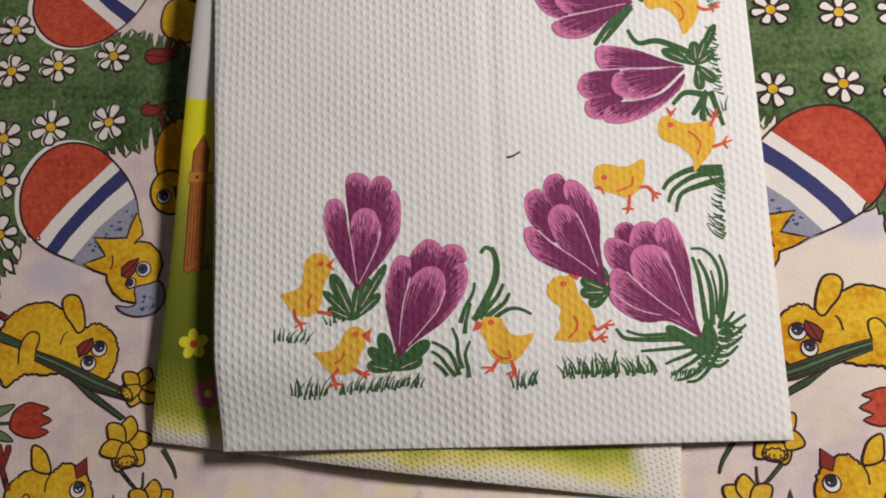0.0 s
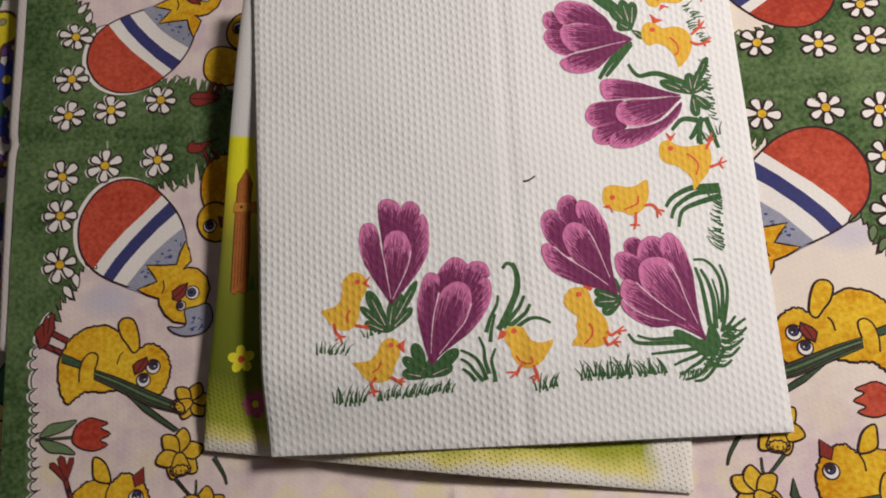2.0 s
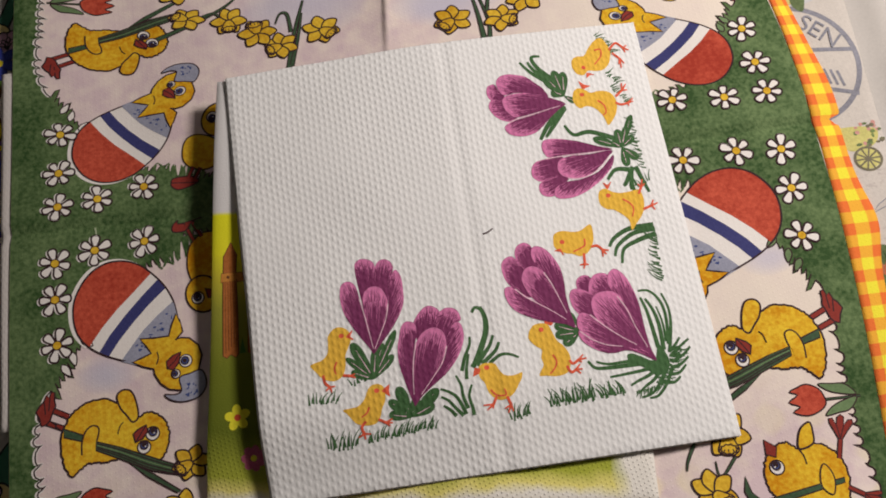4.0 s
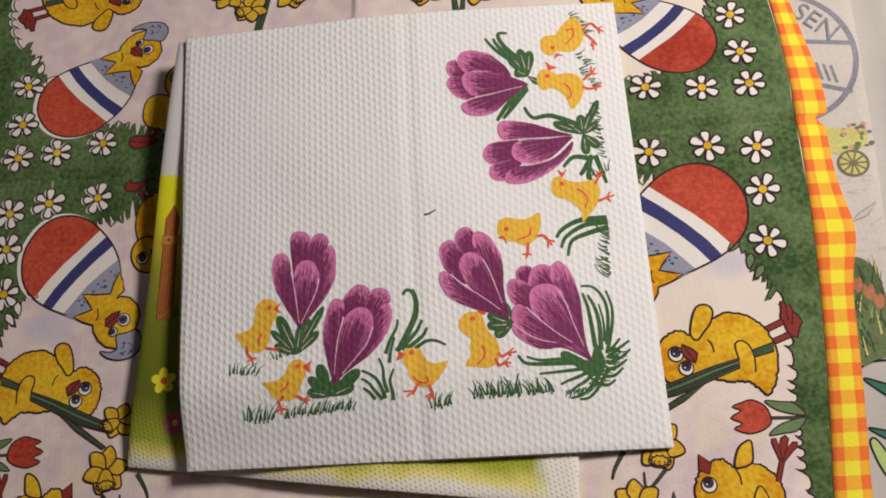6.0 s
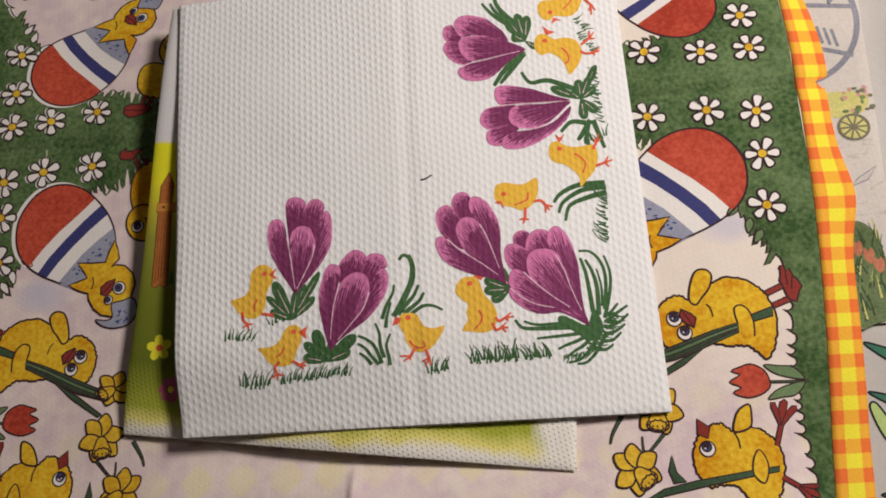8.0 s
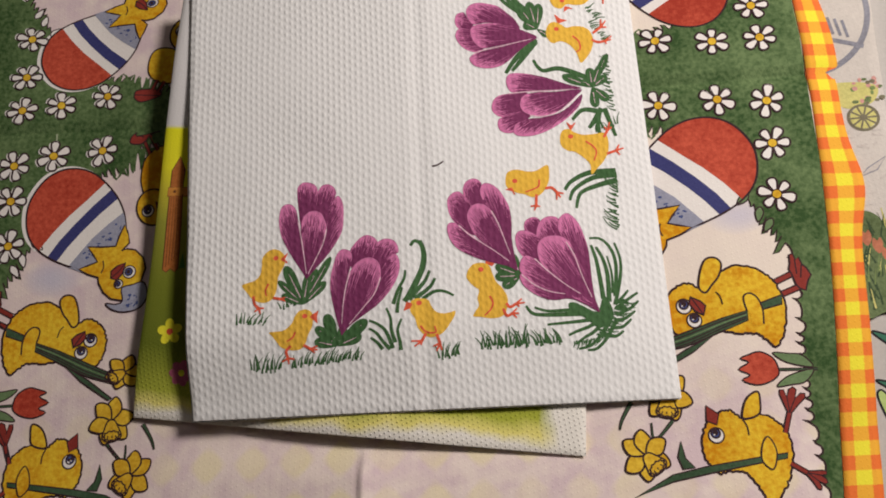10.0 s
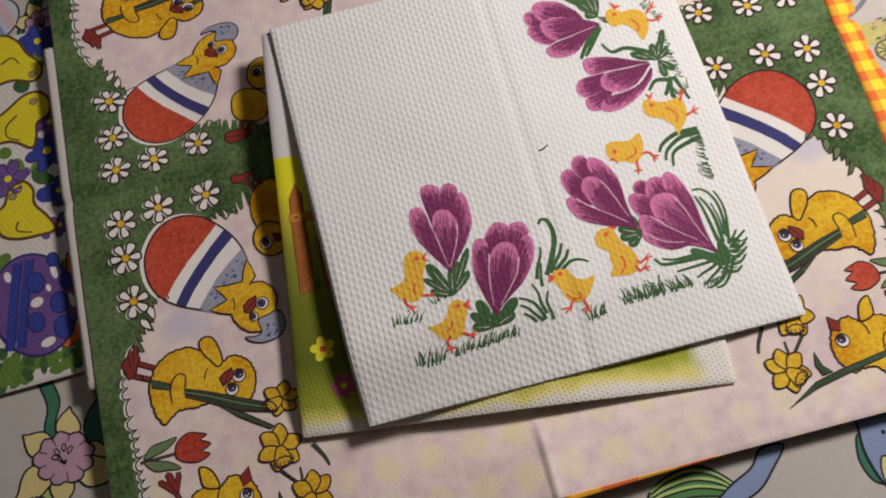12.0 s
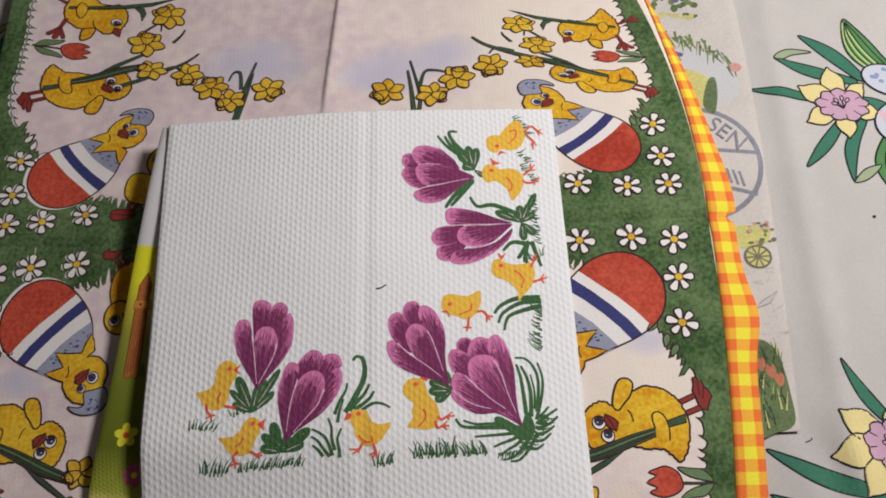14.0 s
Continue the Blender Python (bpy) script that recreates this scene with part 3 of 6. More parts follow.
pr = crocus_start(5)
crocus_petal(pr, (132.7, 134.6), 2.8, [(102.4, 143.0), (103.0, 145.5), (104.5, 146.4), (106.2, 146.3), (107.4, 143.4), (109.2, 141.3), (107.9, 138.8), (103.9, 139.7), (102.7, 141.2)])
crocus_petal(pr, (132.7, 134.6), 2.8, [(102.2, 137.1), (103.2, 139.4), (105.1, 139.8), (108.2, 139.4), (108.8, 137.1), (109.7, 134.0), (112.6, 131.6), (110.1, 129.7), (106.6, 130.6), (104.1, 132.6), (102.7, 134.9)])
crocus_petal(pr, (132.7, 134.6), 5.1, [(106.8, 146.1), (107.4, 148.3), (109.1, 149.7), (112.0, 150.2), (115.1, 149.6), (119.0, 148.2), (122.6, 144.7), (124.8, 142.3), (126.3, 138.3), (122.9, 139.6), (118.3, 141.1), (113.6, 141.7), (109.2, 141.2), (107.7, 142.9)])
crocus_petal(pr, (132.7, 134.6), 4.8, [(106.8, 126.8), (107.4, 128.3), (110.1, 129.6), (114.1, 130.5), (118.9, 131.4), (124.6, 132.7), (132.3, 134.4), (129.3, 132.4), (125.0, 129.1), (121.5, 125.9), (118.1, 123.7), (114.1, 122.9), (110.7, 123.3), (108.0, 124.6)])
crocus_petal(pr, (132.7, 134.6), 5.1, [(107.7, 138.1), (108.0, 139.4), (109.5, 140.8), (113.5, 141.4), (118.3, 141.1), (122.9, 139.6), (126.3, 138.1), (132.3, 134.7), (127.8, 133.5), (122.2, 132.6), (116.5, 131.6), (111.8, 131.2), (109.2, 133.4), (108.1, 135.9)])
pr.line([(108.4, 129.0), (111.7, 130.3), (117.3, 131.4), (123.8, 132.7), (130.2, 133.9)], 0.42, C_PALE, False, True, 0.5)
crocus_done(pr)

pr = crocus_start(6)
crocus_petal(pr, (146.8, 112.3), 3.2, [(113.3, 106.9), (114.0, 109.8), (116.1, 111.8), (120.1, 112.5), (125.6, 112.9), (127.1, 111.1), (125.5, 108.2), (124.8, 105.4), (121.5, 103.6), (116.8, 103.4), (114.3, 104.8)])
crocus_petal(pr, (146.8, 112.3), 3.2, [(115.0, 100.2), (115.6, 102.7), (117.6, 103.5), (121.5, 103.9), (124.8, 105.5), (127.3, 103.6), (125.1, 101.6), (122.2, 99.7), (120.8, 97.4), (118.1, 97.1), (115.9, 98.1)])
crocus_petal(pr, (146.8, 112.3), 4.4, [(119.4, 116.6), (119.6, 118.7), (120.9, 120.2), (124.0, 120.4), (128.7, 119.6), (134.7, 117.8), (140.7, 115.4), (146.6, 113.3), (140.4, 113.0), (134.2, 113.0), (127.9, 113.1), (121.7, 112.8), (119.9, 114.5)])
crocus_petal(pr, (146.8, 112.3), 4.8, [(120.4, 97.4), (121.1, 99.8), (122.8, 101.4), (126.7, 102.3), (131.4, 102.5), (137.0, 103.8), (141.1, 106.1), (146.4, 110.8), (145.3, 106.7), (141.5, 102.7), (137.2, 99.6), (132.3, 97.1), (127.5, 95.7), (123.7, 95.6), (121.5, 96.1)])
crocus_petal(pr, (146.8, 112.3), 5.1, [(123.6, 107.9), (124.4, 110.4), (126.2, 111.8), (130.2, 112.4), (137.2, 112.3), (146.4, 112.8), (144.1, 110.1), (140.6, 106.9), (136.4, 104.2), (131.5, 103.1), (126.9, 103.7), (124.4, 105.4)])
pr.line([(120.1, 112.5), (127.9, 112.8), (135.7, 112.8), (143.6, 113.0)], 0.42, C_PALE, False, True, 0.5)
pr.line([(126.9, 103.6), (131.4, 102.9), (136.6, 104.1), (140.8, 106.7), (144.8, 110.5)], 0.42, C_PALE, False, True, 0.5)
crocus_done(pr)


def little_chick(outline, eye_at, beak, wing, legs):
    """A plain silhouette with red beak, eye, wing curl and spread toes."""
    pr = Print(world_mm, h_crocus, 0.00009)
    pr.fill(outline, C_CHICK, True, 5)
    pr.cut('beak', 'coral red beak')
    pr.fill(beak, C_RED, False)
    pr.line(beak + beak[:1], 0.5, C_RED, False, False)
    pr.cut('eye')
    pr.fill(ellipse(*eye_at, 0.95, 0.85, 0, 12), C_RED, False)
    pr.cut('wing')
    pr.line(wing, 0.7, C_RED, False, True, 0.3)
    for leg, toes in legs:
        pr.cut('foot', 'coral red foot')
        pr.line(leg, 0.95, C_RED, False, len(leg) > 2)
        for toe in toes:
            pr.line([leg[-1], toe], 0.8, C_RED, False, False, 0.4)
    return pr.done("chick_print", crocus_napkin, "small printed apricot chick with red feet")


little_chick([(31.4, 59.4), (33.7, 60.0), (36.0, 59.0), (37.4, 57.0), (37.3, 54.4), (36.0, 51.9), (34.8, 49.6), (34.3, 45.6), (33.0, 42.7), (30.6, 41.3), (27.9, 41.6), (25.3, 43.2), (23.6, 45.5), (22.0, 47.9), (24.0, 48.7), (26.4, 49.3), (28.4, 51.1), (29.1, 54.1), (29.4, 57.1)],
             (34.2, 56.7), [(36.0, 56.1), (38.4, 58.0), (37.1, 56.0), (38.3, 54.7)], [(31.4, 47.8), (30.3, 45.5), (30.7, 43.5)],
             [([(26.1, 43.9), (26.5, 41.1), (28.0, 39.4)], [(29.8, 39.4), (28.5, 37.4), (26.4, 38.3)]), ([(33.0, 42.7), (35.7, 42.1)], [(37.3, 42.5), (37.3, 41.2)])])
little_chick([(42.1, 37.4), (44.4, 37.8), (46.4, 36.6), (46.8, 34.2), (46.5, 31.7), (45.0, 29.0), (43.9, 26.2), (42.2, 24.5), (39.2, 24.2), (35.8, 25.2), (34.2, 27.0), (32.8, 29.1), (31.5, 30.7), (33.8, 30.9), (36.8, 31.2), (39.4, 33.3), (40.5, 35.6)],
             (44.0, 35.5), [(45.9, 35.1), (48.7, 36.8), (48.0, 34.9), (48.4, 32.9)], [(40.6, 30.3), (39.6, 28.5), (37.5, 27.3)],
             [([(38.8, 25.7), (37.1, 24.0), (37.6, 21.7)], [(35.4, 20.7), (37.7, 19.8), (39.8, 21.3)]), ([(43.2, 25.7), (45.6, 24.2)], [(48.0, 25.1), (47.9, 23.8), (46.9, 22.8)])])
little_chick([(80.4, 37.4), (82.0, 38.6), (84.4, 38.6), (86.5, 37.9), (87.5, 35.6), (88.9, 33.7), (91.3, 33.0), (93.5, 33.2), (95.3, 33.6), (94.9, 31.7), (93.6, 29.9), (91.8, 27.5), (89.7, 25.9), (86.8, 25.2), (84.3, 26.2), (82.4, 28.8), (81.7, 31.8), (80.3, 34.2)],
             (83.3, 37.1), [(80.9, 36.9), (79.2, 37.5), (78.2, 34.8), (80.2, 35.6)], [(83.3, 29.3), (85.2, 27.1), (88.3, 26.8), (88.1, 28.9)],
             [([(85.0, 26.7), (83.4, 24.2)], [(79.9, 24.4), (80.9, 22.6), (83.1, 22.9)]), ([(88.6, 26.2), (89.5, 23.1)], [(87.1, 22.2), (88.1, 20.6), (89.9, 20.8)])])
little_chick([(101.1, 48.2), (102.8, 49.6), (105.7, 49.8), (107.9, 48.7), (108.8, 45.9), (109.9, 42.8), (111.7, 40.7), (113.3, 37.2), (112.9, 33.6), (111.3, 31.0), (107.7, 30.3), (103.8, 31.0), (101.3, 31.4), (102.1, 33.1), (103.4, 35.0), (103.1, 37.6), (103.8, 40.3), (101.9, 42.0), (100.0, 44.6), (100.2, 46.6)],
             (105.0, 47.5), [(106.8, 49.8), (107.3, 50.7), (110.5, 50.1), (108.9, 48.6)], [(107.3, 38.0), (108.2, 35.6), (107.2, 33.3), (105.1, 31.5)],
             [([(112.7, 35.2), (113.9, 33.8), (116.0, 34.8)], [(118.1, 36.4), (119.0, 35.0), (117.1, 33.7)]), ([(111.5, 33.4), (112.6, 30.9), (114.5, 31.6)], [(116.2, 33.2), (116.8, 31.4), (115.9, 29.9)])])
little_chick([(116.1, 79.5), (117.0, 82.2), (120.2, 83.1), (124.2, 82.2), (127.3, 82.4), (131.3, 84.3), (131.7, 80.6), (130.8, 77.0), (128.4, 73.7), (125.2, 72.4), (122.2, 73.7), (119.8, 74.3), (117.3, 75.7), (116.1, 77.3)],
             (119.3, 78.8), [(118.0, 76.3), (115.9, 75.8), (118.1, 75.3), (118.8, 73.7)], [(127.9, 78.9), (127.5, 76.5), (125.5, 75.4), (122.7, 74.5)],
             [([(126.5, 73.4), (126.0, 69.2)], [(124.0, 69.1), (125.2, 67.5), (127.4, 68.8)]), ([(129.8, 75.5), (132.1, 75.6), (133.7, 73.8)], [(133.4, 71.0), (134.9, 71.8), (136.1, 73.2)])])
little_chick([(136.8, 94.1), (137.8, 96.8), (140.2, 97.5), (142.5, 96.0), (145.6, 95.0), (149.8, 95.2), (153.0, 95.4), (154.1, 92.4), (153.5, 88.0), (151.6, 84.8), (149.2, 82.3), (146.7, 79.9), (146.6, 83.6), (144.5, 86.4), (141.6, 88.7), (139.2, 89.3), (137.1, 91.2)],
             (140.7, 94.6), [(141.0, 97.2), (139.9, 100.0), (141.2, 98.6), (142.8, 99.8)], [(145.9, 92.5), (148.2, 90.6), (149.3, 88.3), (148.1, 85.0)],
             [([(153.0, 87.4), (156.5, 88.5)], [(157.7, 90.7), (159.2, 89.3), (157.6, 86.7)]), ([(152.6, 93.7), (154.2, 96.3)], [(153.1, 97.7), (155.3, 99.4), (155.9, 97.5)])])
little_chick([(135.8, 136.4), (136.8, 139.4), (139.0, 140.7), (141.7, 139.5), (143.5, 138.2), (146.8, 138.7), (149.9, 138.2), (152.1, 136.5), (153.1, 132.9), (151.9, 128.6), (149.5, 125.2), (147.4, 123.6), (146.7, 126.2), (145.9, 128.4), (143.8, 131.2), (140.8, 132.6), (138.0, 131.9), (136.2, 133.7)],
             (139.8, 137.7), [(140.7, 140.2), (139.8, 143.7), (141.5, 141.8), (143.9, 141.3)], [(145.5, 134.6), (147.6, 132.3), (147.8, 129.2), (146.2, 128.0)],
             [([(152.5, 132.9), (154.7, 131.8), (157.4, 132.2)], [(159.9, 132.8), (160.1, 134.2), (157.8, 130.9)]), ([(153.2, 135.5), (156.5, 138.0)], [(156.8, 141.2), (158.5, 140.6), (158.6, 137.9)])])
little_chick([(138.5, 150.6), (139.0, 153.3), (141.1, 154.8), (144.4, 155.0), (146.7, 157.9), (149.6, 161.0), (153.0, 162.4), (155.1, 158.9), (155.6, 155.2), (154.0, 150.7), (151.2, 148.0), (147.9, 147.6), (144.7, 148.0), (142.5, 146.3), (140.1, 146.9), (138.9, 148.7)],
             (143.1, 149.6), [(144.0, 147.0), (143.4, 144.9), (145.0, 146.3), (146.6, 146.0)], [(149.1, 156.9), (151.6, 157.2), (151.3, 154.1), (147.9, 150.6)],
             [([(155.2, 156.4), (158.6, 159.4), (161.2, 157.0)], [(163.4, 155.7), (161.8, 154.8), (163.0, 157.9)]), ([(156.2, 155.0), (158.8, 152.2)], [(160.2, 149.8), (158.5, 147.8), (157.9, 149.7)])])


def grass_print(x0, y0, x1, y1, blades, tall, lean, seed, width=0.82):
    pr, rnd = Print(world_mm, h_crocus), random.Random(seed)
    n = math.hypot(x1 - x0, y1 - y0)
    nx, ny = -(y1 - y0) / n, (x1 - x0) / n
    blades = int(blades * 1.45)
    for i in range(blades):
        k = (i + rnd.uniform(-0.3, 0.3)) / max(1, blades - 1)
        bx, by = x0 + (x1 - x0) * k, y0 + (y1 - y0) * k
        h = tall * rnd.uniform(0.6, 1.15)
        s = lean + rnd.uniform(-0.8, 0.8)
        dx, dy = (x1 - x0) / n, (y1 - y0) / n
        drop = rnd.uniform(-0.22, 0.12) * tall
        bx, by = bx + nx * drop, by + ny * drop
        pr.line([(bx, by), (bx + nx * h * 0.55 + dx * s * h * 0.2, by + ny * h * 0.55 + dy * s * h * 0.2), (bx + nx * h + dx * s * h * 0.6, by + ny * h + dy * s * h * 0.6)], width * rnd.uniform(0.7, 1.05), C_GREEN, False, True, 0.75, 3)
    return pr.done("grass_print", crocus_napkin, "printed tuft of dark green grass")


for k, row in enumerate(((20.2, 34.6, 30.2, 34.0, 9, 3.6, 0.6), (24.6, 18.3, 34.6, 18.2, 11, 5.0, 0.4), (38.6, 18.8, 62.4, 20.0, 24, 3.8, 0.8),
                         (89.0, 18.4, 95.4, 19.0, 8, 4.6, 0.3), (103.2, 21.2, 119.4, 21.0, 22, 6.0, -0.2), (121.6, 20.8, 130.0, 20.8, 12, 4.8, -0.3),
                         (154.8, 76.5, 153.4, 59.0, 15, -4.6, 0.8), (134.6, 20.6, 144.0, 22.0, 10, -2.4, 0.9), (142.6, 22.6, 152.6, 34.0, 20, -4.6, -0.5),
                         (36.0, 38.6, 41.0, 40.0, 5, 3.4, 0.2), (157.6, 104.0, 157.4, 126.0, 14, 4.0, 0.6), 
                         (150.5, 163.5, 155.5, 155.5, 9, 3.4, 0.6), (151.5, 146.5, 155.0, 141.5, 6, 3.4, 0.4), (152.0, 140.0, 157.0, 132.5, 8, 3.4, 0.4),
                         (150.0, 96.0, 158.5, 98.5, 8, 4.0, 0.3))):
    grass_print(*row, 40 + k)


def leaf_print(name, strokes, label):
    """Long blades: each is a path with the width at its root."""
    pr = Print(world_mm, h_crocus, 0.00005)
    for width, taper, pts in strokes:
        pr.line(pts, width * 1.75, C_GREEN, False, True, taper * 0.75, 8)
    return pr.done(name, crocus_napkin, label)


def leaf_tuft(root, leaves):
    pr = Print(world_mm, h_crocus, 0.00005)
    for (tx, ty), half in leaves:
        dx, dy = tx - root[0], ty - root[1]
        n = math.hypot(dx, dy)
        nx, ny = -dy / n * half * 1.1, dx / n * half * 1.1
        q = [(0.0, 0.0), (0.3, 0.62), (0.65, 1.0), (0.9, 0.75), (1.0, 0.0), (0.9, -0.75), (0.65, -1.0), (0.3, -0.62)]
        pr.fill([(root[0] + dx * t + nx * w, root[1] + dy * t + ny * w) for t, w in q], C_GREEN)
        pr.line([(root[0] + dx * 0.25, root[1] + dy * 0.25), (root[0] + dx * 0.8, root[1] + dy * 0.8)], 0.3, C_PALE, False, False, 0.6)
    return pr.done("leaf_print", crocus_napkin, "printed rounded green crocus leaves")


leaf_tuft((43.6, 39.6), [((37.4, 53.6), 1.9), ((34.8, 48.6), 1.2), ((39.6, 49.0), 1.6), ((48.4, 51.8), 1.6), ((53.6, 55.6), 1.3), ((51.6, 47.0), 1.4), ((45.6, 50.0), 1.5), ((36.0, 43.4), 1.4)])
leaf_tuft((54.8, 24.6), [((65.4, 32.6), 1.9), ((63.2, 27.6), 1.7), ((47.0, 26.6), 1.6), ((47.6, 31.4), 1.6), ((51.4, 35.6), 1.9), ((57.6, 31.0), 1.5)])
leaf_tuft((118.5, 44.5), [((110.0, 48.4), 1.7), ((109.6, 44.6), 1.7), ((112.0, 40.8), 1.7), ((115.5, 52.5), 1.6)])
leaf_tuft((150.6, 113.6), [((140.0, 118.6), 1.7), ((150.4, 121.4), 1.7), ((156.4, 118.0), 1.5), ((156.0, 108.0), 1.7), ((151.0, 105.4), 1.6), ((157.6, 127.0), 1.3), ((147.0, 116.5), 1.6), ((154.4, 122.4), 1.2)])
leaf_tuft((132.6, 138.0), [((126.6, 147.6), 2.4), ((130.4, 149.6), 1.8), ((134.2, 148.6), 1.7), ((128.0, 141.0), 2.2), ((136.6, 134.8), 1.2)])
leaf_print("blade_print", [(1.1, 0.6, [(78.4, 37.9), (79.8, 39.8), (82.5, 44.6), (84.8, 49.4), (85.6, 54.4), (84.8, 58.0), (82.9, 59.0), (81.4, 57.4)]), (0.8, 0.6, [(80.7, 39.7), (83.5, 45.1), (85.9, 50.4), (86.2, 55.4), (84.9, 59.2)]), (0.8, 0.6, [(74.5, 37.3), (76.4, 42.1), (78.6, 45.9), (79.2, 48.9)]), (0.8, 0.6, [(75.7, 34.2), (76.3, 38.1), (77.8, 42.9)]), (1.0, 0.6, [(80.0, 38.4), (82.8, 41.5), (85.8, 44.9), (87.5, 48.2)]), (1.0, 0.6, [(82.0, 38.6), (84.5, 40.4), (87.6, 42.8), (89.2, 45.4)]), (0.8, 0.6, [(84.5, 38.4), (88.6, 40.7), (92.0, 40.6), (95.2, 39.0)])],
           "printed long green blades of crocus leaf")
leaf_print("blade_print", [(0.8, 0.6, [(74.5, 24.3), (73.5, 28.6), (73.4, 32.4), (72.1, 36.1)]), (0.8, 0.6, [(73.6, 22.5), (71.5, 28.3), (68.8, 30.9), (66.0, 32.3)]), (0.8, 0.6, [(72.6, 22.2), (70.6, 24.6), (68.2, 28.0), (65.8, 29.6)]), (0.8, 0.6, [(70.1, 22.4), (68.3, 24.8), (66.2, 26.5)]), (0.8, 0.6, [(76.2, 21.7), (76.1, 24.6), (75.6, 28.4), (77.1, 32.1)])],
           "printed long green blades of crocus leaf")
leaf_print("blade_print", [(0.8, 0.6, [(149.9, 35.5), (151.4, 46.1), (150.2, 52.4), (147.0, 56.0), (143.2, 56.4)]), (1.0, 0.6, [(145.8, 34.8), (145.3, 43.3), (144.7, 49.1), (143.5, 53.9)]), (1.0, 0.6, [(147.6, 33.7), (148.1, 42.7), (147.2, 48.5), (145.2, 53.2)]), (0.8, 0.6, [(149.5, 32.5), (152.4, 42.0), (153.1, 48.5), (151.7, 54.4)]), (0.6, 0.6, [(149.2, 36.6), (149.6, 43.6), (148.6, 49.8)])],
           "printed long green blades of crocus leaf")
leaf_print("blade_print", [(1.0, 0.6, [(141.1, 30.0), (133.2, 30.1), (126.3, 30.3), (121.5, 31.0), (119.2, 33.8)]), (0.8, 0.6, [(139.3, 30.9), (133.4, 31.5), (126.5, 31.6), (122.1, 33.1)]), (0.8, 0.6, [(141.9, 27.9), (136.9, 27.5), (130.9, 27.2), (125.9, 27.0)]), (0.8, 0.6, [(144.0, 27.4), (139.5, 25.4), (135.4, 24.1), (132.7, 23.0)]), (0.8, 0.6, [(145.1, 26.9), (141.3, 23.7), (138.1, 22.0), (134.9, 19.9)]), (0.8, 0.6, [(146.6, 26.4), (143.3, 22.2), (139.8, 19.2), (135.7, 18.3)]), (0.8, 0.6, [(149.1, 27.0), (146.0, 22.0), (142.0, 18.2), (138.6, 17.7)]), (0.8, 0.6, [(149.7, 31.3), (154.1, 34.2), (157.7, 36.4)]), (0.8, 0.6, [(149.4, 29.0), (154.4, 31.0), (157.6, 33.5)]), (0.8, 0.6, [(148.6, 26.7), (152.8, 27.9), (156.1, 30.1)]), (0.8, 0.6, [(147.2, 24.8), (151.2, 24.9), (154.5, 27.4)]), (0.8, 0.6, [(144.6, 23.0), (148.4, 21.8), (151.4, 23.5)]), (0.8, 0.6, [(149.5, 32.9), (151.7, 34.4), (154.6, 37.4)])],
           "printed long green blades of crocus leaf")
pr = Print(world_mm, h_crocus, 0.00005)
pr.fill([(133.7, 33.7), (135.7, 34.1), (138.5, 32.7), (143.2, 30.6), (145.9, 35.8), (147.9, 33.0), (148.6, 29.0), (146.5, 25.6), (142.5, 25.2), (139.3, 28.1), (134.3, 31.2)], C_GREEN)
pr.done("leaf_print", crocus_napkin, "printed dense green tuft at a crocus root")
leaf_print("blade_print", [(1.3, 0.7, [(155.4, 80.8), (146.0, 80.6), (139.4, 77.8), (136.6, 74.6)]), (1.2, 0.7, [(155.6, 79.4), (147.0, 78.6), (140.0, 74.6), (138.0, 70.6)]), (1.2, 0.7, [(155.6, 77.4), (148.0, 75.6), (142.0, 73.0), (140.0, 67.6)]),
                           (1.3, 0.7, [(152.0, 116.0), (140.0, 121.4), (133.0, 121.0), (130.0, 125.4)]), (1.1, 0.7, [(127.0, 145.0), (121.6, 149.6), (117.8, 154.8)]), (1.2, 0.7, [(129.0, 146.0), (124.2, 152.0), (123.0, 156.4), (126.4, 156.6)]),
                           (1.1, 0.7, [(128.0, 145.0), (122.6, 151.0), (121.0, 154.6)]), (1.5, 0.7, [(131.6, 134.0), (124.0, 126.6), (119.6, 120.6)]), (1.4, 0.7, [(131.6, 133.0), (126.0, 126.0), (122.0, 121.4)]),
                           (1.2, 0.6, [(151.4, 104.0), (146.0, 104.6), (142.0, 101.0)]), (1.2, 0.6, [(152.0, 104.0), (151.0, 98.0), (151.8, 93.6)]), (1.2, 0.6, [(153.0, 105.0), (149.0, 99.0), (147.6, 97.6)]), (1.2, 0.6, [(154.0, 105.0), (155.6, 99.0), (157.0, 94.0)])],
           "printed long green blades of crocus leaf")
pr = Print(world_mm, h_crocus)
pr.line([(90.6, 86.0), (92.4, 86.3), (94.7, 87.6)], 0.72, C_FIBRE, False, True, 0.35)
pr.done("dark_fibre", crocus_napkin, "short dark fibre in the paper")

# ---- chick napkin ----
E_INK, E_GREEN = paper("egg", "outline_ink", ink(52, 32, 36), 0.1), paper("egg", "grass_ink", ink(58, 88, 46), 0.28, second=ink(104, 125, 83), speckle=True)
E_RED, E_BLUE = paper("egg", "red_ink", ink(170, 58, 42), 0.16, second=ink(196, 86, 64), speckle=True), paper("egg", "navy_ink", ink(54, 56, 108), 0.12)
E_SHELL, E_WHITE = paper("egg", "shell_ink", ink(146, 148, 166), 0.18), paper("egg", "white_ink", ink(228, 220, 216), 0.05)
E_YELLOW, E_BEAK = paper("egg", "yolk_ink", ink(212, 142, 14), 0.14, second=ink(246, 190, 52), speckle=True), paper("egg", "beak_ink", ink(132, 46, 38), 0.14)
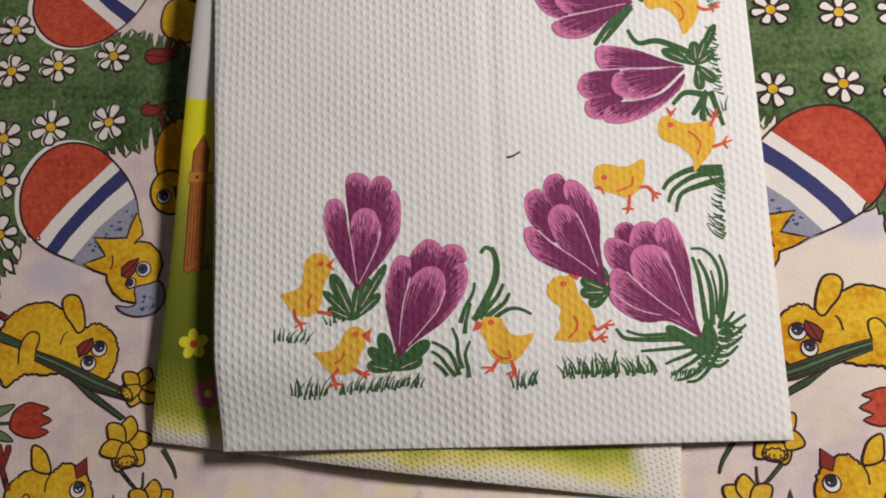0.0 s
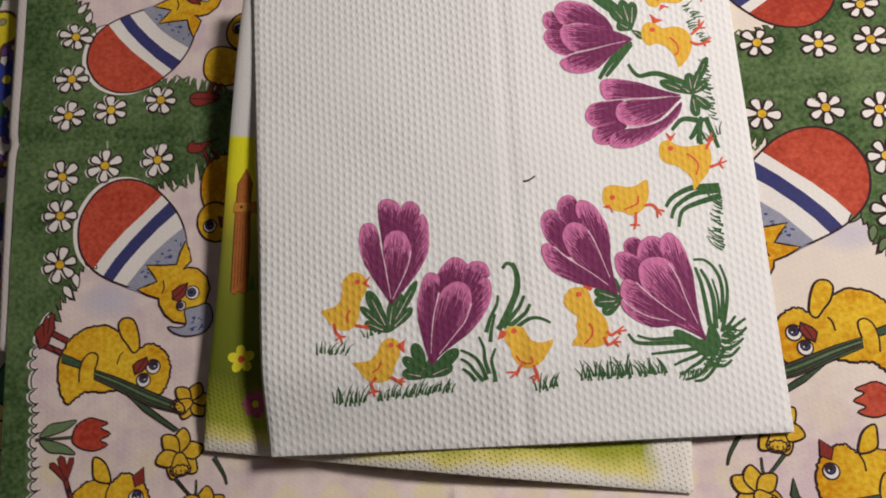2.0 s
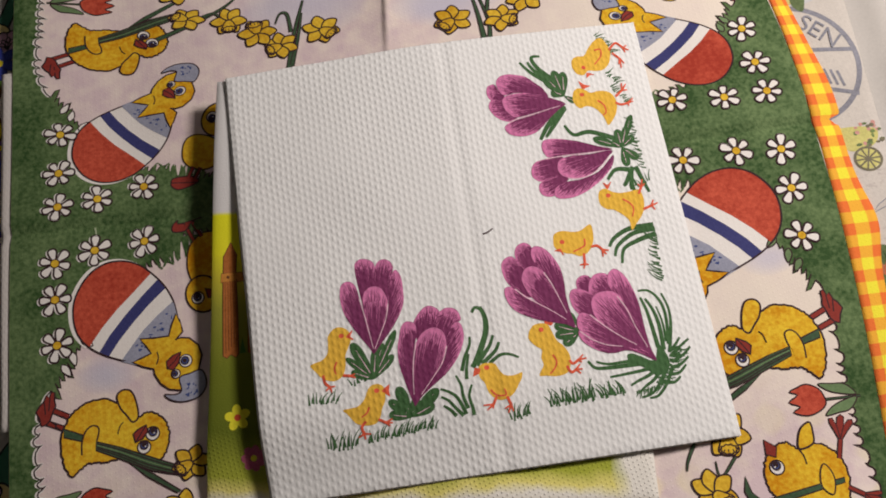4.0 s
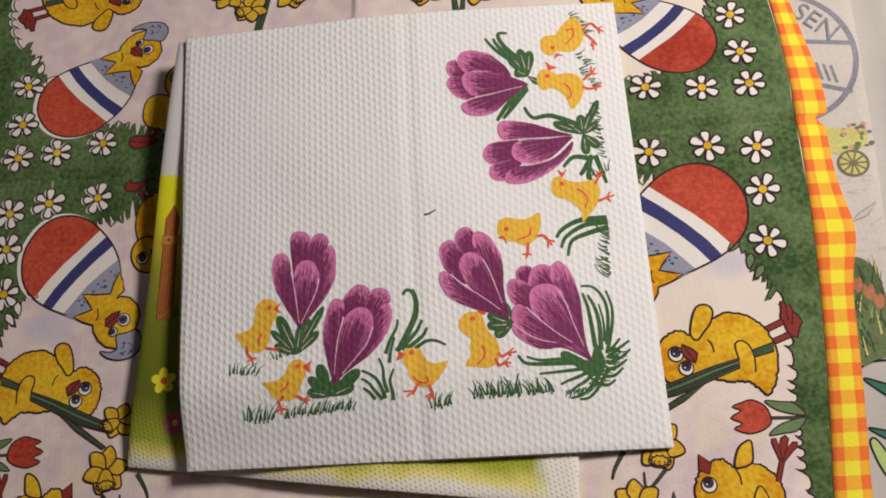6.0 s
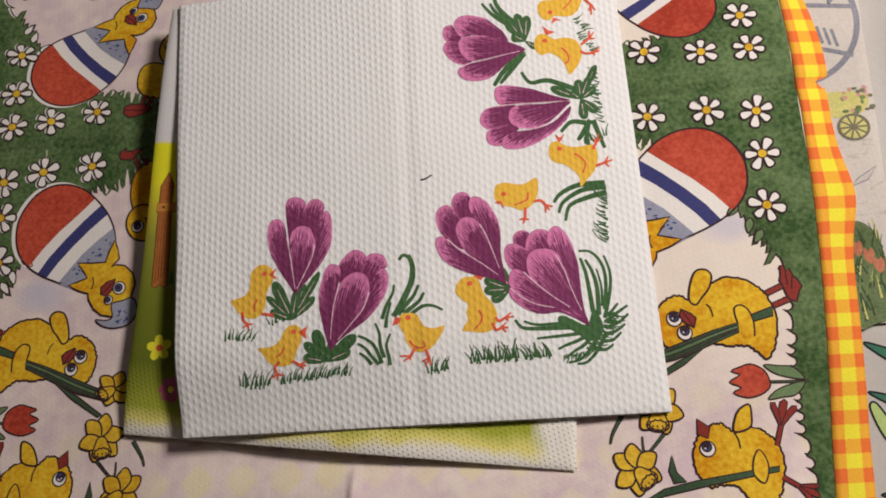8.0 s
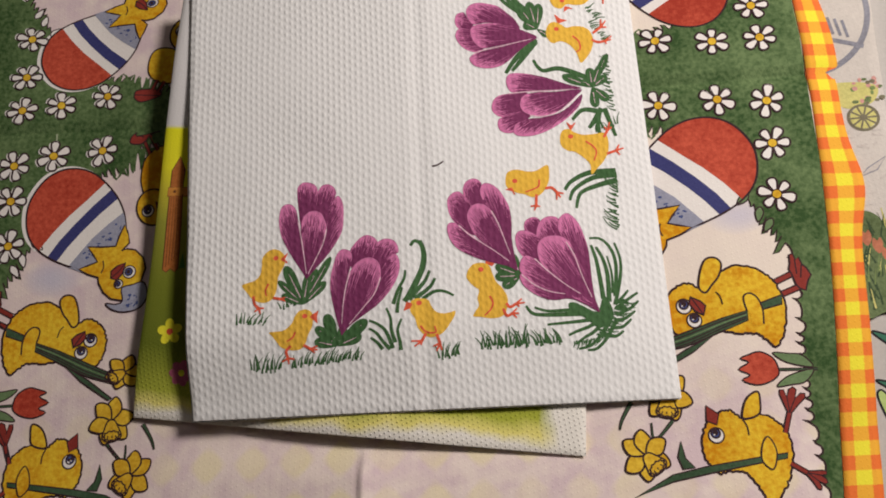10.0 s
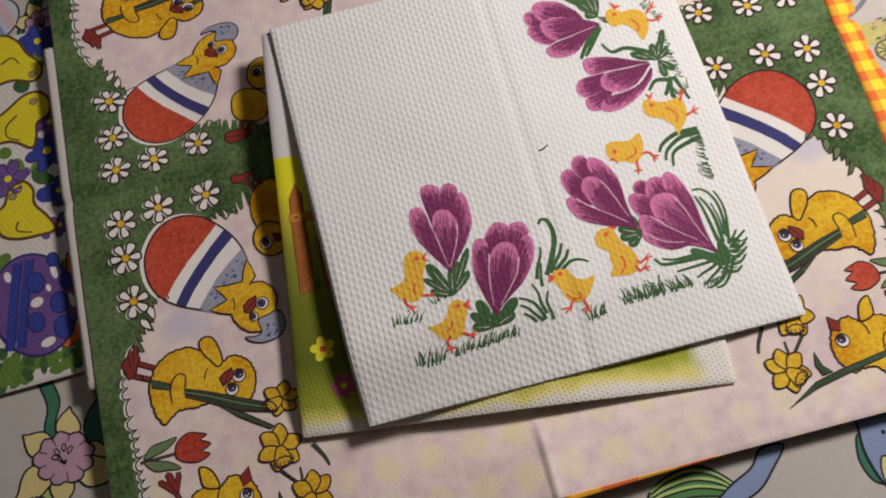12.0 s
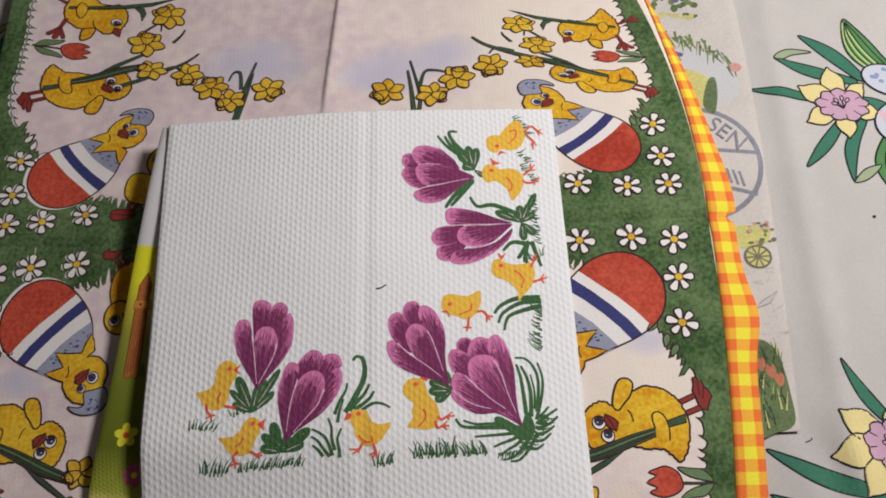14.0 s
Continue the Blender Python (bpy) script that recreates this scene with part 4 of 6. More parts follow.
E_STEM, E_LEAF = paper("egg", "stem_ink", ink(50, 76, 50), 0.3), paper("egg", "leaf_ink", ink(100, 124, 84), 0.20)
E_EYE = paper("egg", "eye_ink", ink(58, 74, 126), 0.1)
E_FLOWER = paper("egg", "daffodil_ink", ink(206, 156, 36), 0.12, second=ink(234, 190, 62), speckle=True)


def far_shift(v):
    return 0.93 * v + 9 * math.exp(-(v - 7) / 25) * ease(-6, 8, v) + 1


FAR_LEFT = ((-8.72, 108.38, -14.36, 3.85, -1.11, 5.41), (0.31, 10.58, 78.92, 1.48, 0.27, 2.65))
FAR_RIGHT = ((11.14, 102.9, -27.97, 0.93, -2.57, 12.59), (54.79, -18.47, 36.33, 0.24, 2.36, 8.56))


def quad_place(sx, sy, drawn=True):
    """The print is mirrored in the two folds; the far half lies a little drawn in and skewed."""
    def place(u, v):
        if sy > 0 and drawn:
            s, t = u / 100, v / 100
            terms = (1, s, t, s * t, s * s, t * t)
            u, v = (sum(c * k for c, k in zip(row, terms)) for row in (FAR_LEFT if sx < 0 else FAR_RIGHT))
        elif sy > 0:
            v = far_shift(v)
            if sx > 0:
                u, v = u - 0.0011 * v * v * (u / 160), v * (1 - 0.0008 * v)
        if sx > 0 and sy < 0 and not drawn:
            u -= 4.6 * ease(56, 80, v) * min(1.0, max(0.0, (160 - u) / 9))
        if sx > 0:
            u = min(u, green_edge(sy * v) - 0.2)
        return egg_place(sx * min(u, 159.7), sy * min(v, 153.6))
    return place


def plain_place(sx, sy):
    return lambda u, v: egg_place(sx * u, sy * v)


def scallops(pts, step, rnd):
    """Rounded bumps towards the field with thorns towards the plain paper."""
    out = []
    for (au, av), (bu, bv) in zip(pts, pts[1:]):
        d = math.hypot(bu - au, bv - av)
        n = max(1, round(d / step / rnd.uniform(0.7, 1.3)))
        cuts = [0.0] + [(k + rnd.uniform(-0.3, 0.3)) / n for k in range(1, n)] + [1.0]
        for k in range(n):
            deep, thorn = rnd.uniform(0.6, 1.8), rnd.uniform(0.4, 2.6)
            for s, o in ((0.0, -thorn), (0.07, 0.1), (0.25, deep * 0.8), (0.5, deep), (0.75, deep * 0.8), (0.95, 0.0)):
                t = cuts[k] + s * (cuts[k + 1] - cuts[k])
                out.append((au + (bu - au) * t + o, av + (bv - av) * t - (0.9 if s == 0.0 else 0.0)))
    out.append(pts[-1])
    return out


def tufts(pts, step, rnd):
    """Pointed grass blades that lean out over the plain paper."""
    out = []
    for (au, av), (bu, bv) in zip(pts, pts[1:]):
        d = math.hypot(bu - au, bv - av)
        n = max(1, round(d / step))
        for k in range(n):
            t, h = k / n, rnd.uniform(1.6, 5.4)
            u, v = au + (bu - au) * t, av + (bv - av) * t
            out += [(u, v), (u - 0.35 * h, v + 0.62 * h), (u - 0.72 * h, v + 0.74 * h), (u - 0.45 * h - 0.5, v + 0.28 * h - 0.6)]
    out.append(pts[-1])
    return out


def green_field(place, sx, sy):
    pr, rnd = Print(place, h_egg, 0.00014), random.Random(17)
    rim = [(148.5, 154), (148.5, 134), (147.5, 119), (148.2, 109), (148.0, 97), (149.6, 89), (149.4, 78), (147.5, 68), (144.5, 62), (141.5, 57), (137, 50), (133, 44), (126, 37), (116, 20), (101, 13), (97, 10), (93, 6.5), (84, 6), (0, 5.2)]
    low, lush = scallops(rim[:9], 5.0, rnd), tufts(rim[8:15], 3.0, rnd)[:-1] + tufts(rim[14:], 2.2, rnd)
    path = low[:-1] + lush
    low0 = -4.2 if sy > 0 else 0.0
    slip = 1.0 if sx < 0 else 0.0
    if slip:
        pr.line([(u + 0.4, v) for u, v in low], 2.0, E_WHITE, False, False)
        path = [(u + slip, v) for u, v in low[:-1]] + lush
        pr.z += 0.00001
    border = [(2.0 * k, low0) for k in range(80)] + [(160, low0 + (154 - low0) * k / 80) for k in range(81)]
    pr.fill(path + border, E_GREEN, False, 6, [-3.8 + 0.4 * k for k in range(12)] if sy > 0 else [0.5, 1.0, 1.5, 2.0, 3.0])
    pr.line(low, 0.6, E_INK, False, False)
    pr.line(lush[:len(lush) * 3 // 4], 0.5, E_INK, False, False)
    for k in range(13):
        u0 = 84 + k * 1.6
        pr.line([(u0, 8), (u0 + rnd.uniform(-1.5, 1.0), 11.5 + k * 0.5), (u0 + rnd.uniform(-2.5, 0.5), 13 + k * 0.6)], 1.9, E_GREEN, False, True, 0.8, 3)
    for u, v, a in ((133.5, 43.5, 40), (137, 48.5, 75), (140.5, 53, 55)):
        c, s = math.cos(radians(a)), math.sin(radians(a))
        pr.inked([(u, v), (u - 2.2 * c + 1.4 * s, v + 2.2 * s + 1.4 * c), (u - 5.6 * c, v + 5.6 * s), (u - 2.2 * c - 1.4 * s, v + 2.2 * s - 1.4 * c)], E_WHITE if sx < 0 else E_LEAF, E_INK, 0.5)
    return pr.done("green_field", egg_napkin, "printed mottled green meadow with jagged grass edge")


def daisy(place, u, v, r, turn, petals=6, slip=0.0, flat=1.0):
    pr = Print(place, h_egg, 0.00028)
    pr.fill(ellipse(u, v, r * 0.3, r * 0.3, 0, 12), E_INK, False)
    for k in range(petals):
        pr.cut("petal")
        a = turn + 360 * k / petals
        c, s = math.cos(radians(a)), math.sin(radians(a))
        f = r * (0.93, 1.05, 0.98)[(k + int(u)) % 3]
        q = [(0.2, 0.08), (0.5, 0.21), (0.8, 0.27), (0.98, 0.15), (0.98, -0.15), (0.8, -0.27), (0.5, -0.21), (0.2, -0.08)]
        petal = [(u + f * (x * c - y * s), v + flat * f * (x * s + y * c)) for x, y in q]
        if slip:
            pr.fill([(x + slip, y + 0.3 * slip) for x, y in petal], E_WHITE, True, 3)
        pr.inked(petal, E_WHITE, E_INK, 0.75, True, 3)
    pr.cut('flower_eye', 'yellow flower eye')
    pr.inked(ellipse(u, v, r * 0.27, r * 0.27, 0, 14), E_FLOWER, E_INK, 0.4, False)
    return pr.done("daisy_print", egg_napkin, "printed white daisy with a yellow eye")


EGG_LEAN = {(-1, -1): ((0, 100, 0), (0, 0, 100)), (1, -1): ((-19.35, 116.21, -2.1), (6.87, -6.95, 100.16)),
            (-1, 1): ((1.41, 101.15, -9.73), (7.96, -1.1, 84.6)), (1, 1): ((-2.71, 102.68, -3.25), (26.59, -11.84, 78.06))}


def egg_lies(sx, sy):
    """Each quarter's egg is drawn in and skewed in its own way."""
    (a, b, c), (d, e, f) = EGG_LEAN[sx, sy]
    return lambda u, v: egg_place(sx * (a + (b * u + c * v) / 100), sy * (d + (e * u + f * v) / 100))


def egg_print(sx, sy):
    pr, rnd = Print(egg_lies(sx, sy), h_egg, 0.00018), random.Random(3)
    outline = [(97.0, 40.9), (98.5, 33.6), (101.8, 26.9), (106.7, 21.1), (111.3, 17.2), (117.1, 14.9), (123.3, 15.0), (128.8, 17.8), (133.0, 22.8), (135.8, 29.4), (136.0, 36.9), (134.3, 42.8), (130.6, 47.5), (124.7, 51.5), (115.8, 55.3), (111.0, 57.6)]
    if sx < 0:
        pr.line([(u + 1.0, v - 0.2) for u, v in outline[4:13]], 1.6, E_WHITE, False, True)
    pr.fill(smooth_path(outline, False, 4) + [(100.0, 49.0)], E_WHITE, False)
    red = [(106.7, 21.1), (111.3, 17.2), (117.1, 14.9), (123.3, 15.0), (128.8, 17.8), (133.0, 22.8), (135.8, 29.4), (136.0, 36.9), (134.3, 42.8), (130.6, 47.5)]
    pr.cut('red_end', 'brick red end of the egg')
    pr.fill(smooth_path(red, False, 4) + [(125.6, 40.5), (119.9, 33.9), (113.6, 27.9)], E_RED, False)
    pr.cut('band', 'navy blue band')
    pr.fill([(104.3, 24.2), (101.2, 27.9), (108.3, 34.0), (114.6, 40.5), (119.5, 46.4), (123.4, 52.1), (126.9, 50.1), (123.0, 44.0), (117.4, 37.2), (110.8, 30.2)], E_BLUE, False)
    pr.cut('eggshell', 'grey broken eggshell')
    pr.fill([(98.5, 33.6), (97.0, 40.9), (100.1, 49.4), (106.9, 53.0), (111.0, 57.6), (119.0, 54.5), (114.9, 49.2), (110.5, 43.6), (104.9, 38.5)], E_SHELL, False)
    pr.line(outline, 0.7, E_INK, False, True)
    for k in range(26):
        t = rnd.random()
        u, v = 100.5 + 13.5 * t + rnd.uniform(-1.6, 1.0), 38.5 + 13.5 * t + rnd.uniform(-1.2, 2.4)
        pr.fill(ellipse(u, v, rnd.uniform(0.3, 0.9), rnd.uniform(0.2, 0.5), rnd.uniform(0, 180), 7), E_EYE, False)
    # the chick that looks out of the shell
    pr.cut('chick_head', 'yellow chick head')
    pr.inked([(97.7, 38.9), (99.6, 43.2), (100.7, 47.2), (106.3, 47.2), (111.7, 46.8), (109.3, 50.2), (107.6, 52.9), (111.4, 54.3), (114.7, 55.4), (111.0, 57.6), (106.9, 59.0), (106.6, 61.2), (104.4, 65.0), (101.3, 67.5), (97.2, 68.4), (93.5, 66.0), (90.1, 62.0), (88.4, 56.3), (89.6, 52.2), (92.9, 49.1), (96.1, 48.5), (98.2, 49.2), (95.3, 46.2), (96.4, 41.6)], E_YELLOW, E_INK, 0.7, False)
    pr.line([(105.4, 52.6), (105.0, 55.0), (105.8, 57.4)], 0.5, E_INK)
    pr.cut('shell_cap', 'grey eggshell cap')
    pr.inked([(97.3, 63.7), (93.3, 62.6), (88.7, 61.9), (87.2, 67.3), (90.0, 71.6), (95.9, 72.8), (100.7, 71.6), (103.2, 69.2), (99.3, 69.7), (96.7, 68.5)], E_SHELL, E_INK, 0.55, True, 4)
    for k in range(14):
        pr.fill(ellipse(92.4 + rnd.uniform(-2.6, 2.6), 68.2 + rnd.uniform(-2.6, 2.6), rnd.uniform(0.3, 0.9), rnd.uniform(0.2, 0.5), rnd.uniform(0, 180), 7), E_EYE, False)
    pr.cut('beak', 'red beak')
    pr.inked([(96.3, 53.9), (99.6, 55.0), (101.9, 56.9), (101.8, 59.6), (99.4, 60.5), (97.3, 58.1)], E_BEAK, E_INK, 0.55, False)
    pr.line([(96.3, 53.9), (98.8, 57.2), (101.8, 59.6)], 0.4, E_INK, False, False)
    for u, v, r in ((94.6, 57.6, 2.4), (98.6, 62.0, 1.7)):
        pr.cut('eye', 'round blue eye')
        pr.inked(ellipse(u, v, r, r, 0, 18), E_WHITE, E_INK, 0.45, False)
        pr.inked(ellipse(u + 0.3, v - 0.1, r * 0.62, r * 0.62, 0, 14), E_EYE, E_INK, 0.5, False)
        pr.fill(ellipse(u + 0.4, v - 0.1, r * 0.34, r * 0.34, 0, 10), E_INK, False)
    return pr.done("egg_print", egg_napkin, "printed red egg with white and blue bands and a hatching chick")


def foot(pr, root, toe, spread):
    """Leg and webbed foot from the body to the toes."""
    pr.cut("foot", "dark red webbed foot")
    dx, dy = toe[0] - root[0], toe[1] - root[1]
    n = math.hypot(dx, dy)
    ux, uy = dx / n, dy / n
    knee = (root[0] + dx * 0.42, root[1] + dy * 0.42)
    inner = (root[0] - ux * 1.6, root[1] - uy * 1.6)
    pr.line([inner, knee], 1.9, E_INK, False, False)
    pr.line([inner, knee], 1.1, E_BEAK, False, False)
    web = [(knee[0] - uy * 0.7, knee[1] + ux * 0.7), (knee[0] + uy * 0.7, knee[1] - ux * 0.7)]
    toes = [(-1.12, 0.80), (-0.98, 0.98), (-0.72, 0.95), (-0.58, 0.62), (-0.36, 0.96), (-0.12, 1.08), (0.10, 1.0), (0.22, 0.64), (0.44, 0.94), (0.66, 1.04), (0.86, 0.92), (0.92, 0.5)]
    for a, r in [(spread * a, r) for a, r in toes]:
        c, s = math.cos(a), math.sin(a)
        web.append((knee[0] + (ux * c - uy * s) * n * 0.62 * r, knee[1] + (ux * s + uy * c) * n * 0.62 * r))
    pr.inked(web, E_BEAK, E_INK, 0.45, False)
    for a in (-spread * 0.58, spread * 0.22):
        c, s = math.cos(a), math.sin(a)
        pr.line([knee, (knee[0] + (ux * c - uy * s) * n * 0.42, knee[1] + (ux * s + uy * c) * n * 0.42)], 0.35, E_INK, False, False)


def eye(pr, u, v, r, du, dv):
    pr.cut('eye', 'round blue eye')
    pr.inked(ellipse(u, v, r, r, 0, 18), E_WHITE, E_INK, 0.5, False)
    pr.inked(ellipse(u + du, v + dv, r * 0.6, r * 0.62, 0, 14), E_EYE, E_INK, 0.6, False)
    pr.fill(ellipse(u + du * 1.3, v + dv * 1.3, r * 0.4, r * 0.42, 0, 12), E_INK, False)
    pr.fill(ellipse(u + du - r * 0.18, v + dv + r * 0.2, r * 0.12, r * 0.1, 0, 8), E_WHITE, False)


def near_right_bunch(u, v):
    return egg_place(4.11 + 1.0162 * u - 0.0866 * v, -(-15.45 + 0.1206 * u + 1.0258 * v))


def bunch_chick(place):
    pr = Print(place, h_egg, 0.00018)
    pr.cut("foot", "dark red webbed foot")
    for leg in (((138.4, 72.5), (144.3, 69.2)), ((139.8, 76.8), (146.1, 73.7))):
        pr.line(leg, 2.3, E_INK, False, False)
        pr.line(leg, 1.4, E_BEAK, False, False)
    pr.inked([(143.2, 62.9), (143.3, 66.0), (142.9, 67.9), (144.0, 70.2), (145.0, 73.0), (146.2, 74.3), (148.1, 74.8), (148.8, 71.7), (150.0, 69.4), (148.6, 67.2), (147.2, 66.0), (146.2, 63.6), (145.2, 64.6), (144.4, 62.6)], E_BEAK, E_INK, 0.6, False)
    for a, b in (((144.9, 64.6), (145.4, 69.4)), ((147.0, 66.2), (146.6, 70.6))):
        pr.line([a, b], 0.45, E_INK, False, False)
    pr.cut("body")
    pr.inked([(137.7, 94.3), (140.1, 89.7), (141.4, 83.5), (140.8, 78.4), (139.0, 74.2), (136.0, 70.7), (131.2, 68.1), (125.9, 67.6), (121.5, 69.5), (117.4, 73.5), (113.9, 76.3), (110.7, 74.8), (106.8, 75.4), (103.6, 78.4), (102.2, 82.7), (102.5, 87.3), (104.6, 91.3), (108.9, 94.0), (114.3, 93.1), (120.0, 90.2), (125.3, 90.6), (130.6, 90.3), (134.4, 92.0)], E_YELLOW, E_INK, 0.75, True, 6, 0.3)
    pr.cut('wing')
    pr.inked([(119.9, 71.6), (120.9, 67.5), (119.2, 65.4), (116.2, 65.7), (114.5, 68.3), (113.4, 73.1), (113.5, 76.4), (115.5, 77.5), (117.6, 74.8)], E_YELLOW, E_INK, 0.7)
    pr.cut('stem', 'dark green bundled stem')
    pr.inked([(140.2, 76.7), (132.8, 80.1), (133.3, 82.3), (140.1, 79.9)], E_STEM, E_INK, 0.5, False)
    pr.inked([(128.9, 82.8), (120.5, 85.9), (113.0, 89.3), (105.5, 92.7), (95.0, 97.2), (95.6, 99.9), (108.4, 96.2), (114.7, 93.2), (121.1, 89.9), (128.9, 86.0)], E_STEM, E_INK, 0.5, False)
    pr.inked([(118.0, 91.4), (108.5, 97.1), (98.6, 104.4), (100.0, 105.0), (110.9, 97.8)], E_STEM, E_INK, 0.5, False)
    for k in range(4):
        pr.line([(128.5, 83.6 + 0.6 * k), (120.5, 86.8 + 0.8 * k), (109, 92.2 + 1.0 * k), (97, 97.4 + 0.6 * k)], 0.4, E_LEAF if k == 1 else E_INK, False, True)
    pr.cut('wing')
    pr.fill([(133.9, 87.0), (133.8, 82.4), (132.4, 78.6), (130.1, 76.9), (128.0, 77.7), (127.8, 79.8), (129.6, 84.2), (130.4, 87.4)], E_YELLOW)
    pr.line([(133.9, 87.0), (133.8, 82.4), (132.4, 78.6), (130.1, 76.9), (128.0, 77.7), (127.8, 79.8), (128.6, 82.6)], 0.6, E_INK)
    eye(pr, 108.2, 82.7, 2.5, -0.1, -0.6)
    eye(pr, 111.5, 87.2, 2.4, 0.0, -0.7)
    pr.cut('beak', 'red beak')
    pr.inked([(110.4, 79.3), (113.7, 80.6), (115.3, 82.0), (114.6, 85.2), (111.9, 84.1), (109.9, 81.8)], E_BEAK, E_INK, 0.6, False)
    pr.line([(110.4, 79.3), (112.4, 82.0), (114.6, 85.2)], 0.45, E_INK, False, False)
    pr.line([(118.7, 77.1), (120.0, 78.4), (120.9, 81.2)], 0.4, E_INK)
    return pr.done("chick_print", egg_napkin, "printed yellow chick carrying a bunch of stems")


def stalk_chick(place):
    pr = Print(place, h_egg, 0.00018)
    body = [(107.6, 128.6), (110.0, 121.6), (113.8, 118.8), (118.4, 118.2), (121.7, 121.2), (125.6, 119.8), (130.4, 120.6), (134.6, 124.6), (136.2, 131), (134.6, 138), (131.6, 143.6), (127.0, 149.2), (124.4, 144), (120.6, 138.6), (116, 137.6), (111.6, 138.0), (108.6, 134)]
    pr.inked(body, E_YELLOW, E_INK, 0.75, True, 8, 0.3)
    foot(pr, (135.2, 124.6), (139.4, 112.6), 0.65)
    foot(pr, (136.0, 136.6), (144.0, 142.0), 0.65)
    pr.cut('wing')
    pr.inked([(121.9, 120.9), (122.6, 116.6), (124.6, 113.6), (127.6, 112.4), (128.0, 115.6), (127.0, 119.8)], E_YELLOW, E_INK, 0.7)
    pr.line([(121.7, 121.2), (122.8, 123.6), (123.0, 126.4)], 0.5, E_INK)
    pr.cut('beak', 'red beak')
    pr.inked([(110.4, 116.2), (114.2, 119.2), (113.2, 122.6), (110.0, 121.2)], E_BEAK, E_INK, 0.5, False)
    eye(pr, 112.6, 126.0, 2.5, -0.2, -0.7)
    pr.cut('stem', 'grey-green flower stem')
    pr.inked([(134.4, 132.4), (125.6, 133.4), (108, 135.8), (97, 138.0), (84.0, 144.8), (97.0, 140.2), (110, 137.8), (125.8, 135.2), (134.0, 134.0)], E_STEM, E_INK, 0.4, False)
    pr.inked([(100.9, 127.4), (101.8, 133.0), (104.5, 136.0), (100.6, 136.4), (99.4, 132.4)], E_STEM, E_INK, 0.4, False)
    pr.cut('wing')
    pr.inked([(126.0, 134.6), (126.6, 130.0), (128.6, 127.0), (130.4, 129.4), (130.8, 133.0), (128.9, 137.4)], E_YELLOW, E_INK, 0.5)
    return pr.done("chick_print", egg_napkin, "printed yellow chick with a daffodil stalk")


def hidden_chick(place, boot, legs, body, head):
    pr = Print(place, h_egg, 0.00018)
    pr.inked(body, E_YELLOW, E_INK, 0.6)
    pr.cut("foot", "dark red foot")
    for leg in legs:
        pr.line(leg, 1.7, E_INK, False, False)
        pr.line(leg, 0.9, E_BEAK, False, False)
    pr.inked(boot, E_BEAK, E_INK, 0.55, True, 3)
    mid = [(sum(p[0] for p in boot) / len(boot), sum(p[1] for p in boot) / len(boot))]
    pr.line([boot[0]] + mid + [boot[4]], 0.4, E_INK, False, False)
    pr.cut('head')
    pr.inked(ellipse(*head, 6.6, 7.4, 20, 26), E_YELLOW, E_INK, 0.7, False)
    pr.cut('beak', 'red beak')
    pr.inked([(head[0] - 1, head[1] - 2), (head[0] - 4, head[1] - 1), (head[0] - 5, head[1] + 2), (head[0] - 2, head[1] + 2)], E_BEAK, E_INK, 0.6, False)
    eye(pr, head[0] + 2.0, head[1] + 1.4, 2.4, 0.2, -0.4)
    return pr.done("chick_print", egg_napkin, "printed yellow chick half covered by the pile")


def tulip_print(place):
    pr = Print(place, h_egg, 0.00018)
    pr.inked([(148, 105.4), (140, 105.2), (135, 105.0), (135, 105.8), (148, 106.2)], E_STEM, E_INK, 0.35, False)
    for s in (1, -1):
        pr.inked([(146.5, 105.4 + s * 0.4), (143.5, 105.4 + s * 4.4), (139, 105.4 + s * 5.2), (134.2, 105.4 + s * 5.6), (138.4, 105.4 + s * 2.2)], E_LEAF, E_INK, 0.45)
    pr.inked([(135.4, 105), (134, 101.4), (130, 99.2), (126.4, 100.0), (123.4, 101.2), (126.0, 102.6), (122.4, 104.8), (126.0, 106.8), (123.2, 108.4), (127.6, 110.2), (132, 109.4), (135, 107.4)], E_RED, E_INK, 0.55, True, 3)
    return pr.done("tulip_print", egg_napkin, "printed red tulip with two leaves")


